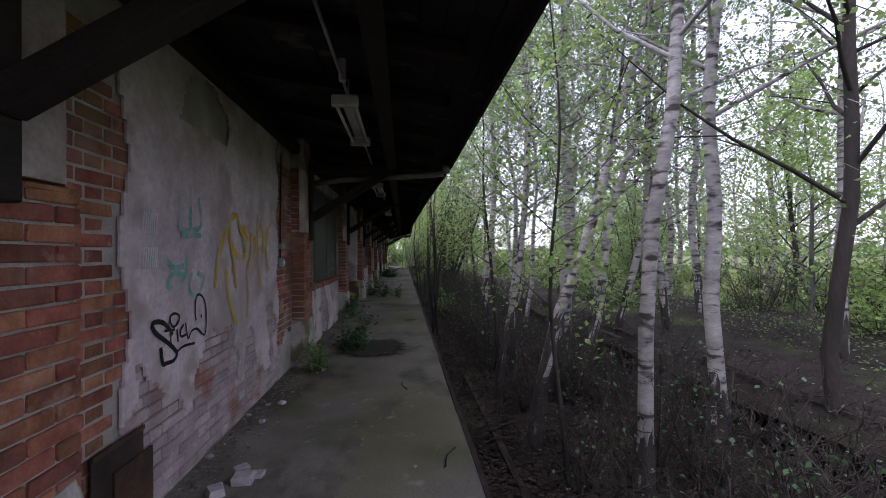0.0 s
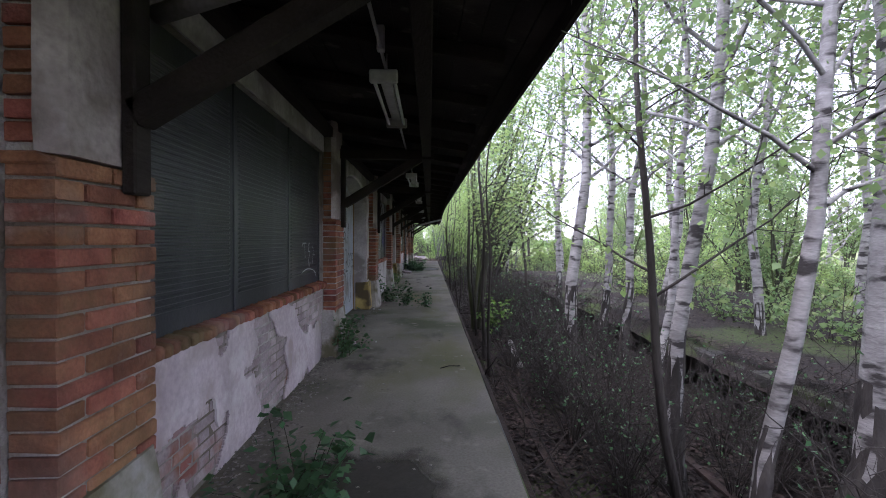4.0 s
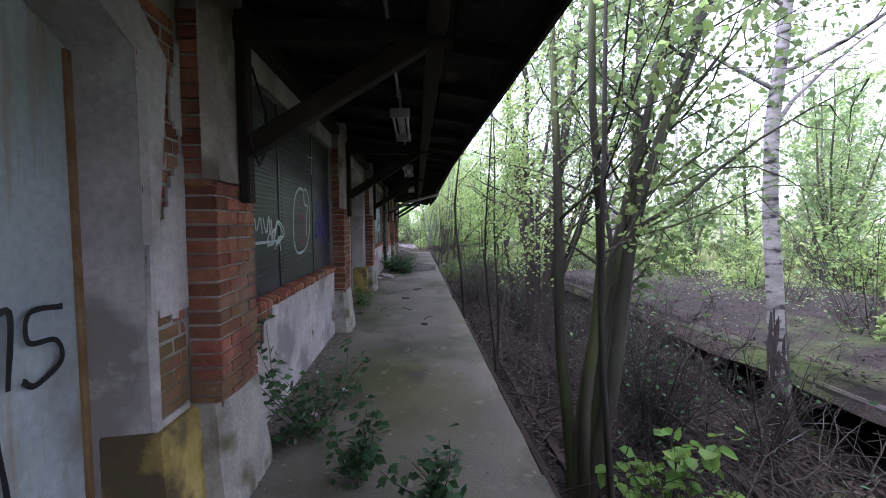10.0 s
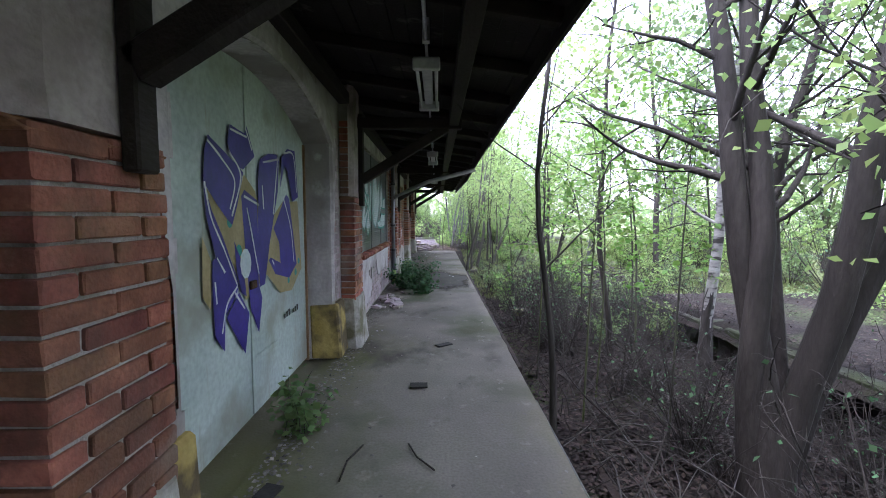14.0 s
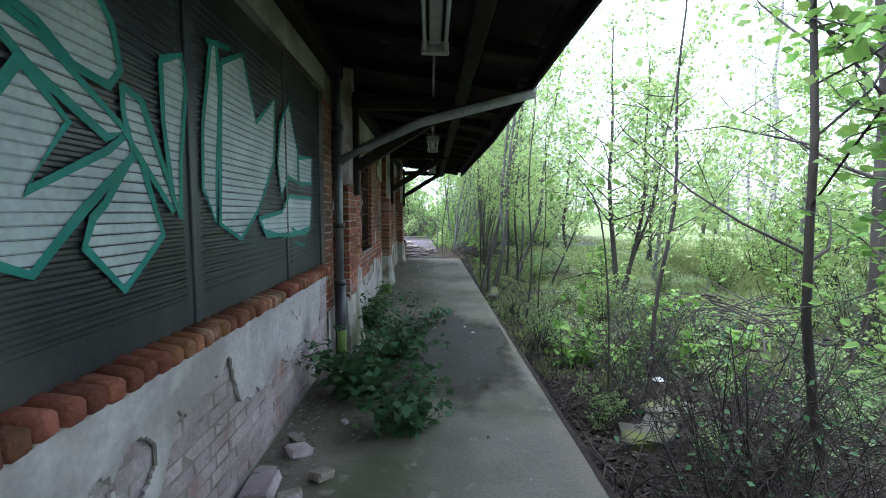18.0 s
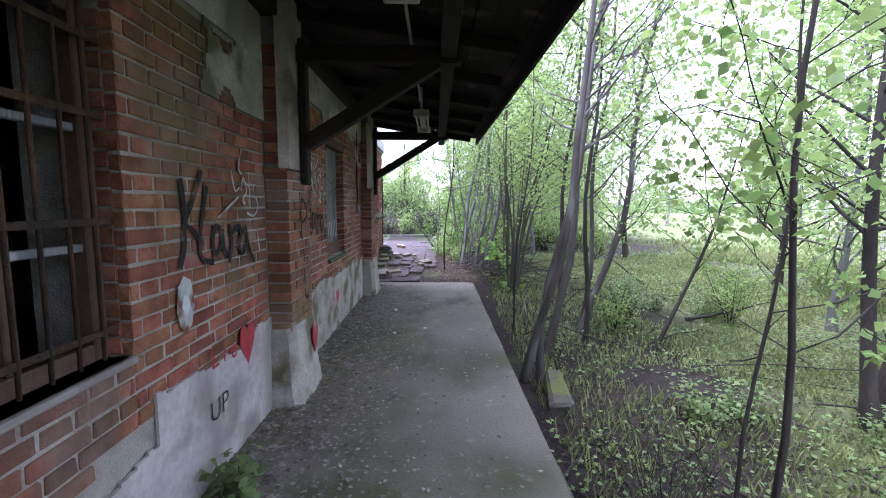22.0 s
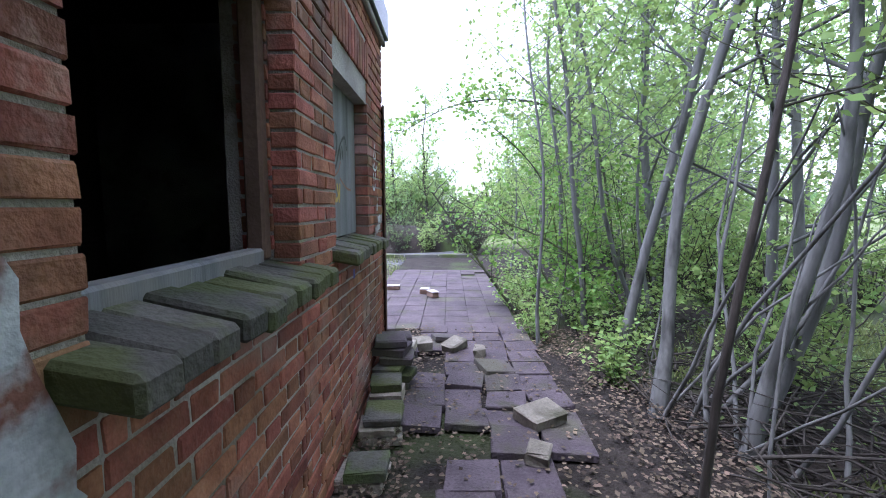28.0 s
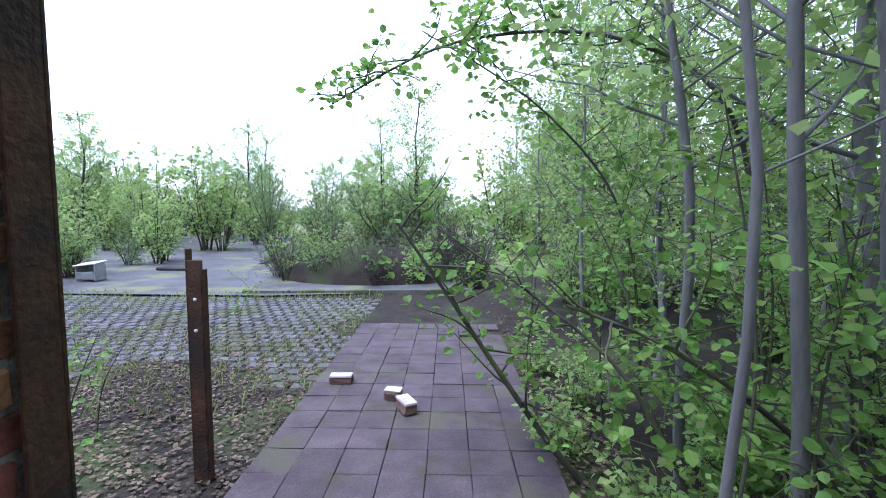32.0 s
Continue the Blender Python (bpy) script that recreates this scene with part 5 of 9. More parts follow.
spray(DX, d1, "spray_black", 0.028, (11.3, 1.23), (11.22, 1.11), (11.24, 1), (11.35, 0.96), (11.42, 1.1), (11.36, 1.23), (11.3, 1.23))
spray(DX, d1, "spray_black", 0.028, (11.46, 1.18), (11.57, 1.23), (11.55, 0.97))
spray(DX, d1, "spray_black", 0.028, (11.79, 1.21), (11.65, 1.21), (11.64, 1.1), (11.76, 1.08), (11.78, 0.99), (11.66, 0.93), (11.61, 0.96))
spray(DX, d1, "spray_black", 0.028, (10.74, 0.57), (10.73, 0.72), (10.61, 0.86), (10.46, 0.92), (10.34, 0.88), (10.32, 0.78), (10.38, 0.59), (10.54, 0.38), (10.7, 0.2))
spray(DX, d1, "spray_black", 0.028, (10.7, 0.2), (10.85, 0.26), (11.02, 0.4), (11.06, 0.59), (11, 0.79), (10.86, 0.87), (10.77, 0.83), (10.73, 0.72))
spray(DX, d1, "spray_black", 0.028, (10.06, 0.79), (10.09, 0.62), (10.15, 0.37))
spray(DX, d1, "spray_black", 0.028, (11.18, 0.83), (11.21, 0.59), (11.32, 0.34), (11.44, 0.25), (11.52, 0.36), (11.52, 0.6), (11.48, 0.89))
spray(DX - 0.002, d1, "spray_teal", 0.035, (9.79, 1.24), (9.78, 1.35), (9.87, 1.46), (9.93, 1.41), (9.9, 1.31), (9.96, 1.25))
spray(DX - 0.002, d1, "spray_teal", 0.035, (10.03, 1.41), (10.12, 1.41), (10.14, 1.32), (10.05, 1.25), (10.01, 1.2))
spray(DX - 0.002, d1, "spray_teal", 0.035, (10.2, 1.43), (10.3, 1.4), (10.33, 1.3), (10.22, 1.23))
spray(DX - 0.002, d1, "spray_teal", 0.035, (10.04, 1.08), (10.18, 1.07), (10.35, 1.15), (10.24, 1.18))
shape(DX - 0.003, d1, "spray_teal", None, (10.03, 1.44), (10.14, 1.43), (10.12, 1.28), (10.03, 1.27))
shape(DX - 0.002, d1, "spray_purple", None, (10.21, 1.38), (10.35, 1.4), (10.33, 1.34), (10.22, 1.32))
shape(DX - 0.002, d1, "spray_pink", None, (10.26, 1.83), (10.32, 1.83), (10.37, 1.8), (10.28, 1.77))
spray(DX - 0.002, d1, "spray_white", 0.022, (10.74, 1.72), (10.84, 1.75), (10.86, 1.7), (10.78, 1.67))
spray(DX - 0.002, d1, "spray_white", 0.022, (10.92, 1.72), (11.02, 1.79), (11.12, 1.82), (11.17, 1.76), (11.22, 1.81))
shape(DX - 0.004, d2, "spray_ochre", None, (17.73, 1.71), (18.03, 1.48), (18.24, 1.84), (18.42, 1.73), (18.58, 1.44), (19, 1.67), (19.41, 1.69), (19.49, 1.02), (19.18, 0.84), (18.88, 0.87), (18.6, 1.07), (18.21, 0.93), (18.11, 1.1), (17.77, 1.58))
shape(DX - 0.004, d2, "spray_ochre", None, (17.66, 1.42), (17.75, 1.27), (17.73, 0.96), (17.64, 1.06))
shape(DX, d2, "spray_purple", None, (18.04, 2.15), (18.26, 2.13), (18.3, 2.19), (18.42, 1.99), (18.22, 1.87), (18.13, 1.88), (18.04, 1.94), (18, 2.03))
shape(DX, d2, "spray_purple", None, (17.76, 2.03), (18.16, 1.88), (18.22, 1.85), (18.11, 1.61), (18.03, 1.48), (17.96, 1.52), (17.83, 1.62), (17.69, 1.74), (17.71, 1.92))
shape(DX, d2, "spray_purple", None, (17.69, 1.73), (17.77, 1.58), (17.9, 1.4), (18.1, 1.06), (18.04, 0.99), (17.89, 0.88), (17.87, 0.66), (17.76, 0.78), (17.74, 1.12), (17.75, 1.26), (17.8, 1.28), (17.7, 1.55))
shape(DX, d2, "spray_purple", None, (17.91, 0.87), (18.1, 1.01), (18.25, 0.83), (18.17, 0.55))
shape(DX, d2, "spray_purple", None, (18.18, 1.68), (18.23, 1.73), (18.45, 1.66), (18.43, 1.02), (18.49, 0.9), (18.41, 0.64), (18.28, 0.84), (18.23, 1.17))
shape(DX, d2, "spray_purple", None, (18.48, 1.89), (18.52, 1.98), (18.69, 2.05), (18.87, 2.07), (18.93, 2.04), (18.88, 1.75), (18.67, 1.32), (18.55, 1), (18.45, 0.99), (18.43, 1.24))
shape(DX, d2, "spray_purple", None, (18.94, 1.79), (18.99, 2.06), (19.14, 2.16), (19.35, 2.17), (19.42, 1.73), (19.25, 1.68), (19.13, 1.95), (19.06, 1.99))
shape(DX, d2, "spray_purple", None, (18.76, 1.44), (19.08, 1.74), (19.16, 1.71), (19.33, 1.08), (19.11, 0.97), (18.77, 1.05), (18.64, 1.18), (18.68, 1.2), (18.9, 1.13), (18.88, 1.31))
shape(DX, d2, "spray_purple", None, (18.05, 1.37), (18.18, 1.18), (18.21, 0.96), (18.12, 1.01), (18.07, 1.18))
spray(DX + 0.002, d2, "spray_white", 0.02, (17.76, 1.99), (17.91, 1.91), (18.08, 1.78), (18.01, 1.6))
spray(DX + 0.002, d2, "spray_white", 0.02, (17.7, 1.73), (17.76, 1.53), (17.9, 1.33), (18.06, 1.08))
spray(DX + 0.002, d2, "spray_white", 0.02, (18.06, 2.12), (18.27, 2.11))
spray(DX + 0.002, d2, "spray_white", 0.02, (18.29, 2.16), (18.37, 2.04))
spray(DX + 0.002, d2, "spray_white", 0.02, (18.03, 1.96), (18.18, 1.82), (18.04, 1.56))
spray(DX + 0.002, d2, "spray_white", 0.02, (17.78, 1.12), (17.79, 1))
spray(DX + 0.002, d2, "spray_white", 0.02, (17.85, 0.8), (17.92, 0.96), (18.06, 1.05))
spray(DX + 0.002, d2, "spray_white", 0.02, (17.82, 1.27), (17.9, 1.18))
spray(DX + 0.002, d2, "spray_white", 0.02, (18.04, 1.01), (18.16, 0.89))
spray(DX + 0.002, d2, "spray_white", 0.02, (18.23, 1.68), (18.45, 1.63))
spray(DX + 0.002, d2, "spray_white", 0.02, (18.26, 1.59), (18.31, 1.45), (18.42, 1.12))
spray(DX + 0.002, d2, "spray_white", 0.02, (18.59, 1.97), (18.89, 2.03))
spray(DX + 0.002, d2, "spray_white", 0.02, (18.89, 2.02), (18.77, 1.59))
spray(DX + 0.002, d2, "spray_white", 0.02, (18.55, 1.77), (18.56, 1.61))
spray(DX + 0.002, d2, "spray_white", 0.02, (19.07, 2.11), (19.3, 2.12), (19.37, 1.8))
spray(DX + 0.002, d2, "spray_white", 0.02, (19.01, 1.7), (19.18, 1.43), (19.24, 1.13))
spray(DX + 0.002, d2, "spray_white", 0.02, (18.71, 1.17), (18.74, 1.14))
for y, z, r0 in ((17.85, 1.35, 0.05), (18.0, 1.5, 0.04), (18.12, 1.3, 0.045), (18.25, 1.15, 0.035), (18.6, 1.3, 0.03), (19.1, 0.95, 0.03), (19.3, 1.0, 0.035), (19.4, 1.1, 0.03), (18.3, 1.62, 0.03)):
    paint(fill(DX - 0.002, [(y + r0 * math.cos(a), z + r0 * math.sin(a)) for a in np.linspace(0, 6.28, 9)[:-1]], "spray_teal", None, 0.012), d2)
paint(fill(DX + 0.003, [(18.21 + 0.09 * math.cos(a), 1.2 + 0.11 * math.sin(a)) for a in np.linspace(0, 6.28, 11)[:-1]], "spray_silver", None, 0.012), d2)
for k in range(6):
    paint(box("illegible_mark", (DX, 18.95 + 0.06 * k + (0.05 if k > 2 else 0), 0.62), (DX + 0.001, 18.99 + 0.06 * k + (0.05 if k > 2 else 0), 0.66 + 0.01 * (k % 3)), "spray_black"), d2)

# Tags on the first plastered wall.
WX = 0.0195
spray(WX, face_start, "spray_black", 0.034, (1.08, 1), (1.03, 1.05), (0.96, 1.09), (0.88, 1.1), (0.87, 1.07), (0.92, 1.02), (1.03, 0.95), (1.13, 0.87), (1.1, 0.83), (1.02, 0.83), (0.97, 0.84), (0.95, 0.93))
spray(WX, face_start, "spray_black", 0.02, (1, 1.03), (1.1, 1.02))
spray(WX, face_start, "spray_black", 0.02, (1.06, 1.02), (1.06, 0.94))
spray(WX, face_start, "spray_black", 0.02, (1.14, 1.01), (1.15, 0.94))
spray(WX, face_start, "spray_black", 0.02, (1.22, 1.03), (1.18, 1), (1.19, 0.96), (1.25, 0.96))
spray(WX, face_start, "spray_black", 0.02, (1.25, 1.03), (1.28, 0.93), (1.33, 0.97), (1.41, 0.97), (1.52, 0.91), (1.55, 1.02), (1.53, 1.14), (1.47, 1.2), (1.4, 1.2), (1.38, 1.11), (1.39, 1.04))
spray(WX, face_start, "spray_black", 0.02, (1.47, 1.06), (1.47, 1.04))
spray(WX, face_start, "spray_black", 0.02, (1.06, 1.07), (1.06, 1.11), (1.12, 1.12), (1.17, 1.09), (1.14, 1.05), (1.09, 1.04), (1.06, 1.07))
spray(WX, face_start, "spray_black", 0.02, (1.13, 0.87), (1.22, 0.89), (1.36, 0.88))
spray(WX, face_start, "spray_faint_teal", 0.04, (1.17, 1.86), (1.2, 1.74), (1.18, 1.66), (1.46, 1.69), (1.44, 1.88))
spray(WX, face_start, "spray_faint_teal", 0.04, (1.32, 1.94), (1.32, 1.69))
spray(WX, face_start, "spray_faint_teal", 0.04, (1.22, 1.62), (1.45, 1.63))
spray(WX, face_start, "spray_faint_teal", 0.04, (1.02, 1.46), (1.11, 1.41), (1.22, 1.42))
spray(WX, face_start, "spray_faint_teal", 0.04, (1.27, 1.52), (1.25, 1.36), (1.12, 1.28), (1.03, 1.31), (1.09, 1.37), (1.22, 1.36))
spray(WX, face_start, "spray_faint_teal", 0.04, (1.33, 1.36), (1.31, 1.25), (1.41, 1.2), (1.52, 1.32), (1.43, 1.36))
spray(WX, face_start, "spray_faint_yellow", 0.055, (1.7, 1.25), (1.76, 1.45), (1.86, 1.62), (1.95, 1.72))
spray(WX, face_start, "spray_faint_yellow", 0.055, (1.95, 1.72), (2, 1.78), (2.12, 1.83), (2.18, 1.79), (2.21, 1.72))
spray(WX, face_start, "spray_faint_yellow", 0.055, (2, 1.76), (1.99, 1.65), (2.04, 1.48), (2.1, 1.3), (2.12, 1.21))
spray(WX, face_start, "spray_faint_yellow", 0.055, (1.84, 1.4), (1.9, 1.36), (1.96, 1.16), (2.1, 0.9))
spray(WX, face_start, "spray_faint_yellow", 0.055, (2, 1.6), (2.15, 1.48), (2.3, 1.47), (2.34, 1.58), (2.32, 1.66), (2.23, 1.7), (2.34, 1.73), (2.42, 1.64))
spray(WX, face_start, "spray_faint_yellow", 0.055, (2.5, 1.68), (2.48, 1.48), (2.38, 1.32), (2.42, 1.1), (2.38, 0.92))
spray(WX, face_start, "spray_faint_yellow", 0.055, (2.68, 1.87), (2.68, 1.6), (2.73, 1.35), (2.76, 1.16))
spray(WX, face_start, "spray_faint_yellow", 0.055, (2.76, 1.79), (2.85, 1.67), (2.82, 1.51))
spray(WX, face_start, "spray_faint_yellow", 0.055, (2.88, 1.64), (3.01, 1.75), (2.94, 1.51), (3.01, 1.33))
spray(WX, face_start, "spray_faint_yellow", 0.055, (3.12, 1.84), (2.97, 1.72))
spray(WX, face_start, "spray_faint_yellow", 0.055, (2.53, 1.59), (2.62, 1.66), (2.6, 1.48))
for k in range(14):
    y, z = 0.78 + 0.022 * (k % 7), 1.62 - 0.2 * (k // 7)
    stroke(WX, ((y, z), (y + 0.012, z + 0.12)), 0.012, "spray_white", face_start, curved=False)

# Switch, junction box and cable on the brick strip.
sw = thing("light_switch", (0.02, 3.5, 1.38), "grey surface-mounted light switch with cable on bare brick", "switch")
under(box("housing", (-0.002, 3.45, 1.33), (0.055, 3.54, 1.44), "switch_grey", None, 0.012), sw)
under(box("rocker", (0.056, 3.475, 1.36), (0.066, 3.515, 1.41), "plastic_white", None, 0.004), sw)
under(box("junction_box", (-0.002, 3.44, 1.55), (0.05, 3.6, 1.61), "switch_grey", None, 0.01), sw)
under(pipe("cable", [(0.012, 3.5, 1.44), (0.014, 3.5, 1.9), (0.012, 3.54, 2.3), (0.014, 3.56, 2.7)], 0.009, "timber"), sw)
bx = thing("steel_cover", (0.1, 0.62, 0.0), "dark rusty steel cover leaning at the wall foot", "cover")
under(box("cover_plate", (0.03, 0.5, 0.0), (0.05, 0.82, 0.42), "rust", None, 0.004), bx)

# Fluorescent fittings under the canopy, and the conduit between them.
def lamp(y):
    lp = thing("fluorescent_lamp", (1.04, y, 2.6), "dusty twin-tube fluorescent fitting hanging under the canopy", "ceiling lamp", "canopy lamps")
    under(box("channel", (1.0, y - 1.22, 2.655), (1.08, y - 0.06, 2.7), "lamp_white", None, 0.006), lp)
    for e in (y - 1.25, y - 0.055):
        under(box("end_box", (0.94, e, 2.6), (1.14, e + 0.055, 2.69), "lamp_white", None, 0.01), lp)
    for x in (0.968, 1.112):
        under(pipe("tube", [(x, y - 1.2, 2.63), (x, y - 0.055, 2.63)], 0.014, "tube_glass"), lp)
    for e in (y - 1.0, y - 0.3):
        under(pipe("stem", [(1.04, e, 2.7), (1.04, e, roof_z(1.04) - 0.01)], 0.007, "lamp_white"), lp)
    return lp


for y in (-1.5, 2.75, 6.9, 11.48, 15.52, 19.55, 24.03, 28.96, 33.2):
    lamp(y)
cd = thing("cable_conduit", (1.02, 14, 2.8), "thin grey cable conduit running along under the canopy", "conduit")
ys = [-7, 1.4, 5.5, 10.1, 14.1, 18.2, 22.7, 27.6, 31.8, 34.5]
for a, b in zip(ys, ys[1:]):
    under(pipe("conduit_run", [(1.04, a + 0.01, 2.76), (1.035, (a + b) / 2, 2.755), (1.04, b - 0.01, 2.76)], 0.012, "lamp_white"), cd)
    under(box("clip", (1.015, b - 0.03, 2.745), (1.065, b + 0.03, roof_z(1.04) - 0.005), "lamp_white", None, 0.004), cd)

# Rain pipes.
rp = thing("rain_pipe", (1.1, 4.3, 2.6), "pale rain pipe slung under the canopy to the wall", "pipe")
under(pipe("pipe_run", [(0.14, 4.62, 2.5), (0.6, 4.44, 2.53), (1.9, 4.38, 2.6), (2.06, 4.36, 2.62)], 0.042, "paint_beam", sides=12), rp)
under(pipe("outlet", [(2.06, 4.0, 2.56), (2.06, 4.0, 2.72)], 0.05, "zinc", sides=12), rp)
dp = thing("downpipe", (0.1, 25.13, 0), "zinc downpipe on a dark cast-iron foot green with moss", "downpipe")
under(pipe("zinc_pipe", [(0.1, 25.13, 0.75), (0.1, 25.13, 2.3)], 0.042, "zinc", sides=12), dp)
under(pipe("iron_foot", [(0.1, 25.13, -0.01), (0.1, 25.13, 0.78)], 0.055, "sheet_metal", sides=12), dp)
under(pipe("upper_pipe", [(0.1, 25.13, 2.3), (0.1, 25.13, 2.9)], 0.042, "sheet_metal", sides=12), dp)
under(pipe("branch_pipe", [(0.12, 25.1, 1.98), (0.4, 25.08, 2.12), (0.9, 25.05, 2.34), (2.0, 25.02, 2.62)], 0.046, "paint_beam", sides=12), dp)
for z in (0.78, 1.35, 2.3):
    under(pipe("collar", [(0.1, 25.13, z - 0.025), (0.1, 25.13, z + 0.025)], 0.058, "sheet_metal", sides=12), dp)
under(pipe("moss_patch", [(0.104, 25.128, 0.0), (0.104, 25.128, 0.3)], 0.056, "leaf_spring", sides=12), dp)

# Barred window.
y0, y1, z0, z1 = 27.14, 28.22, 0.9, 2.28
w = thing("window_1", (-0.1, (y0 + y1) / 2, z0), "barred window with broken panes and torn white plastic", "window", kind="structure")
for lo, hi in (((-0.16, y0, z0), (-0.1, y0 + 0.07, z1)), ((-0.16, y1 - 0.07, z0), (-0.1, y1, z1)), ((-0.16, y0 + 0.07, z1 - 0.07), (-0.1, y1 - 0.07, z1)), ((-0.16, y0 + 0.07, z0), (-0.1, y1 - 0.07, z0 + 0.07))):
    under(box("frame", lo, hi, "board_brown", None, 0.006), w)
for y in (y0 + 0.36, y0 + 0.58, y1 - 0.38):
    under(box("mullion", (-0.155, y - 0.025, z0 + 0.07), (-0.11, y + 0.025, z1 - 0.07), "board_brown", None, 0.005), w)
for z in (z0 + 0.45, z0 + 0.9):
    under(box("glazing_bar", (-0.15, y0 + 0.07, z - 0.015), (-0.115, y1 - 0.07, z + 0.015), "board_wood", None, 0.004), w)
for k in range(9):
    y = y0 + 0.08 + k * (y1 - y0 - 0.16) / 8
    under(pipe("bar", [(-0.06, y, z0 + 0.01), (-0.06, y, z1 - 0.01)], 0.008, "rust", sides=6), w)
for z in (z0 + 0.12, z0 + 0.55, z0 + 0.95, z1 - 0.15):
    under(box("cross_bar", (-0.066, y0, z - 0.014), (-0.054, y1, z + 0.014), "rust", None, 0.003), w)
under(box("sill_board", (-0.3, y0, z0 - 0.03), (0.02, y1, z0), "plaster", None, 0.01), w)
bm = bmesh.new()
prev = None
for i, z in enumerate(np.linspace(z0 + 0.12, z1 - 0.35, 16)):
    wd = 0.05 + 0.04 * noise.noise((z * 4, 1, 1))
    c = y0 + 0.42 + 0.05 * math.sin(z * 5)
    row = [bm.verts.new((-0.08 + 0.02 * math.sin(z * 17 + u * 5), c + u * wd, z)) for u in (-1, -0.3, 0.3, 1)]
    if prev:
        for a in range(3):
            bm.faces.new((prev[a], prev[a + 1], row[a + 1], row[a]))
    prev = row
under(finish("torn_plastic", bm, "plastic_white", None, "torn white plastic sheet", smooth=True), w)

# Boarded window.
y0, y1, z0, z1 = 31.38, 32.27, 0.88, 2.24
w = thing("window_2", (-0.1, (y0 + y1) / 2, z0), "window closed with a grey graffitied board", "window", kind="structure")
under(box("board", (-0.13, y0 + 0.02, z0 + 0.16), (-0.1, y1 - 0.02, z1 - 0.02), "board_wood"), w)
under(box("lower_board", (-0.12, y0 + 0.01, z0), (-0.085, y1 - 0.01, z0 + 0.158), "board_brown", None, 0.005), w)
under(box("sill", (-0.3, y0, z0 - 0.05), (0.03, y1, z0 - 0.002), "sill_stone", None, 0.012), w)
under(box("lintel", (-0.1, y0 - 0.05, z1 - 0.05), (0.004, y1 + 0.05, z1 + 0.05), "board_brown", None, 0.01), w)
spray(-0.098, w, "spray_black", 0.022, (31.85, 2.08), (31.92, 1.97), (31.98, 2.14), (32.06, 2.01))
spray(-0.098, w, "spray_black", 0.022, (31.65, 1.99), (31.68, 1.85))
spray(-0.098, w, "spray_black", 0.022, (31.79, 1.83), (31.95, 1.77), (32.15, 1.83))
spray(-0.098, w, "spray_black", 0.022, (31.82, 1.72), (31.85, 1.51))
spray(-0.098, w, "spray_black", 0.022, (32, 1.74), (32.03, 1.51))
spray(-0.098, w, "spray_black", 0.022, (31.9, 1.66), (32.14, 1.71))
spray(-0.098, w, "spray_black", 0.022, (32.14, 1.63), (32.23, 1.76))
spray(-0.097, w, "spray_teal", 0.03, (31.67, 1.81), (31.86, 1.76), (31.62, 1.64), (31.77, 1.54))
spray(-0.097, w, "spray_teal", 0.03, (31.68, 1.47), (31.84, 1.36), (31.6, 1.3))
spray(-0.096, w, "spray_white", 0.02, (31.76, 1.27), (31.8, 1.13))
spray(-0.096, w, "spray_white", 0.02, (31.84, 1.28), (31.88, 1.13))
spray(-0.096, w, "spray_white", 0.02, (31.92, 1.28), (31.96, 1.12))
spray(-0.096, w, "spray_white", 0.02, (32, 1.29), (32.05, 1.11))
spray(-0.096, w, "spray_white", 0.02, (32.09, 1.3), (32.14, 1.1))
spray(-0.096, w, "spray_white", 0.02, (32.18, 1.3), (32.24, 1.1))

for own, x, y, z in REVEAL:
    ob = new("brick", brick_mesh(0.1625, 0.1, int(z * 31) % 3))
    ob.parent = own
    ob.matrix_world = pose(x, y, z, 0, 0, 90)

# Writing and hearts on the brick walls and plinths.
wb1, wb2 = bpy.data.objects["wall_brick_1"], bpy.data.objects["wall_brick_2"]
BX = 0.0075
letter("16", BX + 0.018, 27.82, 2.6, 0.11, "spray_white", wb1)
for own, dy, dz in ((wb1, -1.87, -0.03), (wb2, 0.0, 0.0)):
    def at(*pts):
        return [(y + dy, z + dz) for y, z in pts]
    spray(BX, own, "spray_worn_black", 0.036, *at((30.46, 1.66), (30.47, 1.56), (30.47, 1.45), (30.46, 1.34), (30.42, 1.25)))
    spray(BX, own, "spray_worn_black", 0.036, *at((30.64, 1.71), (30.57, 1.59), (30.48, 1.46), (30.55, 1.41), (30.61, 1.34)))
    spray(BX, own, "spray_worn_black", 0.036, *at((30.69, 1.63), (30.64, 1.49), (30.6, 1.34), (30.62, 1.26), (30.72, 1.23)))
    spray(BX, own, "spray_worn_black", 0.036, *at((30.82, 1.41), (30.76, 1.42), (30.73, 1.33), (30.76, 1.27), (30.83, 1.34), (30.84, 1.4), (30.85, 1.29), (30.91, 1.24)))
    spray(BX, own, "spray_worn_black", 0.036, *at((30.93, 1.42), (30.95, 1.33), (30.91, 1.21)))
    spray(BX, own, "spray_worn_black", 0.036, *at((30.96, 1.38), (31.04, 1.41), (31.08, 1.37)))
    spray(BX, own, "spray_worn_black", 0.036, *at((31.14, 1.4), (31.06, 1.35), (31.04, 1.27), (31.09, 1.24), (31.15, 1.31), (31.14, 1.38), (31.17, 1.28), (31.24, 1.17)))
heart(0.0195, 29.2, 0.48, 0.22, 0.32, "spray_red", wb1)
heart(0.0195, 31.7, 0.27, 0.15, 0.24, "spray_red", wb2)
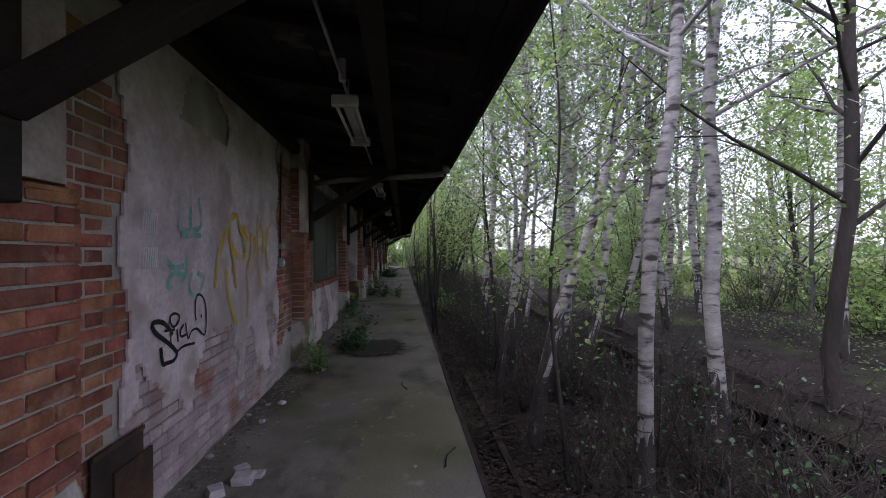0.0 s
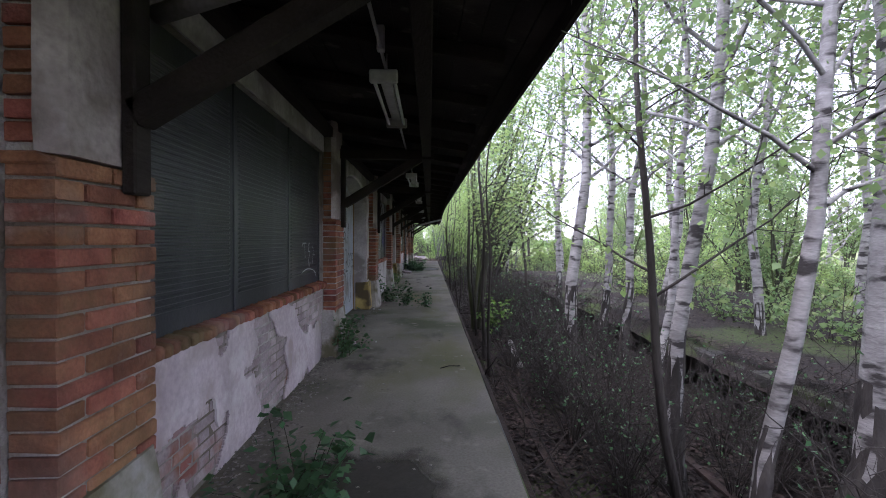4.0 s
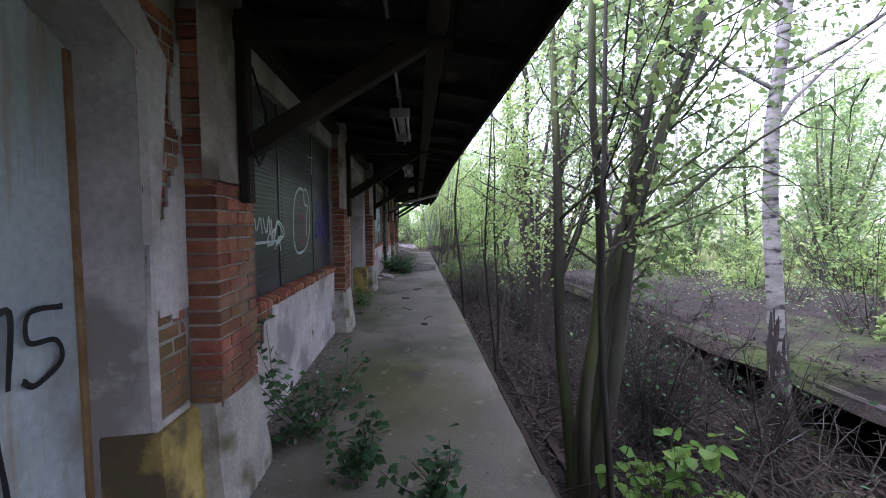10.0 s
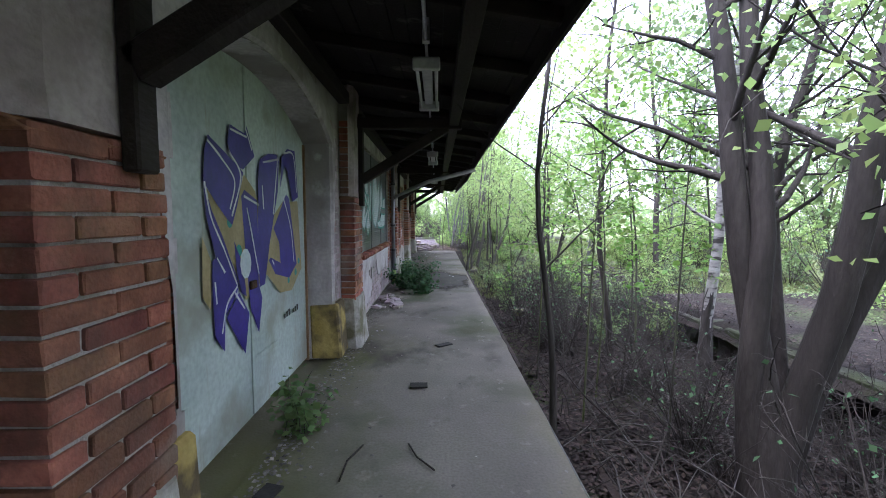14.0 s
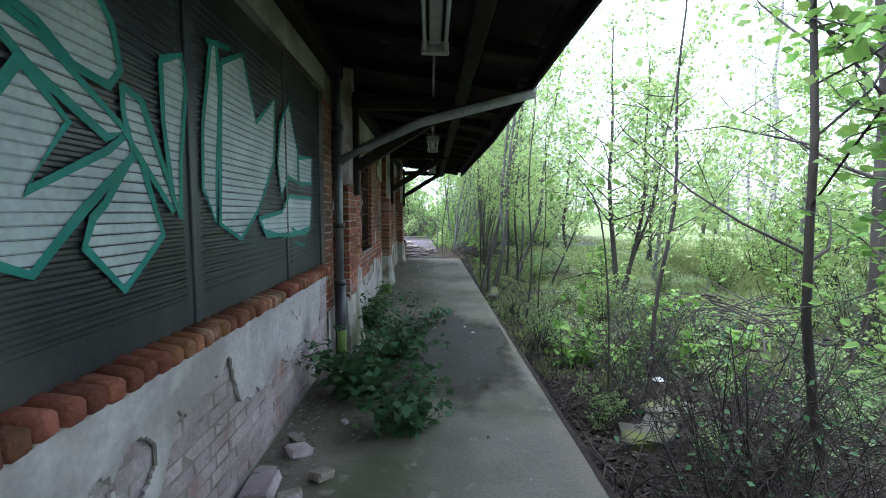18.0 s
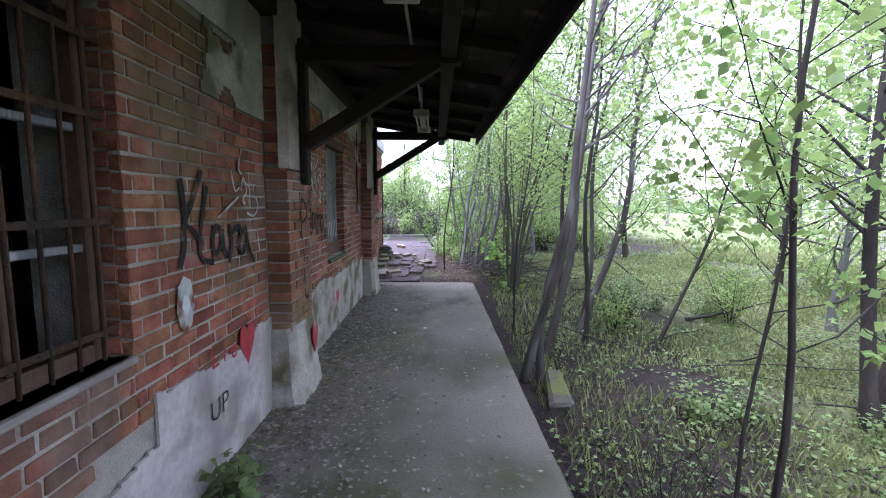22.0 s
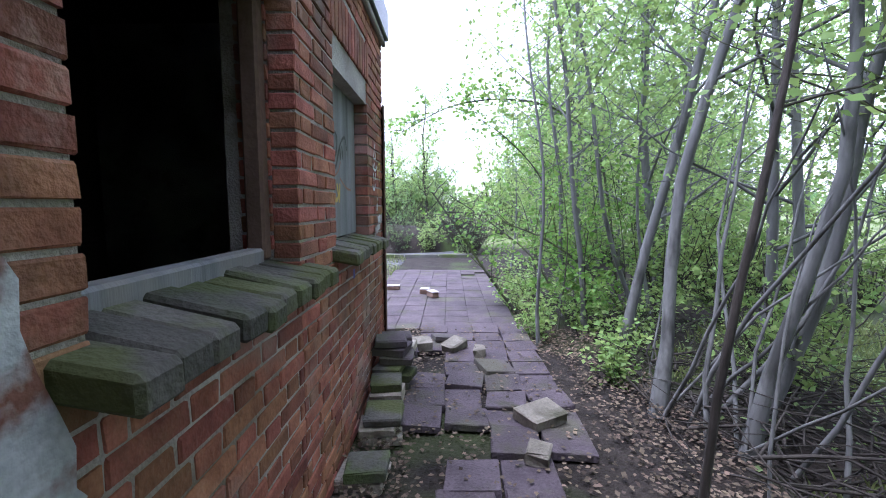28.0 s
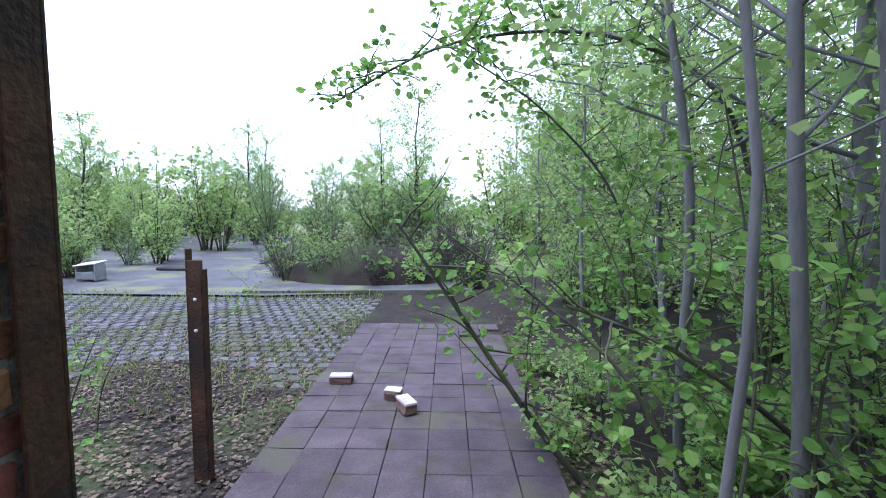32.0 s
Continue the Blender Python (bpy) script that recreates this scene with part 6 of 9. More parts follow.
for s, y, z in (("L", 28.75, 0.62), ("i", 28.88, 0.62), ("e", 28.97, 0.6)):
    letter(s, 0.0195, y, z, 0.13, "spray_red", wb1, 0, 0.0)
for s, y, z in (("L", 31.3, 0.3), ("A", 31.42, 0.35)):
    letter(s, 0.0195, y, z, 0.15, "spray_red", wb2, 0, 0.0)
letter("UP", 0.0195, 28.72, 0.33, 0.12, "spray_black", wb1, 0, -0.02)
for pts in (((29.1, 1.72), (29.14, 1.6), (29.2, 1.62)), ((29.25, 1.86), (29.2, 1.74), (29.24, 1.7)), ((29.22, 1.6), (29.26, 1.68), (29.3, 1.6), (29.24, 1.54), (29.32, 1.52), (29.34, 1.62), (29.26, 1.66)),
            ((28.92, 1.44), (29.05, 1.5), (29.18, 1.56)), ((29.3, 1.46), (29.4, 1.44), (29.47, 1.5), (29.44, 1.56)), ((29.44, 1.34), (29.47, 1.2))):
    stroke(BX, pts, 0.018, "spray_worn", wb1)
fill(BX, [(28.5, 1.02), (28.52, 1.12), (28.57, 1.17), (28.63, 1.14), (28.65, 1.02), (28.62, 0.92), (28.57, 0.88), (28.52, 0.93)], "spray_worn", wb1, 0.02)
fill(BX + 0.002, [(28.54, 1.02), (28.56, 1.08), (28.6, 1.07), (28.61, 1.0), (28.57, 0.97)], "spray_white", wb1, 0.015)
for k, (y, z) in enumerate(((30.5, 1.82), (30.58, 1.9), (30.68, 1.86), (30.76, 1.92), (30.88, 1.85), (30.98, 1.9), (31.08, 1.84), (31.18, 1.9), (30.62, 1.74), (30.8, 1.7), (30.96, 1.72), (31.12, 1.68), (31.05, 1.6), (31.2, 1.58))):
    g = random.Random(k)
    stroke(BX, [(y + g.uniform(-0.05, 0.06), z + g.uniform(-0.09, 0.09)) for _ in range(4)], 0.015, "spray_worn" if k % 3 else "spray_white", wb2)
spray(BX, wb2, "spray_worn", 0.016, (30.59, 2.02), (30.61, 1.96), (30.56, 1.86), (30.62, 1.88), (30.65, 1.86))
spray(BX, wb2, "spray_worn", 0.016, (30.49, 1.76), (30.51, 1.73), (30.49, 1.71))
spray(BX, wb2, "spray_worn", 0.016, (30.63, 1.76), (30.64, 1.72), (30.71, 1.74))
spray(BX, wb2, "spray_worn", 0.016, (30.74, 1.93), (30.78, 1.99), (30.76, 1.89))
spray(BX, wb2, "spray_worn", 0.016, (30.81, 1.96), (30.87, 1.96), (30.83, 1.85), (30.89, 1.82))
spray(BX, wb2, "spray_worn", 0.016, (30.8, 1.8), (30.85, 1.72), (30.91, 1.8), (30.92, 1.7), (30.97, 1.78))
spray(BX, wb2, "spray_worn", 0.016, (31, 1.81), (31.03, 1.69), (31.06, 1.77), (31.1, 1.67), (31.16, 1.75))
spray(BX, wb2, "spray_worn", 0.016, (31.05, 1.64), (31.14, 1.6), (31.19, 1.54))
spray(BX, wb2, "spray_worn", 0.016, (31.18, 1.8), (31.23, 1.68), (31.28, 1.57))
ph = [o for o in bpy.data.objects if o.name.startswith("brick_pier") and abs(o.location.y - 29.88) < 0.1][0]
paint(stroke(0.171, ((29.89, 1.24), (29.89, 1.53), (30.0, 1.52), (30.02, 1.42), (29.9, 1.37)), 0.03, "spray_worn_black", None), ph)
paint(stroke(0.171, ((29.92, 1.16), (29.93, 1.06)), 0.03, "spray_worn_black", None), ph)
paint(stroke(0.171, ((29.93, 1.0), (29.94, 0.78), (30.03, 0.76)), 0.03, "spray_worn_black", None), ph)
paint(heart(0.214, 30.03, 0.26, 0.16, 0.3, "spray_red", None), ph)

# Annex windows, sills and paint.
SB = None


def stone_sill(y0, y1, z):
    global SB
    s = thing("stone_sill", (AX, (y0 + y1) / 2, z), "sloping sill of mossy dark bricks on edge", "window sill", "annex sills")
    if SB is None:
        bm = bmesh.new()
        add_box(bm, (-0.14, -0.058, -0.035), (0.13, 0.058, 0.038), 0.012)
        for v in bm.verts:
            v.co.z -= (v.co.x + 0.14) * 0.2
        SB = bpy.data.meshes.new("sill_brick")
        bm.to_mesh(SB)
        bm.free()
        SB.materials.append(MATS["sill_stone"])
    n = round((y1 - y0) / 0.123)
    for k in range(n):
        ob = new("sill_brick", SB)
        ob.parent = s
        ob.matrix_local = pose(rng.uniform(-0.012, 0.012), (k + 0.5) * (y1 - y0) / n - (y1 - y0) / 2, rng.uniform(-0.006, 0.006), rng.uniform(-2, 2), rng.uniform(-2, 2), rng.uniform(-2.5, 2.5))
    return s


for k, (y0, y1, z0, z1) in enumerate(AW):
    stone_sill(y0 - 0.1, y1 + 0.12, z0 - 0.035)
    w = thing(f"window_{k + 3}", (AX - 0.15, (y0 + y1) / 2, z0), ("empty window opening with a splintered grey timber frame", "window boarded with a weathered grey sheet")[k], "window", kind="structure")
    for lo, hi in (((AX - 0.2, y1 - 0.06, z0), (AX - 0.125, y1 + 0.01, z1)), ((AX - 0.2, y0 - 0.01, z0), (AX - 0.125, y0 + 0.06, z1)), ((AX - 0.29, y0 + 0.06, z1 - 0.06), (AX - 0.215, y1 - 0.06, z1 + 0.01)), ((AX - 0.2, y0 + 0.06, z0 - 0.02), (AX - 0.125, y1 - 0.06, z0 + 0.05))):
        under(box("frame", lo, hi, "board_brown" if hi[2] > z0 + 0.1 else "board_wood", None, 0.01), w)
    if k == 0:
        # Added near-black sheet stands in for the unlit room behind the opening.
        tagged(box("window_backing_dark", (AX - 1.6, y0 - 0.8, 0.03), (AX - 1.55, y1 + 0.9, 2.9), "timber"), "near-black sheet added behind the empty window for the dark interior", "wall", kind="structure")
    else:
        under(box("board", (AX - 0.122, y0 + 0.004, z0 + 0.0), (AX - 0.1, y1 - 0.004, z1 - 0.004), "board_wood", None, 0.003), w)
        bxp = AX - 0.098
        spray(bxp, w, "spray_black", 0.034, (36.88, 1.84), (36.92, 1.84), (36.94, 1.75), (36.97, 1.65))
        spray(bxp, w, "spray_black", 0.034, (36.91, 1.84), (36.98, 1.82), (37.08, 1.8))
        spray(bxp, w, "spray_black", 0.034, (36.91, 1.59), (36.98, 1.65), (37.12, 1.73))
        spray(bxp, w, "spray_black", 0.034, (37.08, 1.8), (37.11, 1.77), (37.09, 1.73))
        spray(bxp, w, "spray_black", 0.026, (37.1, 1.75), (37.11, 1.83), (37.16, 1.88), (37.22, 1.91), (37.27, 1.88), (37.25, 1.8), (37.22, 1.77))
        spray(bxp, w, "spray_black", 0.026, (37.09, 1.71), (37.13, 1.68), (37.18, 1.67), (37.26, 1.72), (37.33, 1.82), (37.41, 1.89), (37.49, 1.91), (37.53, 1.84))
        spray(bxp, w, "spray_black", 0.026, (37.35, 1.82), (37.36, 1.76))
        spray(bxp, w, "spray_black", 0.026, (37.4, 1.84), (37.42, 1.77))
        spray(bxp - 0.001, w, "spray_yellow", 0.03, (36.98, 1.51), (36.97, 1.57), (37.02, 1.62), (37.05, 1.6), (37.02, 1.53), (36.99, 1.51))
        spray(bxp - 0.001, w, "spray_yellow", 0.03, (37.02, 1.54), (37.05, 1.47))
        spray(bxp - 0.001, w, "spray_yellow", 0.03, (37.1, 1.57), (37.09, 1.51), (37.12, 1.49), (37.15, 1.56), (37.12, 1.58))
        spray(bxp - 0.001, w, "spray_yellow", 0.03, (37.18, 1.59), (37.16, 1.54), (37.22, 1.5), (37.17, 1.49))
        spray(bxp - 0.001, w, "spray_yellow", 0.03, (37.26, 1.59), (37.28, 1.52), (37.23, 1.49))
        spray(bxp - 0.001, w, "spray_yellow", 0.03, (37.32, 1.59), (37.3, 1.49))
        spray(bxp - 0.001, w, "spray_rust", 0.016, (37.01, 1.79), (37.05, 1.74), (37.07, 1.71))
        spray(bxp - 0.001, w, "spray_rust", 0.016, (37.03, 1.64), (37.19, 1.64), (37.3, 1.68), (37.36, 1.74))
        spray(bxp - 0.001, w, "spray_rust", 0.016, (37.35, 1.63), (37.5, 1.58), (37.62, 1.57))
    # bricks that return into the reveals
    for row in range(int((z1 - z0) / COURSE)):
        for yy, sgn in ((y0, -1), (y1, 1)):
            ob = new("brick", brick_mesh(0.1375, 0.105, row % 3))
            ob.parent = wall_annex
            ob.matrix_world = pose(AX - 0.178, yy + sgn * 0.0515 - sgn * 0.001, z0 + (row + 0.5) * COURSE + 0.03, 0, 0, 90)
    # soldier course over the opening
    nn = int((y1 - y0 + 0.1) / 0.077)
    for j in range(nn):
        ob = new("lintel_brick", brick_mesh(0.25, 0.3, j % 3))
        ob.parent = wall_annex
        ob.matrix_world = pose(AX - 0.145, y0 - 0.05 + (j + 0.5) * (y1 - y0 + 0.1) / nn, z1 + 0.125, 90, 0, 0)
for wide, pts in ((0.022, ((38.059, 1.957), (38.029, 1.913))), (0.022, ((38.02, 1.9), (37.971, 1.83))), (0.017, ((38.064, 1.885), (38.066, 1.841), (38.013, 1.835))),
                  (0.032, ((37.945, 1.785), (37.968, 1.746))), (0.019, ((38.027, 1.802), (38.019, 1.786), (38.043, 1.764))), (0.022, ((37.986, 1.752), (38.027, 1.742), (38.083, 1.754), (38.109, 1.781))),
                  (0.022, ((37.97, 1.717), (37.998, 1.66))), (0.022, ((38.072, 1.724), (38.043, 1.667))), (0.026, ((37.937, 1.628), (37.958, 1.594), (38.012, 1.592), (38.04, 1.635)))):
    stroke(AX + 0.006, pts, wide, "spray_white", wall_annex)
for pts in (((38.183, 1.706), (38.156, 1.73), (38.161, 1.765), (38.209, 1.807), (38.274, 1.813), (38.27, 1.772), (38.213, 1.751)), ((38.221, 1.749), (38.265, 1.658)), ((38.278, 1.38), (38.308, 1.4))):
    stroke(AX + 0.0065, pts, 0.018, "spray_yellow", wall_annex)
for pts in ([(38.111, 1.558), (38.169, 1.56), (38.172, 1.502), (38.112, 1.506)], [(38.085, 1.478), (38.152, 1.47), (38.131, 1.414), (38.072, 1.417)],
            [(38.024, 1.33), (38.061, 1.376), (38.329, 1.384), (38.33, 1.322), (38.138, 1.322)], [(38.119, 1.2), (38.422, 1.145), (38.419, 1.112), (38.14, 1.163)],
            [(38.021, 1.303), (38.17, 1.305), (38.323, 1.316), (38.296, 1.271), (38.157, 1.25), (38.067, 1.212), (38.035, 1.168), (37.971, 1.158), (37.995, 1.223)]):
    fill(AX + 0.006, pts, "spray_worn", wall_annex, 0.019, 0.0, "pale sprayed patch", ragged=0.015)
fill(AX + 0.006, [(35.06, 1.42), (35.12, 1.42), (35.2, 1.0), (35.22, 0.8), (35.1, 0.8), (35.07, 1.1)], "spray_worn", wall_annex, 0.019, 0.0, "pale sprayed patch", ragged=0.03)
fill(AX + 0.006, [(37.2, 1.06), (37.25, 1.06), (37.25, 1.0), (37.2, 1.0)], "spray_purple", wall_annex, 0.012)

# Faint chalky scrawl on the parapet beside the downpipe.
for pts in (((23.6, 0.6), (23.64, 0.72), (23.84, 0.84)), ((23.84, 0.83), (24.0, 0.68)), ((24.0, 0.7), (23.87, 0.78), (23.91, 0.83), (24.06, 0.82), (24.05, 0.7)), ((23.74, 0.6), (23.78, 0.52))):
    stroke(0.0205, pts, 0.013, "spray_worn", last_parapet, label="faint chalky scrawl")

# Cable and box on the last wall strip.
cb = thing("cable_box", (0.03, 33.15, 1.45), "small grey cable box with a cable on brick", "cable box")
under(box("housing", (0.0, 33.1, 1.38), (0.05, 33.2, 1.52), "switch_grey", None, 0.012), cb)
under(pipe("cable", [(0.014, 33.15, 1.52), (0.014, 33.15, 2.6)], 0.01, "timber"), cb)

# ---- floor of the platform: stains, plants, rubble ----
def patch(name, c, rx, ry, mat, z, seed, label, category):
    """A stain that thins out towards its uneven rim."""
    bm = bmesh.new()
    fade = bm.verts.layers.float.new("fade")
    rings = [[bm.verts.new((c[0], c[1], z))]]
    rings[0][0][fade] = 1.0
    for f in (0.35, 0.6, 0.8, 1.0):
        ring = []
        for a in np.linspace(0, 2 * math.pi, 48, endpoint=False):
            k = f * (1 + 0.35 * noise.noise((math.cos(a) * 1.6, math.sin(a) * 1.6, seed)) + 0.16 * noise.noise((math.cos(a) * 5, math.sin(a) * 5, seed + 4)))
            v = bm.verts.new((min(1.9, max(0.02, c[0] + rx * k * math.cos(a))), c[1] + ry * k * math.sin(a), z))
            v[fade] = 1.0 - f
            ring.append(v)
        rings.append(ring)
    for i in range(48):
        bm.faces.new((rings[0][0], rings[1][i], rings[1][(i + 1) % 48]))
        for a, b in zip(rings[1:], rings[2:]):
            bm.faces.new((a[i], b[i], b[(i + 1) % 48], a[(i + 1) % 48]))
    return tagged(finish(name, bm, mat), label, category)


patch("damp_patch", (1.0, 5.0), 0.62, 0.75, "damp_film", 0.012, 1, "dark damp patch on the concrete platform", "stain")
patch("damp_patch", (1.2, 25.5), 0.98, 1.7, "damp_film", 0.013, 2, "dark damp patch on the concrete platform", "stain")


def herb(x, y, spread, h, n, seed, leaf="leaf_dark", size=0.068):
    g = np.random.default_rng(seed)
    t = thing("weed_plant", (x, y, 0.0), "low bushy weed growing from a crack in the platform", "plant", "platform weeds")
    stem, lf = Grower(), Grower()
    for k in range(n):
        a = g.uniform(0, 6.3)
        pts = branch_path((g.normal() * 0.05, g.normal() * 0.05, 0.0), (math.cos(a) * spread, math.sin(a) * spread, 0.6), (spread + h) * g.uniform(0.4, 1.0), g, 6, 0.1, 0.16)
        pts[:, 2] = np.clip(pts[:, 2], 0.02, None)
        stem.tube(pts, np.linspace(0.004, 0.0015, 6), 4)
        c = pts[g.integers(1, 6, 26)] + g.normal(size=(26, 3)) * 0.045
        c[:, 2] = np.clip(c[:, 2], 0.025, None)
        lf.leaves(c, size, g, 0.35)
    for nm, me in (("stalk", stem.mesh("stalk", "bark_green")), ("foliage", lf.mesh("foliage", leaf))):
        ob = new(nm, me)
        ob.parent = t
    return t


herb(0.68, 4.9, 0.35, 0.25, 20, 1)
herb(0.32, 3.85, 0.2, 0.2, 12, 2, "leaf_mid")
herb(0.3, 8.2, 0.15, 0.45, 14, 3, "leaf_dark")
herb(0.4, 13.0, 0.45, 0.55, 12, 4, "leaf_dark", 0.075)
herb(0.86, 12.5, 0.22, 0.3, 8, 5, "leaf_dark")
herb(1.3, 12.2, 0.15, 0.3, 6, 15, "leaf_dark")
herb(0.12, 18.1, 0.15, 0.3, 12, 6, "leaf_mid")
herb(0.72, 25.2, 0.5, 0.18, 26, 7, "leaf_dark", 0.075)
herb(0.46, 24.2, 0.5, 0.16, 28, 8, "leaf_dark", 0.085)
herb(0.85, 23.7, 0.35, 0.1, 13, 27, "leaf_dark", 0.085)
herb(0.3, 26.1, 0.3, 0.2, 18, 9, "leaf_dark")
herb(0.16, 28.6, 0.12, 0.1, 6, 16, "leaf_mid")
herb(0.2, 27.3, 0.15, 0.12, 8, 10, "leaf_mid")


def chunk(seed, size, mat="rubble"):
    r = random.Random(seed)
    bm = bmesh.new()
    add_box(bm, (-size[0] / 2, -size[1] / 2, 0), (size[0] / 2, size[1] / 2, size[2]), min(size) * 0.14)
    for v in bm.verts:
        v.co += Vector((r.uniform(-1, 1), r.uniform(-1, 1), r.uniform(-0.4, 0.4))) * min(size) * 0.14
    return bm


r9 = random.Random(9)
for k in range(26):
    x, y = r9.uniform(0.06, 0.45), 22.1 + 1.9 * r9.random()
    s = r9.uniform(0.04, 0.17)
    ob = finish("plaster_lump", chunk(k, (s, s * r9.uniform(0.6, 1.3), s * 0.4)), "plaster_pink" if k % 3 else "rubble")
    ob.matrix_world = pose(x, y, 0.004, r9.uniform(-12, 12), r9.uniform(-12, 12), r9.uniform(0, 360))
    tagged(ob, "fallen lump of pinkish plaster at the wall foot", "rubble", "fallen plaster")
for k in range(22):
    x, y = 0.03 + abs(r9.gauss(0, 0.14)), r9.choice((r9.uniform(0.9, 3.9), r9.uniform(12.8, 13.5), r9.uniform(8.7, 9.3), r9.uniform(20.6, 21.6)))
    s = r9.uniform(0.02, 0.08)
    ob = finish("plaster_lump", chunk(50 + k, (s, s, s * 0.5)), "plaster_pink")
    ob.matrix_world = pose(x + 0.22 * (k % 2), y, 0.004, 0, 0, r9.uniform(0, 360))
    tagged(ob, "small fallen crumb of plaster on the platform", "rubble", "fallen plaster")
dirt = Grower()
n = 16000
dy = nprng_early.uniform(-1, 34.5, n)
dy = np.where(nprng_early.random(n) < 0.45, nprng_early.uniform(26.6, 34.6, n), dy)
dx = np.abs(nprng_early.normal(0, 1, n)) * np.where((dy > 26.5) & (dy < 34.4), 0.42, 0.13) + 0.03
dx = np.where(nprng_early.random(n) < 0.1, nprng_early.uniform(0.1, 1.9, n), dx)
dirt.leaves(np.stack([np.minimum(dx, 1.9), dy, np.full(n, 0.013)], 1), 0.034, nprng_early, 0.8)
tagged(new("floor_debris", dirt.mesh("floor_debris", "debris_mix")), "grit, flakes and dead leaves along the wall foot", "debris", kind="stuff")
for k, (x, y, a, ln) in enumerate(((1.75, 1.2, 70, 0.3), (1.5, 7.6, 20, 0.25), (1.3, 16.8, 60, 0.3), (1.1, 17.6, 120, 0.35), (0.55, 17.5, 80, 0.4), (1.5, 2.9, 100, 0.3))):
    ob = pipe("twig", [(0, 0, 0.012), (ln * 0.5, 0.03, 0.018), (ln, 0.0, 0.012)], 0.006, "bark_dark", sides=5)
    ob.matrix_world = pose(x, y, 0, 0, 0, a)
    tagged(ob, "dry twig lying on the platform", "twig", "platform twigs")
for k, (x, y, sx, sy) in enumerate(((0.95, 18.9, 0.16, 0.1), (1.2, 20.14, 0.2, 0.09), (0.18, 17.4, 0.13, 0.11), (1.3, 16.5, 0.1, 0.08), (0.7, 27.5, 0.09, 0.12))):
    ob = finish("slate_flake", chunk(400 + k, (sx, sy, 0.014)), "damp_stain")
    ob.matrix_world = pose(x, y, 0.008, 0, 0, 37 * k)
    tagged(ob, "dark flat flake of roofing slate on the platform", "slate", "slate flakes")
for k, (x, y, sz) in enumerate(((0.17, 11.9, 0.035), (0.3, 11.84, 0.03), (0.52, 13.9, 0.045), (0.15, 14.4, 0.03), (0.59, 8.9, 0.025), (1.45, 26.26, 0.025), (1.53, 26.0, 0.03), (0.66, 32.5, 0.04), (0.75, 31.4, 0.035), (1.1, 31.6, 0.03))):
    ob = finish("paper_bit", chunk(420 + k, (sz, sz * 1.3, sz * 0.4)), "plastic_white")
    ob.matrix_world = pose(x, y, 0.008, 3, 5, 51 * k)
    tagged(ob, "small white crumpled bit of paper on the platform", "litter", "paper bits")
lc = thing("loose_cable", (0.24, 12.5, 2.3), "loose black cable hanging in a loop from the bracket", "cable")
under(pipe("loop", [(0.2, 12.56, 2.5), (0.24, 12.5, 2.24), (0.25, 12.52, 2.0), (0.25, 12.64, 1.9), (0.25, 12.78, 2.02), (0.24, 12.8, 2.26), (0.2, 12.7, 2.5)], 0.008, "rust_dark", sides=6), lc)
log = pipe("birch_log", [(3.1, 11.7, -0.66), (3.02, 10.9, -0.66), (2.95, 10.0, -0.68)], 0.055, "bark_birch", sides=10)
tagged(log, "short white birch log lying on the litter", "log")

for k, (x, y, sx, sy) in enumerate(((0.04, 38.82, 0.22, 0.2), (0.38, 38.8, 0.25, 0.17), (0.62, 38.6, 0.14, 0.12))):
    ob = finish("pale_stone", chunk(460 + k, (sx, sy, 0.11)), "stone_beige")
    ob.matrix_world = pose(x, y, -0.01, 4, -5, 40 * k + 12)
    tagged(ob, "pale broken stone block lying on the loose slabs", "stone", "loose stones")

# ---- paving and yard at the end ----
paving = tagged(thing("paving"), "dark purplish paving slabs with open joints", "paving", kind="structure")
walkway = tagged(thing("broken_paving"), "loose tilted paving slabs over earth and rubble", "paving", kind="structure")
tagged(box("paving_bed", (-0.93, 39.55, -0.3), (1.22, 44.45, -0.052), "ground_litter"), "dark earth bed under the slabs", "ground", kind="structure")
tagged(box("walkway_bed", (AX - 0.05, 34.72, -0.3), (1.75, 39.55, -0.055), "ground_litter"), "dark earth under the broken slabs", "ground", kind="structure")


def slab_mesh(k):
    bm = bmesh.new()
    add_box(bm, (-0.149, -0.149, -0.05), (0.149, 0.149, 0.0), 0.005)
    r = random.Random(k)
    for v in bm.verts:
        v.co += Vector((r.uniform(-1, 1), r.uniform(-1, 1), r.uniform(-0.5, 0.5))) * 0.003
    me = bpy.data.meshes.new("slab")
    bm.to_mesh(me)
    bm.free()
    me.materials.append(MATS["slab"])
    return me


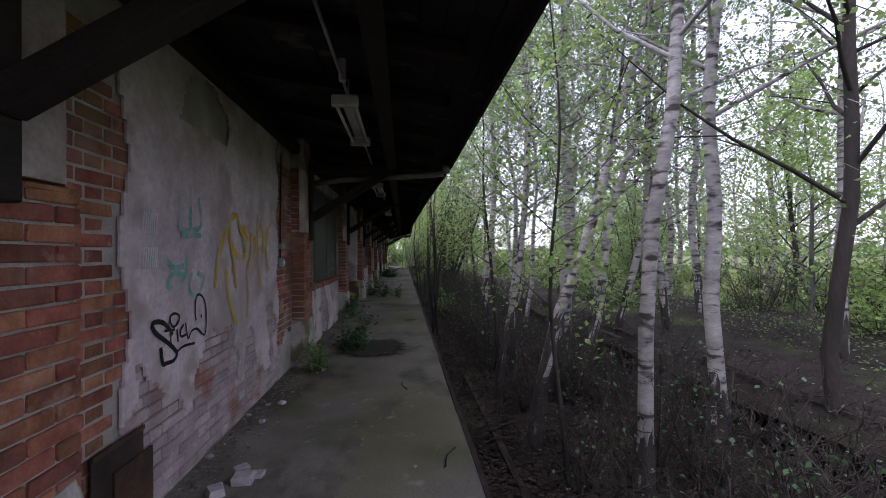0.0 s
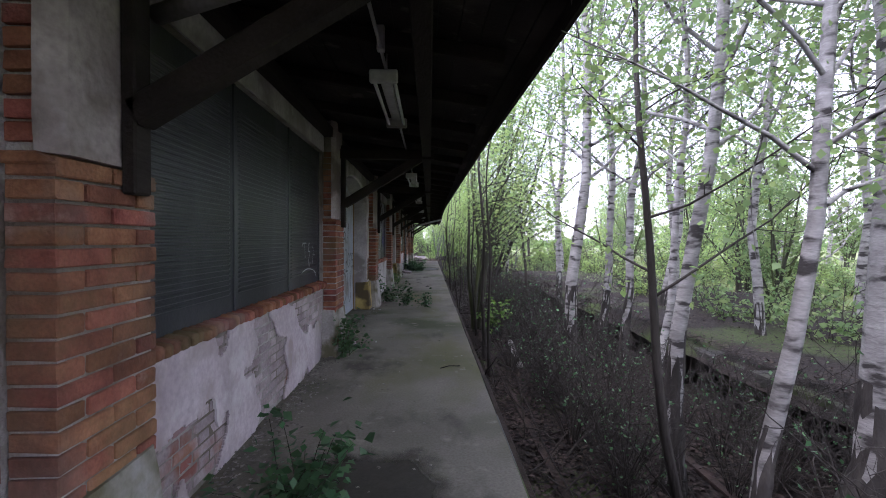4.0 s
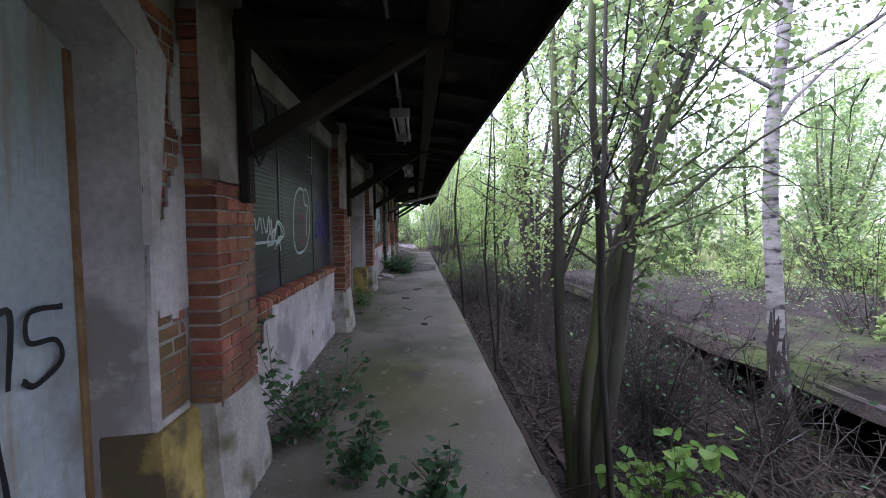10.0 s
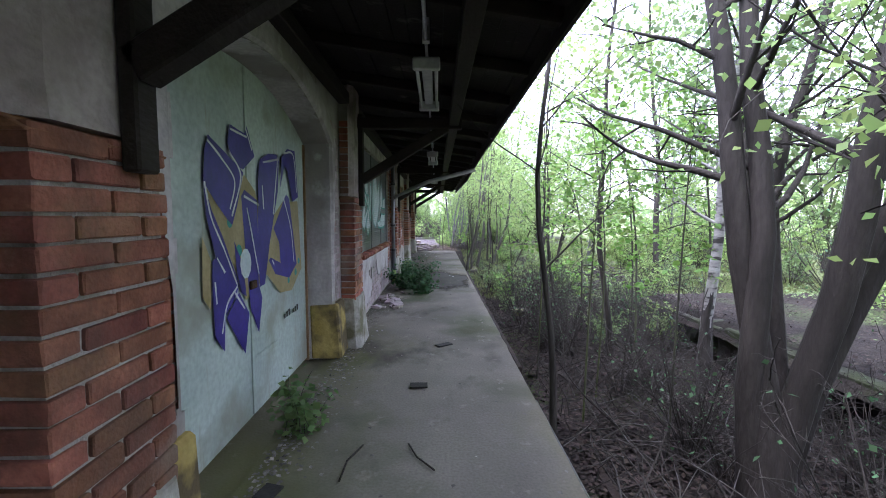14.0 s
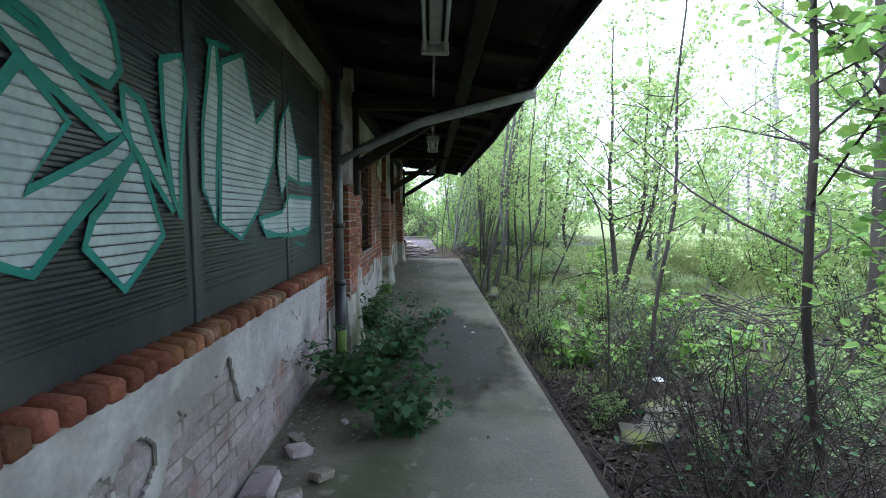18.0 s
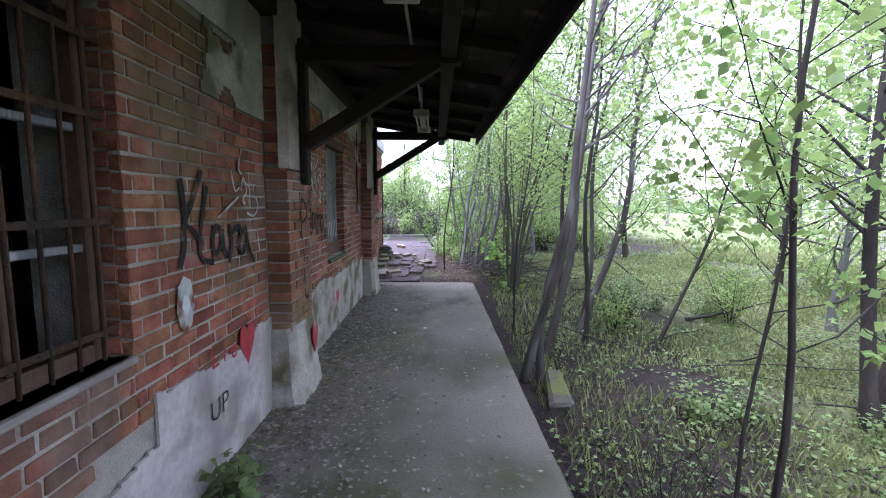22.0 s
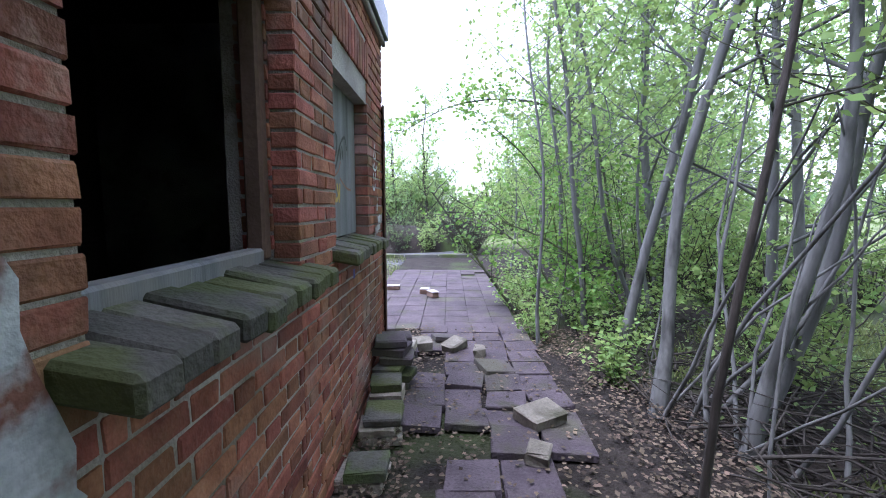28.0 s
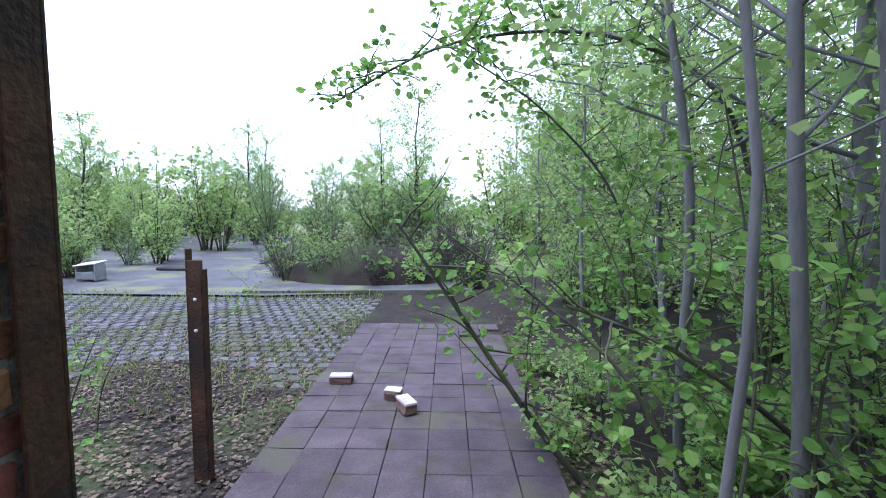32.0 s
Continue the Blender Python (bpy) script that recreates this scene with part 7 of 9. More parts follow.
def lay_slabs():
    ms = [slab_mesh(k) for k in range(4)]
    r = random.Random(21)
    for i in range(7):
        for j in range(16):
            y = 39.72 + 0.3015 * j
            if r.random() < 0.03 and j > 10:
                continue
            ob = new("slab", ms[r.randrange(4)])
            ob.parent = paving
            ob.matrix_local = pose(-0.78 + 0.3015 * i, y, -0.01 + r.uniform(-0.004, 0.004) - 0.0006 * j, r.uniform(-0.7, 0.7), r.uniform(-0.7, 0.7), r.choice((0, 90, 180)) + r.uniform(-0.4, 0.4))
    for i in range(5):
        for j in range(16):
            x, y = 0.14 + 0.31 * i, 34.93 + 0.307 * j
            if i > 3 or (i > 2 and j < 6) or r.random() < (0.36 if j < 8 else 0.12) or (i == 0 and r.random() < 0.4):
                continue
            wild = 1.0 if j < 11 else 0.5
            ob = new("slab", ms[r.randrange(4)])
            ob.parent = walkway
            ob.matrix_local = pose(x + r.uniform(-0.035, 0.035) * wild, y + r.uniform(-0.04, 0.04) * wild, 0.0 + r.uniform(-0.008, 0.02) * wild, r.uniform(-4.5, 4.5) * wild, r.uniform(-4.5, 4.5) * wild, r.uniform(-9, 9) * wild)
    for x, y, z, tx, ty, tz in ((0.3, 39.15, 0.04, -8, 5, 12), (0.75, 38.3, 0.03, 3, 8, 20)):
        ob = new("slab", ms[1])
        ob.parent = walkway
        ob.matrix_local = pose(x, y, z, tx, ty, tz)


pile_r = random.Random(31)
for cy, n in ((38.2, 6), (37.9, 7), (37.55, 4), (37.2, 3), (36.75, 2), (36.35, 1)):
    z = -0.05
    for k in range(n):
        s = (0.24 + pile_r.uniform(-0.03, 0.05), 0.22 + pile_r.uniform(-0.04, 0.06), 0.062)
        ob = finish("stacked_slab", chunk(pile_r.randrange(999), s), pile_r.choice(("slab", "sill_stone", "slab", "rubble")))
        ob.matrix_world = pose(-0.12 + pile_r.uniform(-0.03, 0.04), cy + pile_r.uniform(-0.03, 0.03), z, pile_r.uniform(-2, 2), pile_r.uniform(-2, 2), pile_r.uniform(-12, 12))
        tagged(ob, "broken slab in a rough stack against the annex wall", "paving slab", "stacked slabs")
        z += 0.066
for x, y, s, tz in ((0.95, 37.35, (0.3, 0.22, 0.09), 30), (0.85, 36.9, (0.16, 0.14, 0.08), 70), (0.3, 35.9, (0.28, 0.2, 0.06), 15), (0.02, 35.6, (0.28, 0.26, 0.05), 5), (0.05, 36.0, (0.25, 0.25, 0.05), 12)):
    ob = finish("stone_lump", chunk(int(x * 100 + y), s), "stone_beige")
    ob.matrix_world = pose(x, y, 0.0, 4, -3, tz)
    tagged(ob, "broken pale stone lying on the loose slabs", "stone", "loose stones")
for x, y, tz, s in ((0.06, 41.4, 30, (0.12, 0.22, 0.1)), (-0.08, 41.62, 80, (0.11, 0.16, 0.1)), (-0.66, 42.0, 92, (0.11, 0.22, 0.08))):
    b = thing("loose_brick", (x, y, -0.012), "loose brick with a white top on the paving", "brick", "loose bricks")
    bm = chunk(int(y * 10), (s[0], s[1], s[2] * 0.82), "brick")
    o1 = finish("brick_body", bm, "board_brown", b)
    o2 = finish("white_top", chunk(int(y * 10), (s[0] * 0.98, s[1] * 0.98, 0.018)), "plaster", b, "white layer on the upper face")
    o2.location.z = s[2] * 0.82
    b.rotation_euler = (0, 0, radians(tz))

post = thing("steel_post", (-1.2, 40.45, -0.06), "rusted brown steel channel post with bolt holes standing in litter", "post")
under(box("web", (-1.23, 40.43, -0.1), (-1.13, 40.445, 1.4), "rust", None, 0.003), post)
under(box("flange", (-1.235, 40.43, -0.1), (-1.222, 40.49, 1.47), "rust", None, 0.003), post)
under(box("flange", (-1.14, 40.43, -0.1), (-1.127, 40.49, 1.34), "rust", None, 0.003), post)
# White discs painted for daylight through the bolt holes; the web is uncut.
for z in (1.15, 0.95):
    under(pipe("bolt_hole", [(-1.18, 40.4275, z), (-1.18, 40.429, z)], 0.012, "plastic_white", sides=8), post)
ang = thing("corner_angle", (AX, 38.52, -0.1), "dark rusted steel angle guarding the annex corner", "corner guard")
under(box("leg", (AX - 0.05, 38.505, -0.1), (AX + 0.02, 38.515, 2.35), "rust", None, 0.002), ang)
under(box("leg", (AX + 0.012, 38.43, -0.1), (AX + 0.022, 38.503, 2.35), "rust", None, 0.002), ang)

# Yard beyond: worn setts, asphalt, kerb, a broken crate.
bm_v, bm_f = [], []
rr = random.Random(41)
for i in range(46):
    for j in range(24):
        x, y = -9.9 + 0.2 * i + (0.1 if j % 2 else 0), 42.0 + 0.19 * j
        if x > -0.98 or noise.noise((x * 0.6, y * 0.6, 8)) > 0.3 + 0.15 * (y - 43):
            continue
        z = -0.046 + rr.uniform(-0.006, 0.006)
        n = len(bm_v)
        hx, hy = rr.uniform(0.082, 0.095), rr.uniform(0.08, 0.09)
        bm_v += [(x - hx, y - hy, z - 0.04), (x + hx, y - hy, z - 0.04), (x + hx, y + hy, z - 0.04), (x - hx, y + hy, z - 0.04)]
        bm_v += [(x - hx * 0.8, y - hy * 0.8, z), (x + hx * 0.8, y - hy * 0.8, z), (x + hx * 0.8, y + hy * 0.8, z), (x - hx * 0.8, y + hy * 0.8, z)]
        bm_f += [(n + 4, n + 5, n + 6, n + 7)] + [(n + a, n + (a + 1) % 4, n + 4 + (a + 1) % 4, n + 4 + a) for a in range(4)]
me = bpy.data.meshes.new("setts")
me.from_pydata(bm_v, [], bm_f)
me.materials.append(MATS["cobble"])
tagged(new("setts", me), "worn grey setts with grass in the joints", "paving", kind="stuff")
bm = bmesh.new()
vs = [bm.verts.new(p) for p in ((-40, 46.75, -0.03), (-3.4, 46.6, -0.03), (0.9, 47.4, -0.03), (1.2, 48.2, -0.03), (-6, 52, -0.02), (-5, 62, -0.02), (-12, 70, -0.02), (-40, 70, -0.02))]
bm.faces.new(vs)
tagged(finish("road", bm, "asphalt"), "cracked grey asphalt yard", "road", kind="structure")
kerb = tagged(thing("kerb"), "pale low kerb along the yard", "kerb", kind="structure")
for k in range(8, 13):
    a = beam("kerb_stone", (-12 + 1.0 * k, 46.62 + 0.004 * k * k, -0.03), (-11.03 + 1.0 * k, 46.62 + 0.004 * (k + 1) ** 2, -0.03), 0.14, 0.12, "concrete_edge", kerb)
cr = thing("broken_crate", (-8.5, 48.3, -0.03), "broken white plastic crate standing on the asphalt", "crate")
for lo, hi in (((-8.85, 48.05, 0.0), (-8.8, 48.5, 0.55)), ((-8.2, 48.05, 0.0), (-8.15, 48.5, 0.62)), ((-8.85, 48.5, 0.0), (-8.15, 48.54, 0.5)), ((-8.8, 48.05, 0.05), (-8.2, 48.09, 0.3))):
    under(box("side", lo, hi, "switch_grey", None, 0.01), cr)
under(box("lid", (-8.9, 48.0, 0.56), (-8.12, 48.6, 0.6), "plastic_white", None, 0.01, turn=Euler((0.1, -0.12, 0)).to_matrix()), cr)
cr.scale = (0.72, 0.72, 0.72)
tagged(box("rubber_mat", (-8.2, 50.2, -0.02), (-7.3, 50.7, 0.07), "tar_felt", None, 0.03), "black rubber mat lying on the asphalt", "mat")
bm = bmesh.new()
rings = []
for i, (s, z) in enumerate(((1, -0.1), (0.9, 0.2), (0.7, 0.5), (0.4, 0.72), (0.12, 0.8))):
    rings.append([bm.verts.new((-1.7 + 2.4 * s * math.cos(a) * (1 + 0.15 * noise.noise((a, i, 1))), 49.4 + 1.5 * s * math.sin(a), z + 0.08 * noise.noise((a * 2, i, 3)))) for a in np.linspace(0, 6.283, 22, endpoint=False)])
for a, b in zip(rings, rings[1:]):
    for k in range(22):
        bm.faces.new((a[k], a[(k + 1) % 22], b[(k + 1) % 22], b[k]))
bm.faces.new(rings[-1])
tagged(finish("earth_mound", bm, "ground_litter", smooth=True), "earth mound overgrown with dry brambles", "mound", kind="structure")

sheet = thing("rusty_sheet", (0.05, 0.55, 0.0), "dark rusty steel sheet covering a low hatch in the wall", "hatch cover")
under(box("plate", (0.022, 0.36, 0.0), (0.032, 0.76, 0.56), "rust_dark", None, 0.003, turn=Euler((0, 0, 0)).to_matrix()), sheet)
under(box("rim", (0.032, 0.36, 0.535), (0.04, 0.76, 0.56), "rust", None, 0.002), sheet)
for k, (x, y, s2) in enumerate(((0.42, 1.15, 0.13), (0.36, 1.28, 0.1), (0.5, 1.22, 0.07), (0.3, 1.02, 0.11))):
    ob = finish("plaster_lump", chunk(90 + k, (s2, s2 * 0.8, s2 * 0.45)), "plaster")
    ob.matrix_world = pose(x, y, 0.004, 0, 0, 40 * k)
    tagged(ob, "small fallen crumb of plaster on the platform", "rubble", "fallen plaster")

# ---- ground ----
def ground_z(x, y):
    z = float(np.interp(y, (-80, 20, 24, 28, 33, 35.5, 38, 120), (-0.75, -0.75, -0.64, -0.56, -0.45, -0.16, -0.07, -0.07)))
    if x > 9:
        z += min(1.0, (x - 9) / 4) * (-0.15 - z) * 0.6
    rough = 0.05 if x > 1.4 or y < 30 else 0.012
    return z + rough * noise.noise((x * 0.9, y * 0.9, 1.0)) + rough * 0.4 * noise.noise((x * 3.1, y * 3.1, 2.0))


gx = np.unique(np.round(np.concatenate([np.linspace(-600, -40, 8), np.linspace(-40, -6, 24), np.linspace(-6, 1, 24), np.linspace(1, 12, 56), np.linspace(12, 40, 24), np.linspace(40, 600, 8)]), 3))
gy = np.unique(np.round(np.concatenate([np.linspace(-600, -12, 8), np.linspace(-12, 0, 20), np.linspace(0, 50, 190), np.linspace(50, 90, 24), np.linspace(90, 700, 8)]), 3))
verts = [(x, y, ground_z(x, y)) for y in gy for x in gx]
nx = len(gx)
faces = [(j * nx + i, j * nx + i + 1, (j + 1) * nx + i + 1, (j + 1) * nx + i) for j in range(len(gy) - 1) for i in range(nx - 1)]
me = bpy.data.meshes.new("ground")
me.from_pydata(verts, [], faces)
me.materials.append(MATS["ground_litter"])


def grass_cover(x, y):
    """How much of the soil is under grass, from 0 to 1."""
    edge = noise.noise((x * 0.35, y * 0.35, 6.0)) * 1.6 + noise.noise((x * 1.1, y * 1.1, 2.0)) * 0.7
    far = (x - 10.5 - edge) / 2.0
    near = min((x - 3.6 - edge) / 2.4, (y - 25.5 - edge) / 3.0, (39 - y) / 2.0)
    return max(0.0, min(1.0, max(far, near, (y - 49) / 4.0, (-6 - x) / 2.0)))


att = me.attributes.new("grass_cover", "FLOAT", "POINT")
att.data.foreach_set("value", [grass_cover(v[0], v[1]) for v in verts])
me.polygons.foreach_set("use_smooth", [True] * len(me.polygons))
tagged(new("ground", me), "soil and brown leaf litter coloured dark for tree shade, turning to meadow grass", "ground", kind="structure")

# Old track in the bed beside the platform.
track = tagged(thing("railway_track"), "rusted rails half buried in leaf litter beside the platform", "railway track", kind="structure")
for x in (2.56, 4.0):
    bm = bmesh.new()
    prof = ((-0.06, 0), (0.06, 0), (0.06, 0.014), (0.012, 0.03), (0.012, 0.09), (0.035, 0.1), (0.035, 0.13), (-0.035, 0.13), (-0.035, 0.1), (-0.012, 0.09), (-0.012, 0.03), (-0.06, 0.014))
    ends = []
    for y in np.linspace(-8, 25.5, 30):
        ends.append([bm.verts.new((x + px, y, ground_z(x, y) * 0.3 - 0.7 * 0.75 - 0.085 + pz)) for px, pz in prof])
    for a, b in zip(ends, ends[1:]):
        for k in range(12):
            bm.faces.new((a[k], a[(k + 1) % 12], b[(k + 1) % 12], b[k]))
    finish("rail", bm, "rust_dark", track)
first = None
y = -7.5
while y < 25:
    if first is None:
        first = box("sleeper", (2.05, -0.12, -0.84), (4.5, 0.12, -0.735), "timber", track, 0.015)
        first.location.y = y
        first.location.z = -0.03
    else:
        ob = new("sleeper", first.data)
        ob.parent = track
        ob.location = (0, y, rng.uniform(-0.06, -0.02))
    y += 0.66

# Opposite platform: slab with a hollow front.
opposite = tagged(thing("platform_opposite"), "overgrown opposite platform with crumbling concrete edge and hollow front", "platform", kind="structure")
y = -8.0
while y < 23.5:
    ln = rng.uniform(1.9, 2.6)
    box("edge_slab", (5.2 + rng.uniform(-0.04, 0.04), y + 0.02, -0.2), (6.6, y + ln - 0.02, -0.01 + rng.uniform(-0.05, 0.01)), "concrete_dark", opposite, 0.02)
    box("support_wall", (5.4, y + 0.1, -1.0), (6.5, y + 0.42, -0.2), "concrete_dark", opposite, 0.02)
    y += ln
box("back_wall", (6.45, -8, -1.0), (6.6, 23.6, -0.2), "concrete_dark", opposite)
bm = bmesh.new()
n = 0
top = [[bm.verts.new((x, y, 0.03 + 0.06 * noise.noise((x, y, 7)) + (0 if x > 5.6 else -0.04) - (0.16 if x < 5.2 else 0))) for x in (5.1 + 0.07 * noise.noise((y * 1.7, 3, 1)), 5.24 + 0.08 * noise.noise((y * 1.7, 2, 1)), 5.7, 6.2, 7.0, 8.0, 9.2, 10.4)] + [bm.verts.new((11.2, y, -0.5))] for y in np.linspace(-8, 23.4, 150)]
for a, b in zip(top, top[1:]):
    for k in range(8):
        bm.faces.new((a[k], a[k + 1], b[k + 1], b[k]))
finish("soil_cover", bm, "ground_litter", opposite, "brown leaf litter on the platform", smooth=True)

# ---- trees and undergrowth ----
def clear_of_walk(x0, y0, edge=2.25, open_to=0.0):
    """Keeps leaves and limbs out from under the canopy and off the walked line."""
    def keep(c):
        x, y, z = c[:, 0] + x0, c[:, 1] + y0, c[:, 2]
        return ~((y < 35.2) & (x < edge)) & ~((x < open_to) & (z < 3.1)) & ~((y >= 35.2) & (x < 1.05) & (y < 39.5)) & ~((y >= 39.5) & (x < 0.75) & (z < 2.6) & (y < 42))
    return keep


def tree(name, x, y, h, rad, lean, seed, bark, leaf, label, category="tree", open_to=0.0, **how):
    base = ground_z(x, y)
    t = thing(name, (x, y, base), label, category)
    wood, crown = grow(h, rad, lean, seed, free=clear_of_walk(x, y, 2.02), **how)
    for nm, me in (("trunk", wood.mesh("trunk", bark, True)), ("crown", crown.mesh("crown", leaf, keep=clear_of_walk(x, y, open_to=open_to)))):
        ob = new(nm, me)
        ob.parent = t
    if bark == "bark_birch":
        # thick fissured bark round the foot of an old birch
        g = np.random.default_rng(seed)
        z = np.linspace(-0.05, g.uniform(0.8, 1.7), 9)
        line = np.stack([np.interp(z, wood.line[:, 2], wood.line[:, k]) for k in (0, 1)] + [z], 1)
        girth = np.interp(z, wood.line[:, 2], wood.girth) + np.linspace(0.016, -0.004, 9)
        sleeve = Grower()
        sleeve.tube(line, girth, 12)
        sleeve.v[0] += g.normal(size=sleeve.v[0].shape) * 0.006
        ob = new("rough_bark", sleeve.mesh("rough_bark", "bark_rough"))
        ob.parent = t
    return t


BIRCH = "slender birch with white peeling bark and light spring leaves"
THIN = "thin sapling with a crooked dark stem and sparse leaves"
DARK = "dark-barked young tree with spreading branches beside the track"
SHRUB = "many-stemmed willow shrub leaning out beside the platform edge"
ASPEN = "grey-barked aspen with round light green leaves"

# Each row: x, y, height, stem radius, lean to x, lean to y.
for k, (x, y, h, r, lx, ly) in enumerate(((2.9, 3.05, 10, 0.075, 0.3, 0), (4.24, 4.93, 10, 0.085, 0.34, 0.05), (3.34, 1.46, 11, 0.065, 0.02, 0.0), (4.4, 1.99, 12, 0.08, 0.08, 0),
                                         (3.54, 6.38, 10, 0.075, 0.04, 0), (4.0, 5.3, 12, 0.115, 0.06, 0), (5.05, 5.81, 9, 0.08, 0.31, 0), (4.98, 14.07, 11, 0.09, -0.01, 0),
                                         (3.68, 9.62, 11, 0.105, 0.02, 0), (4.7, 10.85, 11, 0.08, -0.02, 0), (4.66, 9.72, 10, 0.075, 0.05, 0), (7.43, 13.0, 12, 0.09, 0.02, 0), (4.25, 7.95, 10, 0.055, 0.03, 0))):
    tree("birch_tree", x, y, h, r, (lx, ly), 100 + k, "bark_birch", "leaf_mid", BIRCH, first=0.3, limbs=28, leafs=5600, size=0.056)
for k, (x, y, h, r, lx, ly) in enumerate(((6.5, 12.32, 11, 0.09, 0.2, 0), (4.69, 20.53, 7, 0.08, -0.01, 0), (8.32, 24.51, 11, 0.11, -0.15, 0), (7.2, 3.4, 12, 0.1, 0.05, 0), (8.4, 7.5, 12, 0.1, -0.04, 0),
                                         (6.6, 9.2, 11, 0.08, 0.05, 0), (9.3, 10.4, 12, 0.1, 0.03, 0), (6.3, 5.6, 11, 0.08, -0.05, 0), (2.9, 4.6, 8, 0.05, 0.1, 0))):
    tree("birch_tree", x, y, h, r, (lx, ly), 130 + k, "bark_birch", "leaf_mid", BIRCH, first=0.3, limbs=28, leafs=5600, size=0.056)
for k, (x, y, h, r, lx, ly) in enumerate(((2.98, 2.13, 5, 0.026, -0.08, 0), (3.36, 5.83, 6, 0.04, -0.15, 0), (2.22, 18.85, 6, 0.036, -0.03, 0), (3.9, 21.84, 8, 0.05, -0.03, 0), (3.11, 28.9, 5, 0.014, -0.04, 0),
                                         (2.72, 28.3, 5, 0.02, 0.05, 0), (3.38, 32.45, 7, 0.035, 0.03, 0), (3.31, 33.57, 7, 0.04, 0.06, 0), (2.36, 32.72, 5, 0.02, 0.05, 0), (4.16, 32.07, 3.5, 0.03, 0.5, 0),
                                         (3.8, 26.0, 6, 0.03, 0.03, 0), (2.44, 12.6, 6, 0.026, 0.03, 0), (2.36, 9.6, 6, 0.028, 0.05, 0), (1.42, 36.3, 6, 0.02, 0.03, 0), (2.2, 15.3, 5, 0.02, 0.0, 0), (2.27, 15.95, 5, 0.022, 0.02, 0))):
    tree("sapling", x, y, h, r, (lx, ly), 200 + k, "bark_dark", "leaf_spring", THIN, first=0.3, limbs=14, leafs=1500, size=0.058)
for k, (x, y, h, r, lx, ly) in enumerate(((5.44, 1.76, 9, 0.075, -0.05, 0), (2.38, 10.6, 8, 0.038, 0.05, 0), (6.97, 26.4, 9, 0.09, -0.07, 0), (5.2, 30.15, 6, 0.065, -0.1, 0), (5.3, 30.2, 5.5, 0.055, 0.12, 0), (5.25, 30.25, 5.5, 0.045, 0.28, 0), (3.4, 23.2, 7, 0.032, 0.0, 0.0), (4.87, 17.2, 7, 0.06, -0.17, 0))):
    tree("young_tree", x, y, h, r, (lx, ly), 300 + k, "bark_dark", "leaf_spring", DARK, first=0.25, limbs=22, leafs=2600, size=0.066, reach=0.34)
for k, (x, y, h, r, n, sp) in enumerate(((2.52, 13.3, 7.5, 0.072, 6, 0.17), (3.58, 18.15, 8.0, 0.135, 7, 0.26), (2.75, 34.9, 7.5, 0.035, 8, 0.22),
                                         (2.95, 36.6, 7.5, 0.035, 8, 0.24))):
    tree("willow_shrub", x, y, h, r, (0.1, 0), 400 + k, "bark_dark" if r > 0.1 else "bark_green", "leaf_mid" if y < 20 else "leaf_spring", SHRUB, "shrub", first=0.3, limbs=13, leafs=8600, size=0.06, stems=n, spread=sp, open_to=2.95 if y < 20 else 0.0)
for k, (x, y, h, r, lx, ly) in enumerate(((2.26, 31.2, 9, 0.048, 0.1, 0), (2.42, 31.32, 8, 0.042, 0.13, 0), (3.6, 33.2, 7, 0.04, 0.1, 0), (2.72, 32.0, 9, 0.055, 0.2, 0), (3.4, 32.84, 8, 0.055, 0.3, 0), (1.88, 37.68, 8, 0.05, 0.11, 0), (1.98, 38.66, 8, 0.05, 0.28, 0),
                                         (2.2, 37.1, 8, 0.042, 0.2, 0), (2.37, 37.3, 7, 0.05, 0.32, 0), (1.32, 39.08, 6.5, 0.02, -0.1, 0.0), (2.6, 39.5, 7, 0.03, -0.27, 0), (2.72, 39.6, 6, 0.022, -0.02, 0), (1.93, 39.5, 7, 0.036, -0.19, 0), (1.94, 40.4, 6.5, 0.035, -0.05, 0))):
    tree("aspen_tree", x, y, h, r, (lx, ly), 500 + k, "bark_aspen" if y > 35 else "bark_grey", "leaf_spring", ASPEN, first=0.3, limbs=18, leafs=1900, size=0.066)
for k, (x, y, h, r, lx, ly) in enumerate(((3.05, 40.54, 7, 0.07, 0.0, 0), (4.98, 44.01, 8, 0.05, -0.08, 0), (2.6, 42.2, 6, 0.04, 0.02, 0), (3.7, 41.6, 7, 0.05, 0.05, 0), (2.3, 43.8, 5, 0.035, -0.05, 0), (4.1, 39.2, 8, 0.06, 0.02, 0), (3.0, 38.2, 7, 0.05, 0.06, 0), (3.3, 45.0, 6, 0.045, 0.0, 0), (1.9, 45.2, 4, 0.03, 0.0, 0))):
    tree("aspen_tree", x, y, h, r, (lx, ly), 530 + k, "bark_aspen", "leaf_spring", ASPEN, first=0.16, limbs=22, leafs=1350, size=0.066, reach=0.32)


# Wood and thickets farther off, grown once and set out again and again.
def model(name, label, category, bark, leaf, seed, **how):
    wood, crown = grow(how.pop("h"), how.pop("rad"), (0, 0), seed, **how)
    return name, label, category, wood.mesh("trunk", bark, True), crown.mesh("crown", leaf)


def plant(m, x, y, scale, turn, group=""):
    name, label, category, wood, crown = m
    t = thing(name, (x, y, ground_z(x, y)), label, category, group)
    t.rotation_euler = (0, 0, turn)
    t.scale = (scale,) * 3
    for nm, me in (("trunk", wood), ("crown", crown)):
        ob = new(nm, me)
        ob.parent = t
    return t


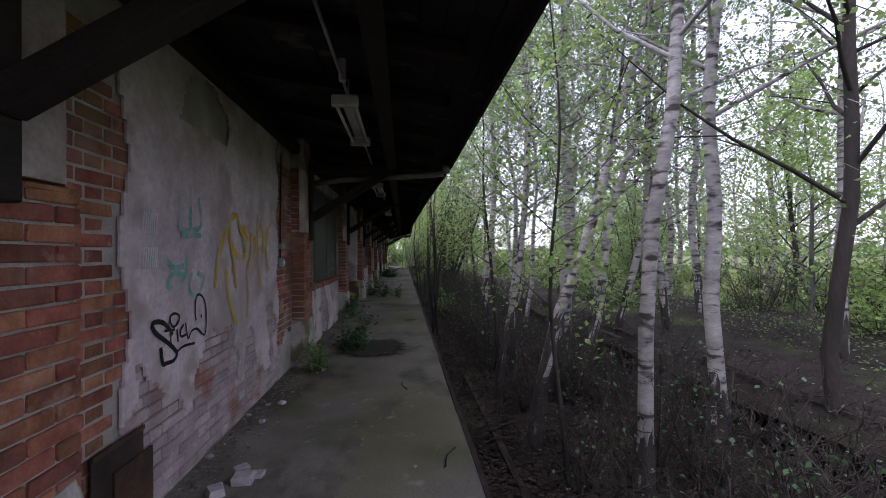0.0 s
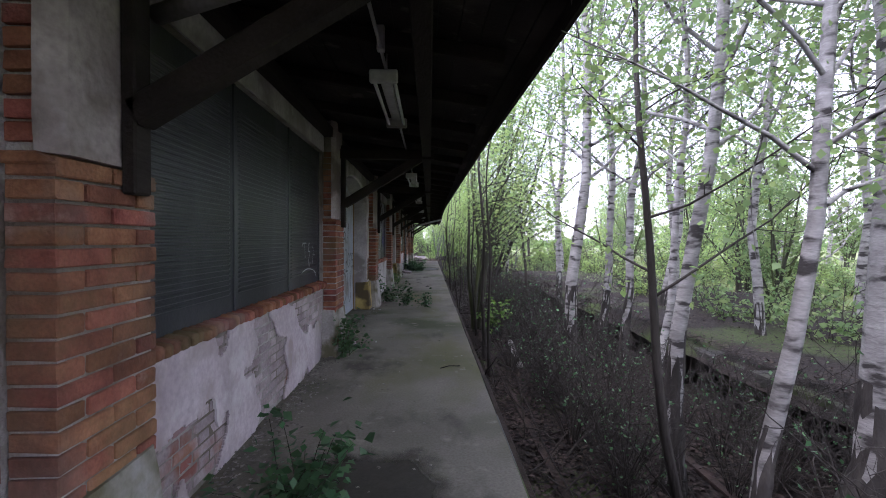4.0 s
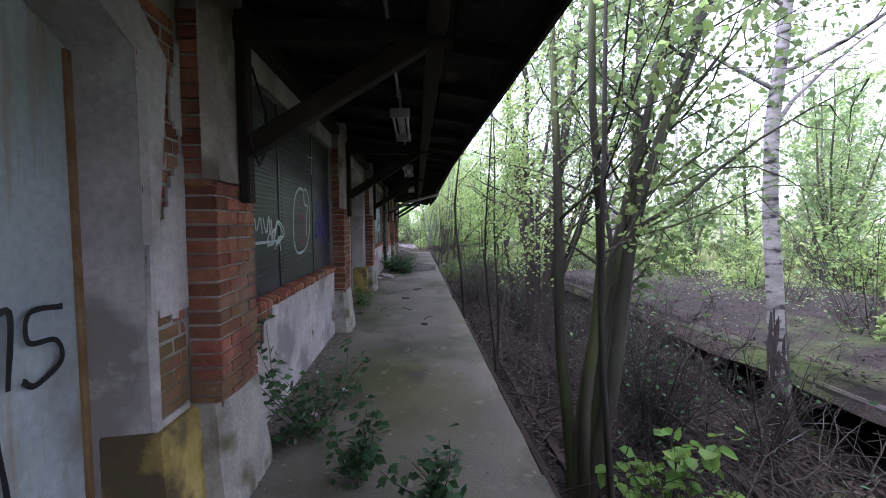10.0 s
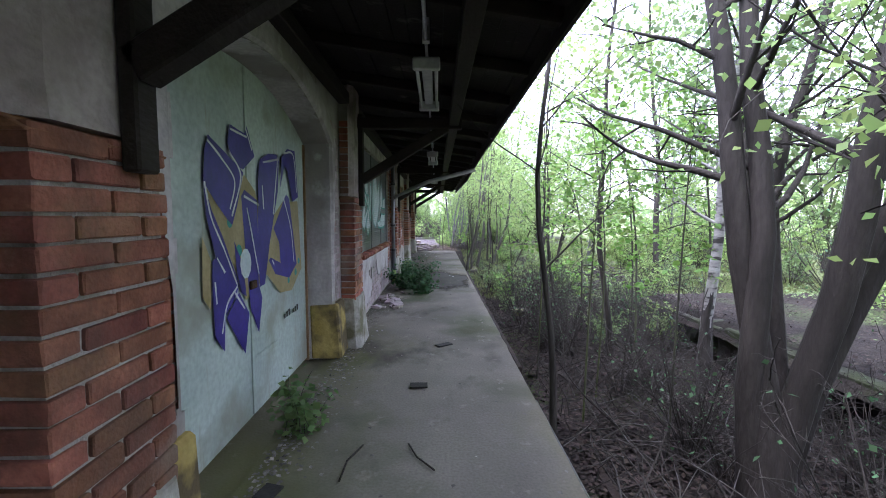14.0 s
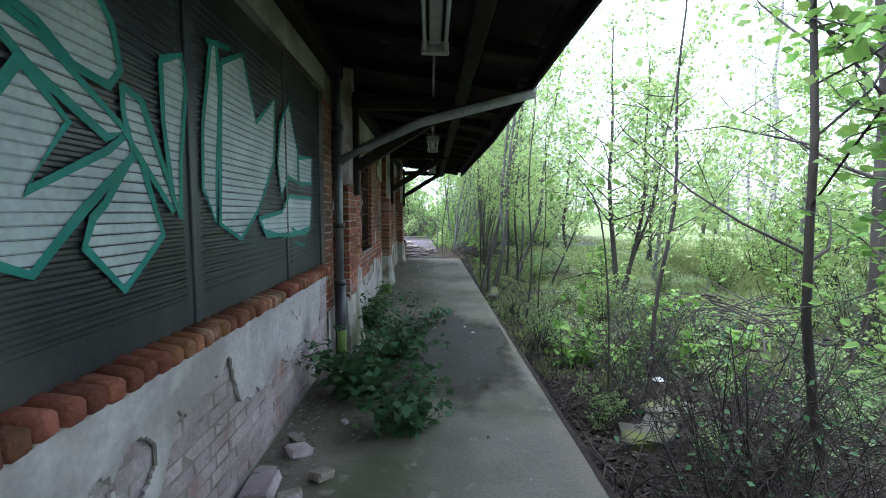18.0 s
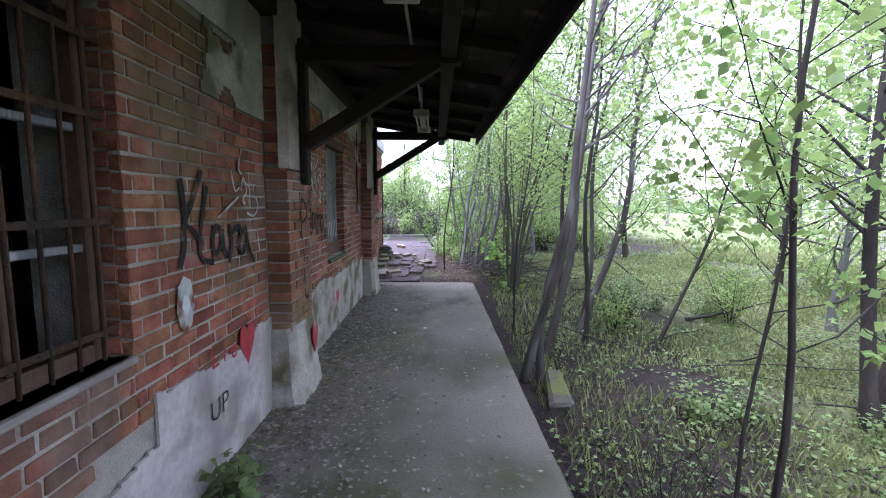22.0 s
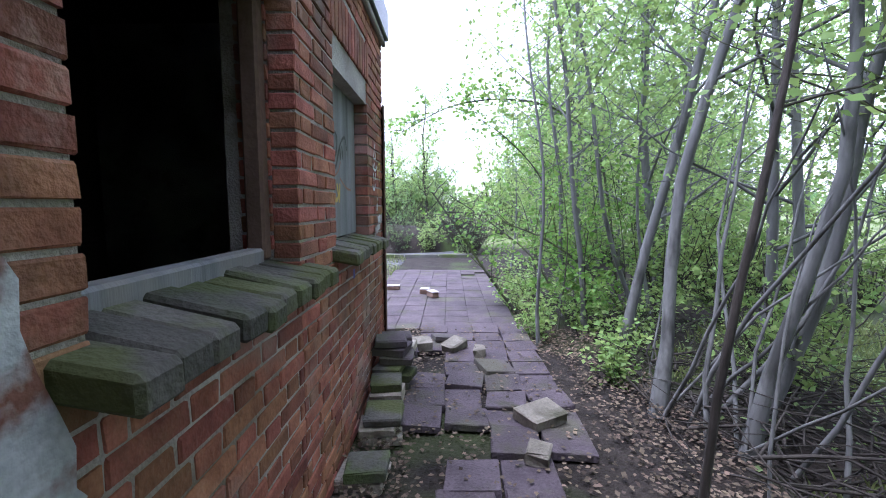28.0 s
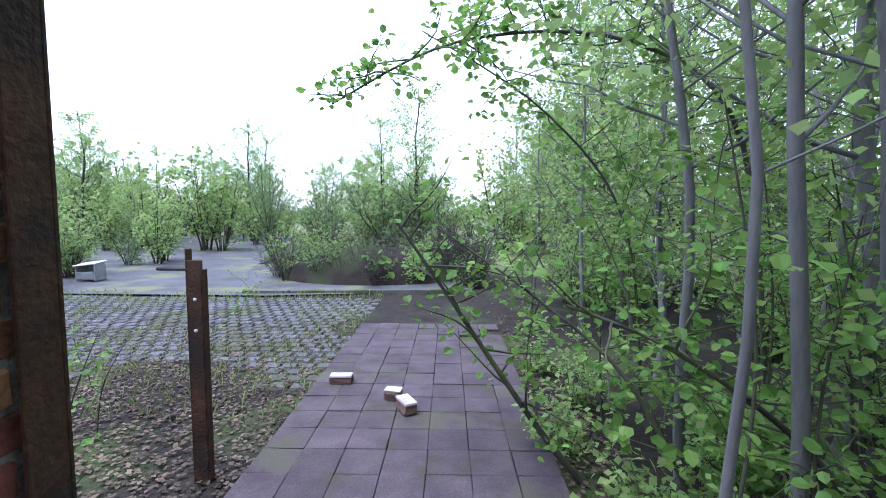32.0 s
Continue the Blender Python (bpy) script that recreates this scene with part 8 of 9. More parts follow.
FAR = [model("birch_tree", "tall birch with thin hanging twigs in fresh leaf", "tree", "bark_birch", "leaf_mid", 900, h=11, rad=0.1, limbs=28, first=0.15, leafs=3400, size=0.09),
       model("birch_tree", "tall birch with thin hanging twigs in fresh leaf", "tree", "bark_birch", "leaf_mid", 901, h=12, rad=0.12, limbs=28, first=0.12, leafs=3400, size=0.09),
       model("broadleaf_tree", "broad young tree in light spring green", "tree", "bark_dark", "leaf_spring", 902, h=9, rad=0.11, limbs=28, first=0.08, leafs=5200, size=0.11, reach=0.36),
       model("broadleaf_tree", "broad young tree in light spring green", "tree", "bark_aspen", "leaf_spring", 903, h=7, rad=0.08, limbs=26, first=0.08, leafs=5200, size=0.11, reach=0.4),
       model("willow_tree", "many-stemmed willow in grey-green spring leaf", "tree", "bark_green", "leaf_mid", 904, h=6.5, rad=0.07, limbs=10, first=0.15, leafs=5000, size=0.1, stems=7, spread=0.35)]
BUSH = [model("bush", "low leafy bush on the littered ground", "bush", "bark_dark", "leaf_spring", 910, h=1.5, rad=0.014, limbs=5, first=0.2, leafs=1200, size=0.06, stems=11, spread=0.5, reach=0.4),
        model("bush", "low leafy bush on the littered ground", "bush", "bark_dark", "leaf_mid", 911, h=1.2, rad=0.012, limbs=5, first=0.15, leafs=900, size=0.055, stems=12, spread=0.6, reach=0.4),
        model("brushwood", "tangle of thin bare brushwood with few leaves", "bush", "bark_dark", "leaf_dark", 912, h=1.7, rad=0.013, limbs=5, first=0.15, leafs=100, size=0.05, stems=14, spread=0.65, reach=0.45)]
YOUNG = [model("aspen_sapling", "slim grey-stemmed aspen sapling in light green leaf", "tree", "bark_aspen", "leaf_spring", 920 + k, h=5.5, rad=0.024, limbs=18, first=0.1, leafs=1700, size=0.066, reach=0.26) for k in range(2)]
r = random.Random(17)
for _ in range(16):
    plant(YOUNG[_ % 2], r.uniform(2.6, 6.5), r.uniform(39.5, 47), r.uniform(0.7, 1.15), r.uniform(0, 6.3), "aspen thicket")
r = random.Random(3)
for _ in range(62):
    y = r.uniform(-14, 66)
    x = r.uniform(15, 42) if y > 24 else r.uniform(12, 40)
    plant(FAR[r.choice((0, 0, 1, 1, 2, 3, 4))], x, y, r.uniform(0.8, 1.3), r.uniform(0, 6.3), "woodland trees")
for x, y, k, sc in ((-12.6, 66, 2, 0.85), (-21.5, 66, 2, 0.65), (-25, 63, 3, 0.7), (-8, 72, 2, 0.7), (-3.4, 62, 2, 0.8), (-16, 68, 3, 0.75), (-1.0, 58, 2, 0.85), (-29, 66, 4, 0.8), (-5.5, 66, 3, 0.7)):
    plant(FAR[k], x, y, sc, r.uniform(0, 6.3), "trees at the far edge")
for x, y, k, sc in ((7.5, 33, 3, 0.8), (6.6, 38.5, 2, 0.7), (9.5, 30.5, 3, 0.8), (8.6, 35.5, 2, 0.7), (12, 17, 2, 0.85), (13.5, 22, 4, 1.0), (14, 29, 4, 1.0), (10, 13, 4, 0.8), (11.5, 8, 3, 0.9), (10.2, 3, 2, 0.75), (12, -1, 3, 0.9), (13.5, 5, 4, 1.0), (14, 11, 2, 0.9)):
    plant(FAR[k], x, y, sc, r.uniform(0, 6.3), "woodland trees")
for _ in range(34):
    plant(FAR[r.choice((2, 3, 4))], r.uniform(3.6, 10.5), r.uniform(43, 66), r.uniform(0.55, 0.95), r.uniform(0, 6.3), "woodland trees")
for _ in range(70):
    a = r.uniform(-46, 8)
    plant(FAR[r.choice((2, 3, 3, 4, 4))], a, r.uniform(58, 76), r.uniform(0.5, 1.0), r.uniform(0, 6.3), "trees at the far edge")
for _ in range(12):
    plant(FAR[r.choice((2, 3, 4))], r.uniform(-34, -13), r.uniform(56, 70), r.uniform(0.4, 0.75), r.uniform(0, 6.3), "trees at the far edge")
for _ in range(80):
    plant(BUSH[r.choice((0, 0, 1))], r.uniform(-44, 5), r.uniform(55, 72), r.uniform(1.5, 3.4), r.uniform(0, 6.3), "thicket at the far edge")
for _ in range(14):
    plant(BUSH[r.choice((0, 1))], r.uniform(-14, -9.2), r.uniform(44, 54), r.uniform(0.8, 2.0), r.uniform(0, 6.3), "thicket at the far edge")
for _ in range(64):
    y = r.uniform(-1, 34) if _ < 46 else r.uniform(-1, 9)
    plant(BUSH[r.choice((0, 1, 0, 1, 2)) if y > 22 else 2], r.uniform(2.9, 5.0) if y < 23 else r.uniform(2.6, 9), y, r.uniform(0.5, 1.0), r.uniform(0, 6.3), "undergrowth")
for _ in range(52):
    plant(BUSH[2], r.uniform(2.75, 5.2), r.uniform(-1, 24), r.uniform(0.45, 0.95), r.uniform(0, 6.3), "undergrowth")
for _ in range(10):
    plant(BUSH[2], r.uniform(2.9, 7.5), r.uniform(22, 26.5), r.uniform(0.6, 1.0), r.uniform(0, 6.3), "undergrowth")
for _ in range(110):
    plant(BUSH[r.choice((0, 0, 1, 1, 2))], r.uniform(7.0, 20), r.uniform(-4, 34), r.uniform(0.8, 1.9), r.uniform(0, 6.3), "undergrowth")
for _ in range(30):
    plant(BUSH[r.choice((0, 0, 1))], r.uniform(2.8, 7), r.uniform(37.5, 48), r.uniform(0.6, 1.3), r.uniform(0, 6.3), "undergrowth")
for _ in range(40):
    plant(BUSH[r.choice((2, 2, 2, 0, 1))], r.uniform(-4.4, 1.4), r.uniform(47.9, 51), r.uniform(0.7, 1.15), r.uniform(0, 6.3), "bramble mound")

# Distant woods all round.
far = Grower()
n = 26000
aa, dd = nprng.uniform(0, 2 * np.pi, n), nprng.uniform(95, 150, n)
top = 5 + 3.5 * np.sin(aa * 9) + 2.5 * np.sin(aa * 23 + 1) + 2 * np.sin(aa * 51 + 2)
far.leaves(np.stack([dd * np.cos(aa), 25 + dd * np.sin(aa), nprng.uniform(0, 1, n) ** 1.3 * np.maximum(2.5, top) - 0.5], 1), 1.5, nprng)
tagged(new("distant_woods", far.mesh("distant_woods", "leaf_mid")), "line of distant pale green woods on the horizon", "woods", kind="stuff")

# Leaf litter, grass and fallen twigs.
lit = Grower()
n = 110000
px, py = nprng.uniform(2.05, 10.5, n), nprng.uniform(-2, 38, n)
pz = np.array([ground_z(a, b) for a, b in zip(px, py)])
on = (px > 5.25) & (py < 23.3)
pz = np.where(on, 0.06, pz) + nprng.uniform(0.005, 0.035, n)
lit.leaves(np.stack([px, py, pz], 1), 0.042, nprng, flat=0.8)
n = 90000
px, py = nprng.uniform(2.03, 5.4, n), nprng.uniform(-1.5, 27, n)
pz = np.array([ground_z(a, b) for a, b in zip(px, py)])
pz = np.where((px > 5.25) & (py < 23.3), 0.06, pz) + nprng.uniform(0.005, 0.05, n)
lit.leaves(np.stack([px, py, pz], 1), 0.055, nprng, flat=0.7)
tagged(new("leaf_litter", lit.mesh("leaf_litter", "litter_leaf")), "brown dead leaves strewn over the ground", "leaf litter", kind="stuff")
yl = Grower()
n = 34000
px, py = nprng.uniform(-6.5, 1.7, n), nprng.uniform(38.8, 45.2, n)
ok = ((px < -0.95) | (px > 1.2)) & (nprng.random(n) < np.clip(1.5 - (py - 39) * 0.22, 0.1, 1))
px, py = px[ok], py[ok]
yl.leaves(np.stack([px, py, nprng.uniform(-0.062, -0.03, len(px))], 1), 0.045, nprng, flat=0.8)
tagged(new("yard_litter", yl.mesh("yard_litter", "chaff")), "dry brown leaves and chaff beside the paving", "leaf litter", kind="stuff")
gr = Grower()
n = 110000
px = np.concatenate([nprng.uniform(2.3, 12, n // 2), nprng.uniform(-9, -0.9, n // 4), nprng.uniform(7, 26, n // 4)])
py = np.concatenate([nprng.uniform(23, 40, n // 2), nprng.uniform(40, 47, n // 4), nprng.uniform(2, 46, n // 4)])
ok = np.array([noise.noise((a * 0.5, b * 0.5, 3)) > -0.1 - 0.2 * (a > 3) + 0.6 * (a > 2 and b < 26.0 and a < 9) for a, b in zip(px, py)])
ok &= (px > 0) | ((nprng.random(len(px)) < 0.3) & (py > 41.2))
px, py = px[ok], py[ok]
n = len(px)
pz = np.array([ground_z(a, b) for a, b in zip(px, py)])
az, hh = nprng.uniform(0, 6.3, n), nprng.uniform(0.06, 0.22, n) * np.where(px < 0, 0.6, np.where(px > 9, 1.3, 0.75))
wv = np.stack([np.cos(az), np.sin(az), np.zeros(n)], 1) * 0.008 * (1 + (px > 9))[:, None]
b0 = np.stack([px, py, pz - 0.01], 1)
tip = b0 + np.stack([np.sin(az) * hh * 0.5, np.cos(az) * hh * 0.5, hh], 1)
mid = b0 + (tip - b0) * 0.5 + [0, 0, 0.02]
gr.add(np.stack([b0 - wv, b0 + wv, mid + wv * 0.8, mid - wv * 0.8], 1).reshape(-1, 3), np.arange(n * 4).reshape(-1, 4))
gr.add(np.stack([mid - wv * 0.8, mid + wv * 0.8, tip + wv * 0.1, tip - wv * 0.1], 1).reshape(-1, 3), np.arange(n * 4).reshape(-1, 4))
cover = Grower()
n = 26000
px, py = np.concatenate([nprng.uniform(2.15, 10, n), nprng.uniform(5.6, 17, n)]), np.concatenate([nprng.uniform(22.5, 40, n), nprng.uniform(-3, 26, n)])
ok = np.array([noise.noise((a * 0.7, b * 0.7, 5)) > -0.15 for a, b in zip(px, py)])
ok &= ~((py < 27.0) & (px < 7) & (nprng.random(len(px)) < 0.93))
px, py = px[ok], py[ok]
pz = np.array([0.05 if 5.5 < a < 10.6 and b < 23.3 else ground_z(a, b) for a, b in zip(px, py)]) + nprng.random(len(px)) ** 2 * 0.22 + 0.01
cover.leaves(np.stack([px, py, pz], 1), 0.05, nprng, flat=0.45)
tagged(new("ground_cover", cover.mesh("ground_cover", "leaf_mid")), "low green ground cover of small leafy herbs", "herbs", kind="stuff")
tagged(new("grass", gr.mesh("grass", "grass_blade")), "thin pale green grass in uneven tufts", "grass", kind="stuff")
tw = Grower()
for k in range(460):
    y = nprng.uniform(-1, 40) if k % 3 else nprng.uniform(9, 24)
    x = nprng.uniform(2.1, 5.0) if y < 24 else nprng.uniform(2.1, 6)
    a = nprng.uniform(0, 6.3)
    ln = nprng.uniform(0.4, 2.2)
    pts = branch_path((x, y, ground_z(x, y) + 0.03), (math.cos(a), math.sin(a), nprng.uniform(0, 0.35)), ln, nprng, 6, 0.0, 0.15)
    if pts[:, 0].min() > 2.06:
        tw.tube(pts, np.linspace(nprng.uniform(0.005, 0.016) * (2.2 if k % 11 == 0 else 1), 0.003, 6), 5)
tagged(new("fallen_twigs", tw.mesh("fallen_twigs", "bark_dark", True)), "fallen dead twigs and branches on the ground", "twigs", kind="stuff")

# Dead brush and thin bare shoots in the bed of the track.
brush, pale = Grower(), Grower()
for k in range(2300):
    y = nprng.uniform(-1, 25) if k % 2 else nprng.uniform(13, 27.5)
    x = nprng.uniform(2.25, 5.3)
    a, up = nprng.uniform(0, 6.3), nprng.uniform(0.05, 1.4)
    w = np.array([math.cos(a), math.sin(a), up])
    ln = nprng.uniform(0.35, 1.5)
    pts = branch_path((x, y, ground_z(x, y) + nprng.uniform(-0.02, 0.12)), w / np.linalg.norm(w), ln, nprng, 7, -0.45, 0.16)
    if pts[:, 0].min() > 2.08:
        (pale if k % 4 == 0 else brush).tube(pts, np.linspace(nprng.uniform(0.003, 0.009), 0.0018, 7), 4)
tagged(new("brushwood_tangle", brush.mesh("brushwood_tangle", "bark_dark", True)), "tangle of thin dark dead brushwood along the old track", "brushwood", kind="stuff")
tagged(new("pale_brushwood", pale.mesh("pale_brushwood", "bark_grey", True)), "pale grey dry twigs among the brushwood", "brushwood", kind="stuff")

# Leafy shoots that lean in over the platform's edge and the path.
def shoot(name, pts, radius, leaf_size, each, seed, label, category="shrub", twigs=7, bark="bark_green", low=0.25):
    g = np.random.default_rng(seed)
    base = np.array(pts[0])
    t = thing(name, tuple(base), label, category)
    wood, lv = Grower(), Grower()
    line = np.array([tuple(p) for p in spline3(pts)]) - base
    wood.tube(line, np.linspace(radius, radius * 0.3, len(line)), 7)
    for k in range(twigs):
        i = int(len(line) * (low + (0.97 - low) * k / twigs))
        w = g.normal(size=3) * [1, 1, 0.5] + [0, 0, 0.35]
        tw = branch_path(line[i], w / np.linalg.norm(w), g.uniform(0.3, 0.7), g, 6, 0.05, 0.15)
        twig = Grower()
        twig.tube(tw, np.linspace(radius * 0.35, 0.002, 6), 5)
        ob = new("twig", twig.mesh("twig", bark, True))
        ob.parent = t
        for c in tw[1:]:
            lv.round_leaves(c + g.normal(size=(each, 3)) * 0.05, leaf_size, g)
    for nm, me in (("stem", wood.mesh("stem", bark, True)), ("foliage", lv.mesh("foliage", "leaf_big"))):
        ob = new(nm, me)
        ob.parent = t
    return t


def spline3(pts, n=6):
    p = [Vector(q) for q in pts]
    out = []
    for i in range(len(p) - 1):
        q = [p[min(max(i + k, 0), len(p) - 1)] for k in (-1, 0, 1, 2)]
        for t in np.arange(n) / n:
            out.append(0.5 * ((2 * q[1]) + (q[2] - q[0]) * t + (2 * q[0] - 5 * q[1] + 4 * q[2] - q[3]) * t * t + (3 * q[1] - q[0] - 3 * q[2] + q[3]) * t ** 3))
    return out + [p[-1]]


MAPLE = "leafy sapling shoot with large bright green leaves beside the platform"
for k, (x, y, top, tx) in enumerate(((3.0, 26.4, -0.25, 0.1), (3.7, 26.3, -0.2, 0.2), (2.75, 12.5, 0.0, 0.1), (4.4, 25.6, 0.0, 0.2), (4.6, 27.0, 0.3, -0.1),
                                      (2.6, 35.4, 0.6, 0.1), (1.9, 39.9, 0.5, -0.2), (2.3, 41.0, 0.7, -0.2))):
    z = ground_z(x, y)
    shoot("maple_shoot", [(x, y, z - 0.05), (x + 0.05, y, z + (top - z) * 0.5), (x + tx, y + 0.05, top)], 0.012, 0.11 if y > 11 else 0.09, 4, 700 + k, MAPLE, twigs=8)
shoot("overhanging_branch", [(2.95, 25.3, -0.65), (2.9, 25.3, 0.6), (2.75, 25.25, 1.5), (2.5, 25.2, 1.85)], 0.014, 0.1, 2, 731, "thin shoot with large leaves leaning over the platform", twigs=6)
for k, (x, y, tx, ty, top) in enumerate(((4.2, 21.6, 3.3, 21.4, 2.9), (4.6, 22.6, 3.6, 22.3, 3.4), (4.9, 20.9, 3.9, 20.7, 3.3), (3.9, 23.2, 3.2, 23.4, 2.6))):
    shoot("maple_shoot", [(x, y, ground_z(x, y) - 0.05), (x - 0.05, y, 1.2), (x - 0.3, y, top * 0.85), (tx, ty, top)], 0.02, 0.1, 3, 800 + k, "slim maple sapling with large light green leaves", "sapling", 16)
for k, (x, y, top, tx) in enumerate(((2.7, 19.6, 2.6, 0.2), (3.1, 20.3, 3.2, -0.2), (2.5, 20.9, 2.2, 0.1), (3.3, 19.0, 2.9, 0.2), (3.0, 22.6, 3.0, -0.1))):
    shoot("maple_shoot", [(x, y, ground_z(x, y) - 0.05), (x + 0.06, y, top * 0.4), (x + tx, y + 0.1, top)], 0.013, 0.06, 3, 850 + k, "slim maple sapling with light green leaves", "sapling", 20, low=0.5)
ASP = "bent aspen stem with round bright green leaves leaning over the paving"
shoot("bent_aspen", [(1.34, 40.47, -0.1), (1.05, 40.5, 0.25), (0.7, 40.5, 0.75), (0.4, 40.48, 1.2), (0.08, 40.47, 1.66)], 0.026, 0.06, 3, 741, ASP, "tree", 16)
shoot("bent_aspen", [(1.9, 40.1, -0.1), (1.5, 40.3, 0.7), (1.0, 40.5, 1.15), (0.35, 40.7, 1.6)], 0.018, 0.06, 3, 742, ASP, "tree", 18)
shoot("bent_aspen", [(2.6, 39.6, -0.1), (2.1, 39.7, 0.6), (1.5, 39.8, 1.05), (1.0, 39.9, 1.25)], 0.022, 0.06, 3, 743, ASP, "tree", 14)
shoot("bent_aspen", [(2.9, 41.0, -0.1), (2.5, 40.9, 2.2), (1.7, 40.9, 2.9), (0.5, 41.0, 2.95), (-0.45, 41.0, 2.5)], 0.022, 0.062, 5, 744, ASP, "tree", 30)
shoot("bent_aspen", [(2.2, 41.6, -0.1), (1.9, 41.4, 1.6), (1.2, 41.3, 2.5), (0.2, 41.2, 3.1)], 0.016, 0.065, 5, 745, ASP, "tree", 22)
for k, (x, y, h) in enumerate(((-1.9, 40.2, 1.0), (-2.35, 41.0, 0.7), (-2.75, 44.1, 0.6), (-1.5, 39.6, 0.5))):
    shoot("aspen_sapling", [(x, y, -0.1), (x + 0.08, y, h * 0.5), (x + 0.25, y + 0.05, h)], 0.007, 0.055, 2, 760 + k, "small aspen sapling growing in the yard litter", "sapling", 5)

for k in range(13):
    x, y = nprng.uniform(1.55, 3.3), nprng.uniform(39.3, 46)
    h = nprng.uniform(0.9, 2.3)
    shoot("aspen_sapling", [(x, y, -0.1), (x + nprng.uniform(-0.1, 0.1), y, h * 0.5), (x + nprng.uniform(-0.3, 0.2), y + 0.05, h)], 0.011, 0.06, 3, 780 + k, "leafy aspen sapling in fresh green beside the paving", "sapling", 15)
bed = Grower()
px, py = nprng.uniform(-0.25, 2.1, 13000), nprng.uniform(34.75, 39.6, 13000)
ok = nprng.random(13000) < np.where(px < 0.1, 1.0, np.where(px > 1.4, 0.9, 0.3))
bed.leaves(np.stack([px[ok], py[ok], np.where(px[ok] > 1.5, -0.04, -0.03) + nprng.uniform(0, 0.06, ok.sum())], 1), 0.035, nprng, flat=0.75)
tagged(new("walkway_litter", bed.mesh("walkway_litter", "chaff")), "dead leaves and chaff between the loose slabs", "leaf litter", kind="stuff")

# Fan of grey stems and dead brush beside the broken paving.
under_brush = Grower()
fan = thing("stem_fan", (1.98, 37.2, -0.1), "fan of many grey stems and dead brushwood beside the paving", "shrub")
g = np.random.default_rng(77)
wood, dead = Grower(), Grower()
for k in range(15):
    a, out = g.uniform(-1.9, 1.9), g.uniform(0.2, 0.75)
    way = np.array([abs(math.cos(a)) * out + 0.1, math.sin(a) * out, 1.0])
    p = branch_path((g.normal() * 0.12 + 0.15, g.normal() * 0.3, 0.0), way / np.linalg.norm(way), g.uniform(1.6, 4.5), g, 9, 0.2, 0.11)
    wood = Grower()
    wood.tube(p, np.linspace(g.uniform(0.009, 0.022), 0.004, 9), 6)
    ob = new("stem", wood.mesh("stem", "bark_aspen", True))
    ob.parent = fan
for k in range(110):
    a = g.uniform(0, 6.3)
    p = branch_path((g.uniform(-0.1, 1.0), g.uniform(-1.8, 1.6), g.uniform(0.03, 0.25)), (abs(math.cos(a)), math.sin(a), g.uniform(-0.05, 0.3)), g.uniform(0.5, 1.4), g, 6, -0.1, 0.12)
    dead = Grower()
    dead.tube(p, np.linspace(g.uniform(0.006, 0.014), 0.003, 6), 5)
    ob = new("dead_branch", dead.mesh("dead_branch", "bark_dark", True))
    ob.parent = fan

# Mossy broken blocks and a scrap of paper in the undergrowth.
for k, (x, y, sx, sy, sz, tz) in enumerate(((3.42, 25.0, 0.5, 0.34, 0.16, 25), (2.95, 24.6, 0.34, 0.3, 0.14, -15), (3.2, 24.75, 0.46, 0.3, 0.12, 50), (2.5, 30.75, 0.2, 0.75, 0.2, -8), (5.6, 29.3, 0.5, 0.4, 0.3, 30))):
    ob = finish("broken_block", chunk(300 + k, (sx, sy, sz)), "stone_mossy")
    ob.matrix_world = pose(x, y, ground_z(x, y) - 0.02, 5, -4, tz)
    tagged(ob, "mossy broken concrete block in the undergrowth", "stone", "broken blocks")
scrap = finish("paper_scrap", chunk(320, (0.16, 0.11, 0.012)), "plastic_white")
scrap.matrix_world = pose(3.82, 25.9, ground_z(3.82, 25.9) + 0.035, 6, 4, 20)
tagged(scrap, "crumpled white scrap of paper on the litter", "litter")
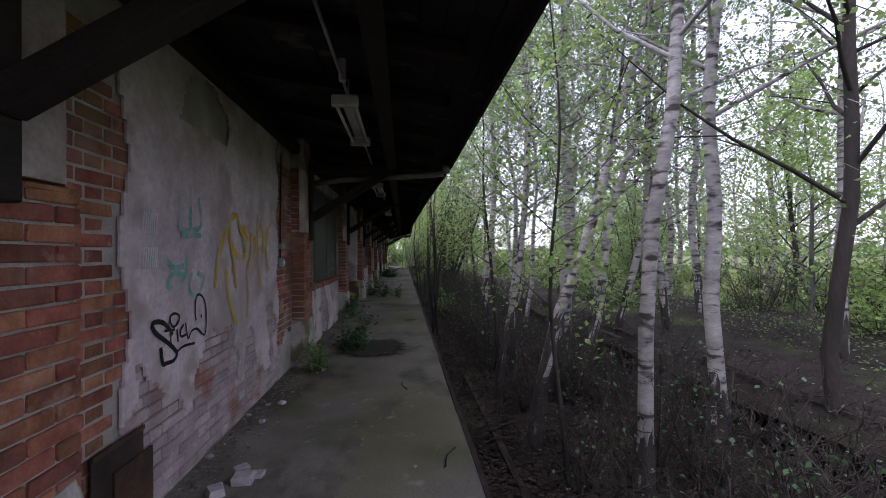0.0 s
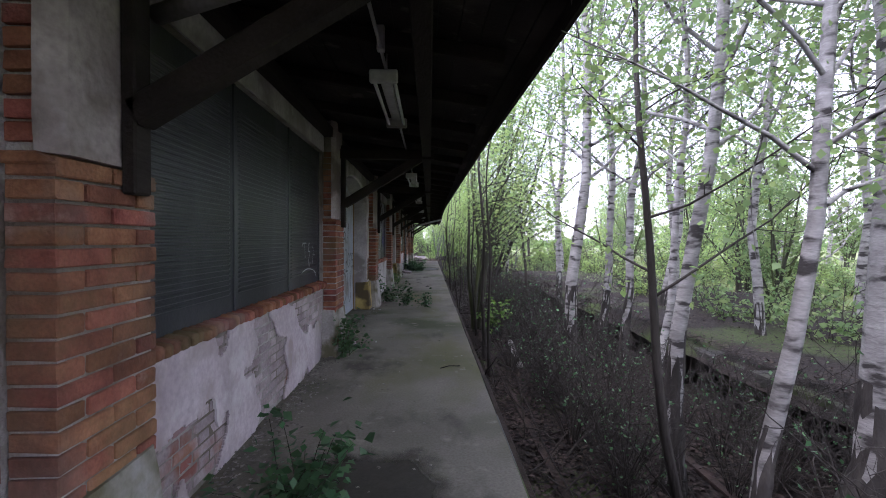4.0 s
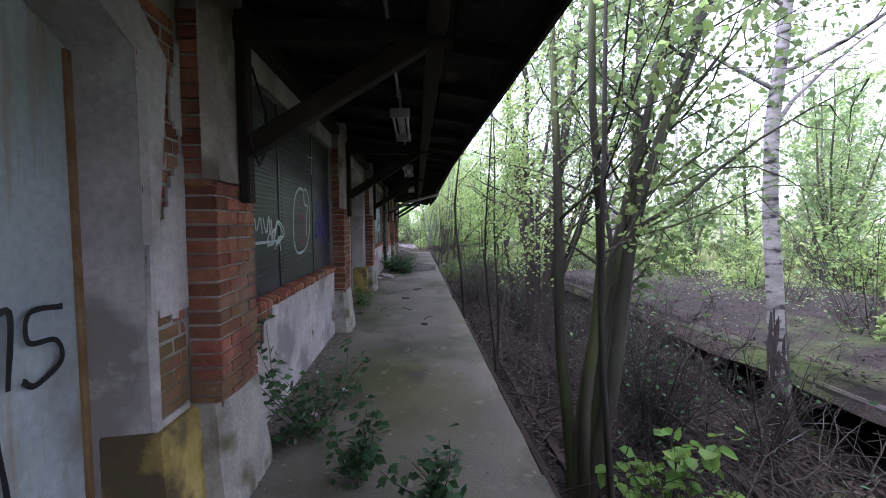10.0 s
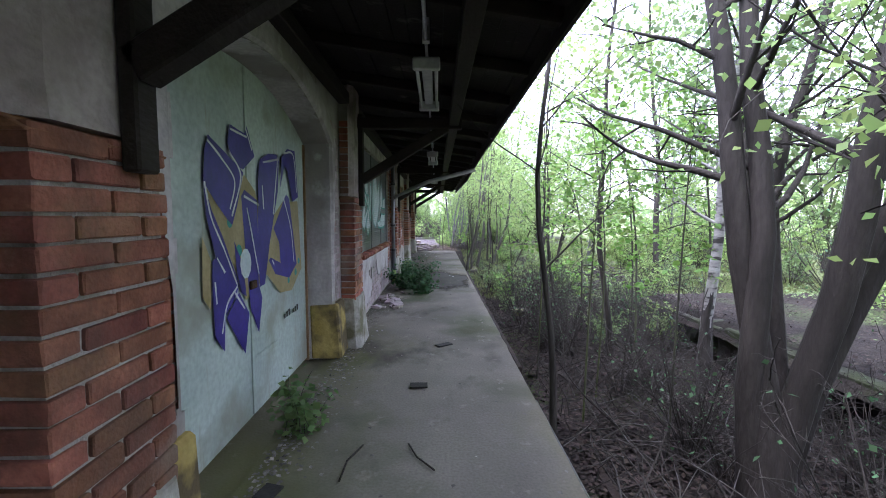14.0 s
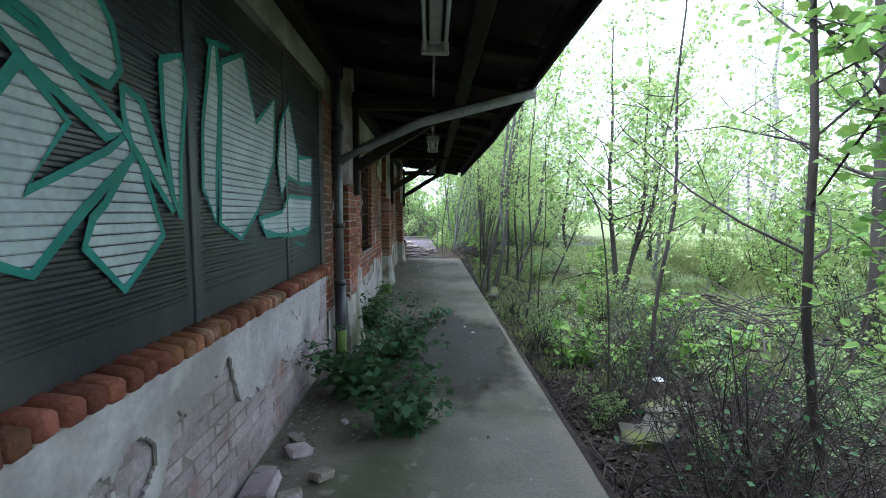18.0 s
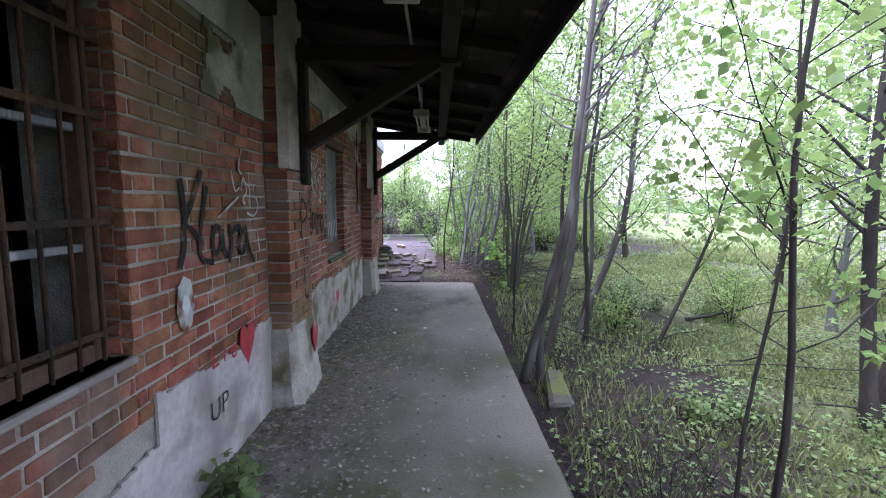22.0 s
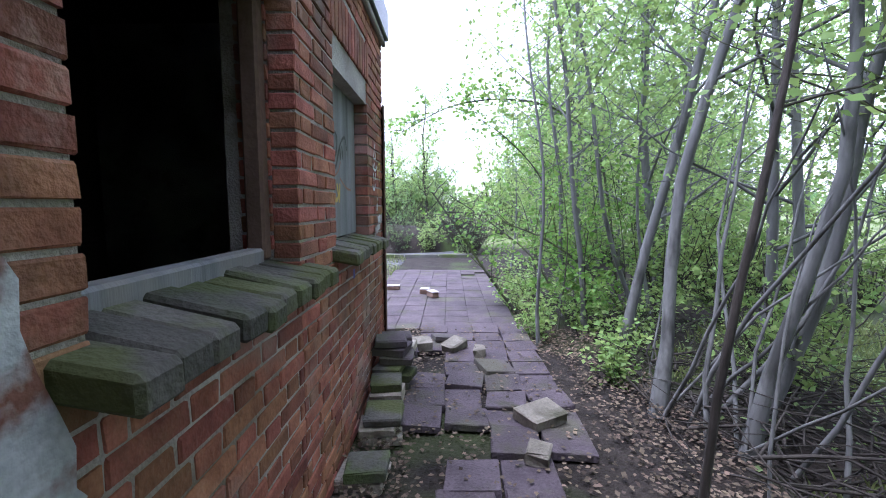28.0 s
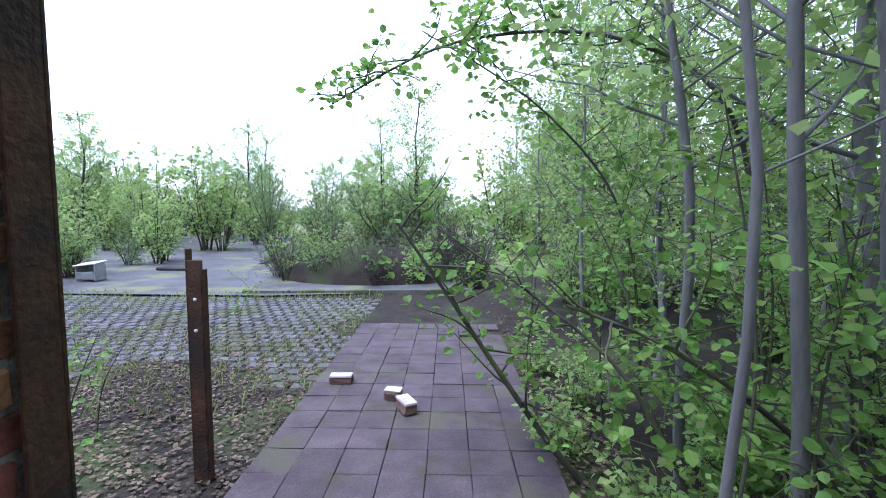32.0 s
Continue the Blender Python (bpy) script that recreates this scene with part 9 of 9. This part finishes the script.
for k, (x, y, sp, h, n) in enumerate(((1.35, 39.4, 0.25, 0.4, 14), (1.5, 40.1, 0.3, 0.45, 14), (1.3, 40.9, 0.25, 0.35, 12), (1.6, 41.6, 0.35, 0.5, 16), (1.9, 39.6, 0.35, 0.5, 16), (2.2, 40.6, 0.4, 0.5, 16), (1.5, 42.5, 0.3, 0.4, 14), (2.0, 38.6, 0.3, 0.35, 14), (1.75, 38.1, 0.3, 0.3, 12), (2.5, 39.5, 0.4, 0.45, 14))):
    t = herb(x, y, sp, h, n, 60 + k, "leaf_spring", 0.06)
    t.location.z = -0.07
    tagged(t, "leafy green seedlings beside the paving", "plant", "seedlings")
for k in range(26):
    x, y = g.uniform(2.3, 6.5), g.uniform(23.5, 36)
    t = herb(x, y, g.uniform(0.2, 0.4), g.uniform(0.2, 0.45), 12, 120 + k, "leaf_mid", 0.055)
    t.location.z = ground_z(x, y) - 0.02
    tagged(t, "low leafy herb in the meadow grass", "plant", "meadow herbs")

for k in range(260):
    a = g.uniform(0, 6.3)
    p = branch_path((g.uniform(-0.2, 1.6), g.uniform(-2.2, 1.4), g.uniform(0.0, 0.3)), (math.cos(a), math.sin(a), g.uniform(-0.05, 0.5)), g.uniform(0.3, 1.2), g, 6, -0.3, 0.15)
    if p[:, 0].min() > -0.55:
        under_brush.tube(p + np.array([1.98, 37.2, -0.1]), np.linspace(g.uniform(0.004, 0.01), 0.002, 6), 4)
tagged(new("dead_undergrowth", under_brush.mesh("dead_undergrowth", "bark_dark", True)), "dark dead twigs heaped at the foot of the stems", "brushwood", kind="stuff")

# Heap of dark dead branches.
heap = thing("brush_heap", (5.9, 27.4, ground_z(5.9, 27.4)), "dark heap of dead branches in the undergrowth", "brush heap")
for k in range(150):
    x, y = g.normal(0, 0.75), g.normal(0, 1.0)
    top = max(0.05, 0.75 - 0.35 * (x * x / 0.8 + y * y / 1.4)) * g.uniform(0.1, 1)
    a = g.uniform(0, 6.3)
    one = Grower()
    one.tube(branch_path((x, y, top), (math.cos(a), math.sin(a), g.uniform(-0.1, 0.25)), g.uniform(0.6, 1.8), g, 6, -0.15, 0.14), np.linspace(g.uniform(0.008, 0.028), 0.004, 6), 5)
    ob = new("branch", one.mesh("branch", "bark_dark", True))
    ob.parent = heap

# ---- pieces of piers, walls and paving ----
lay_piers()
lay_bricks()
lay_slabs()
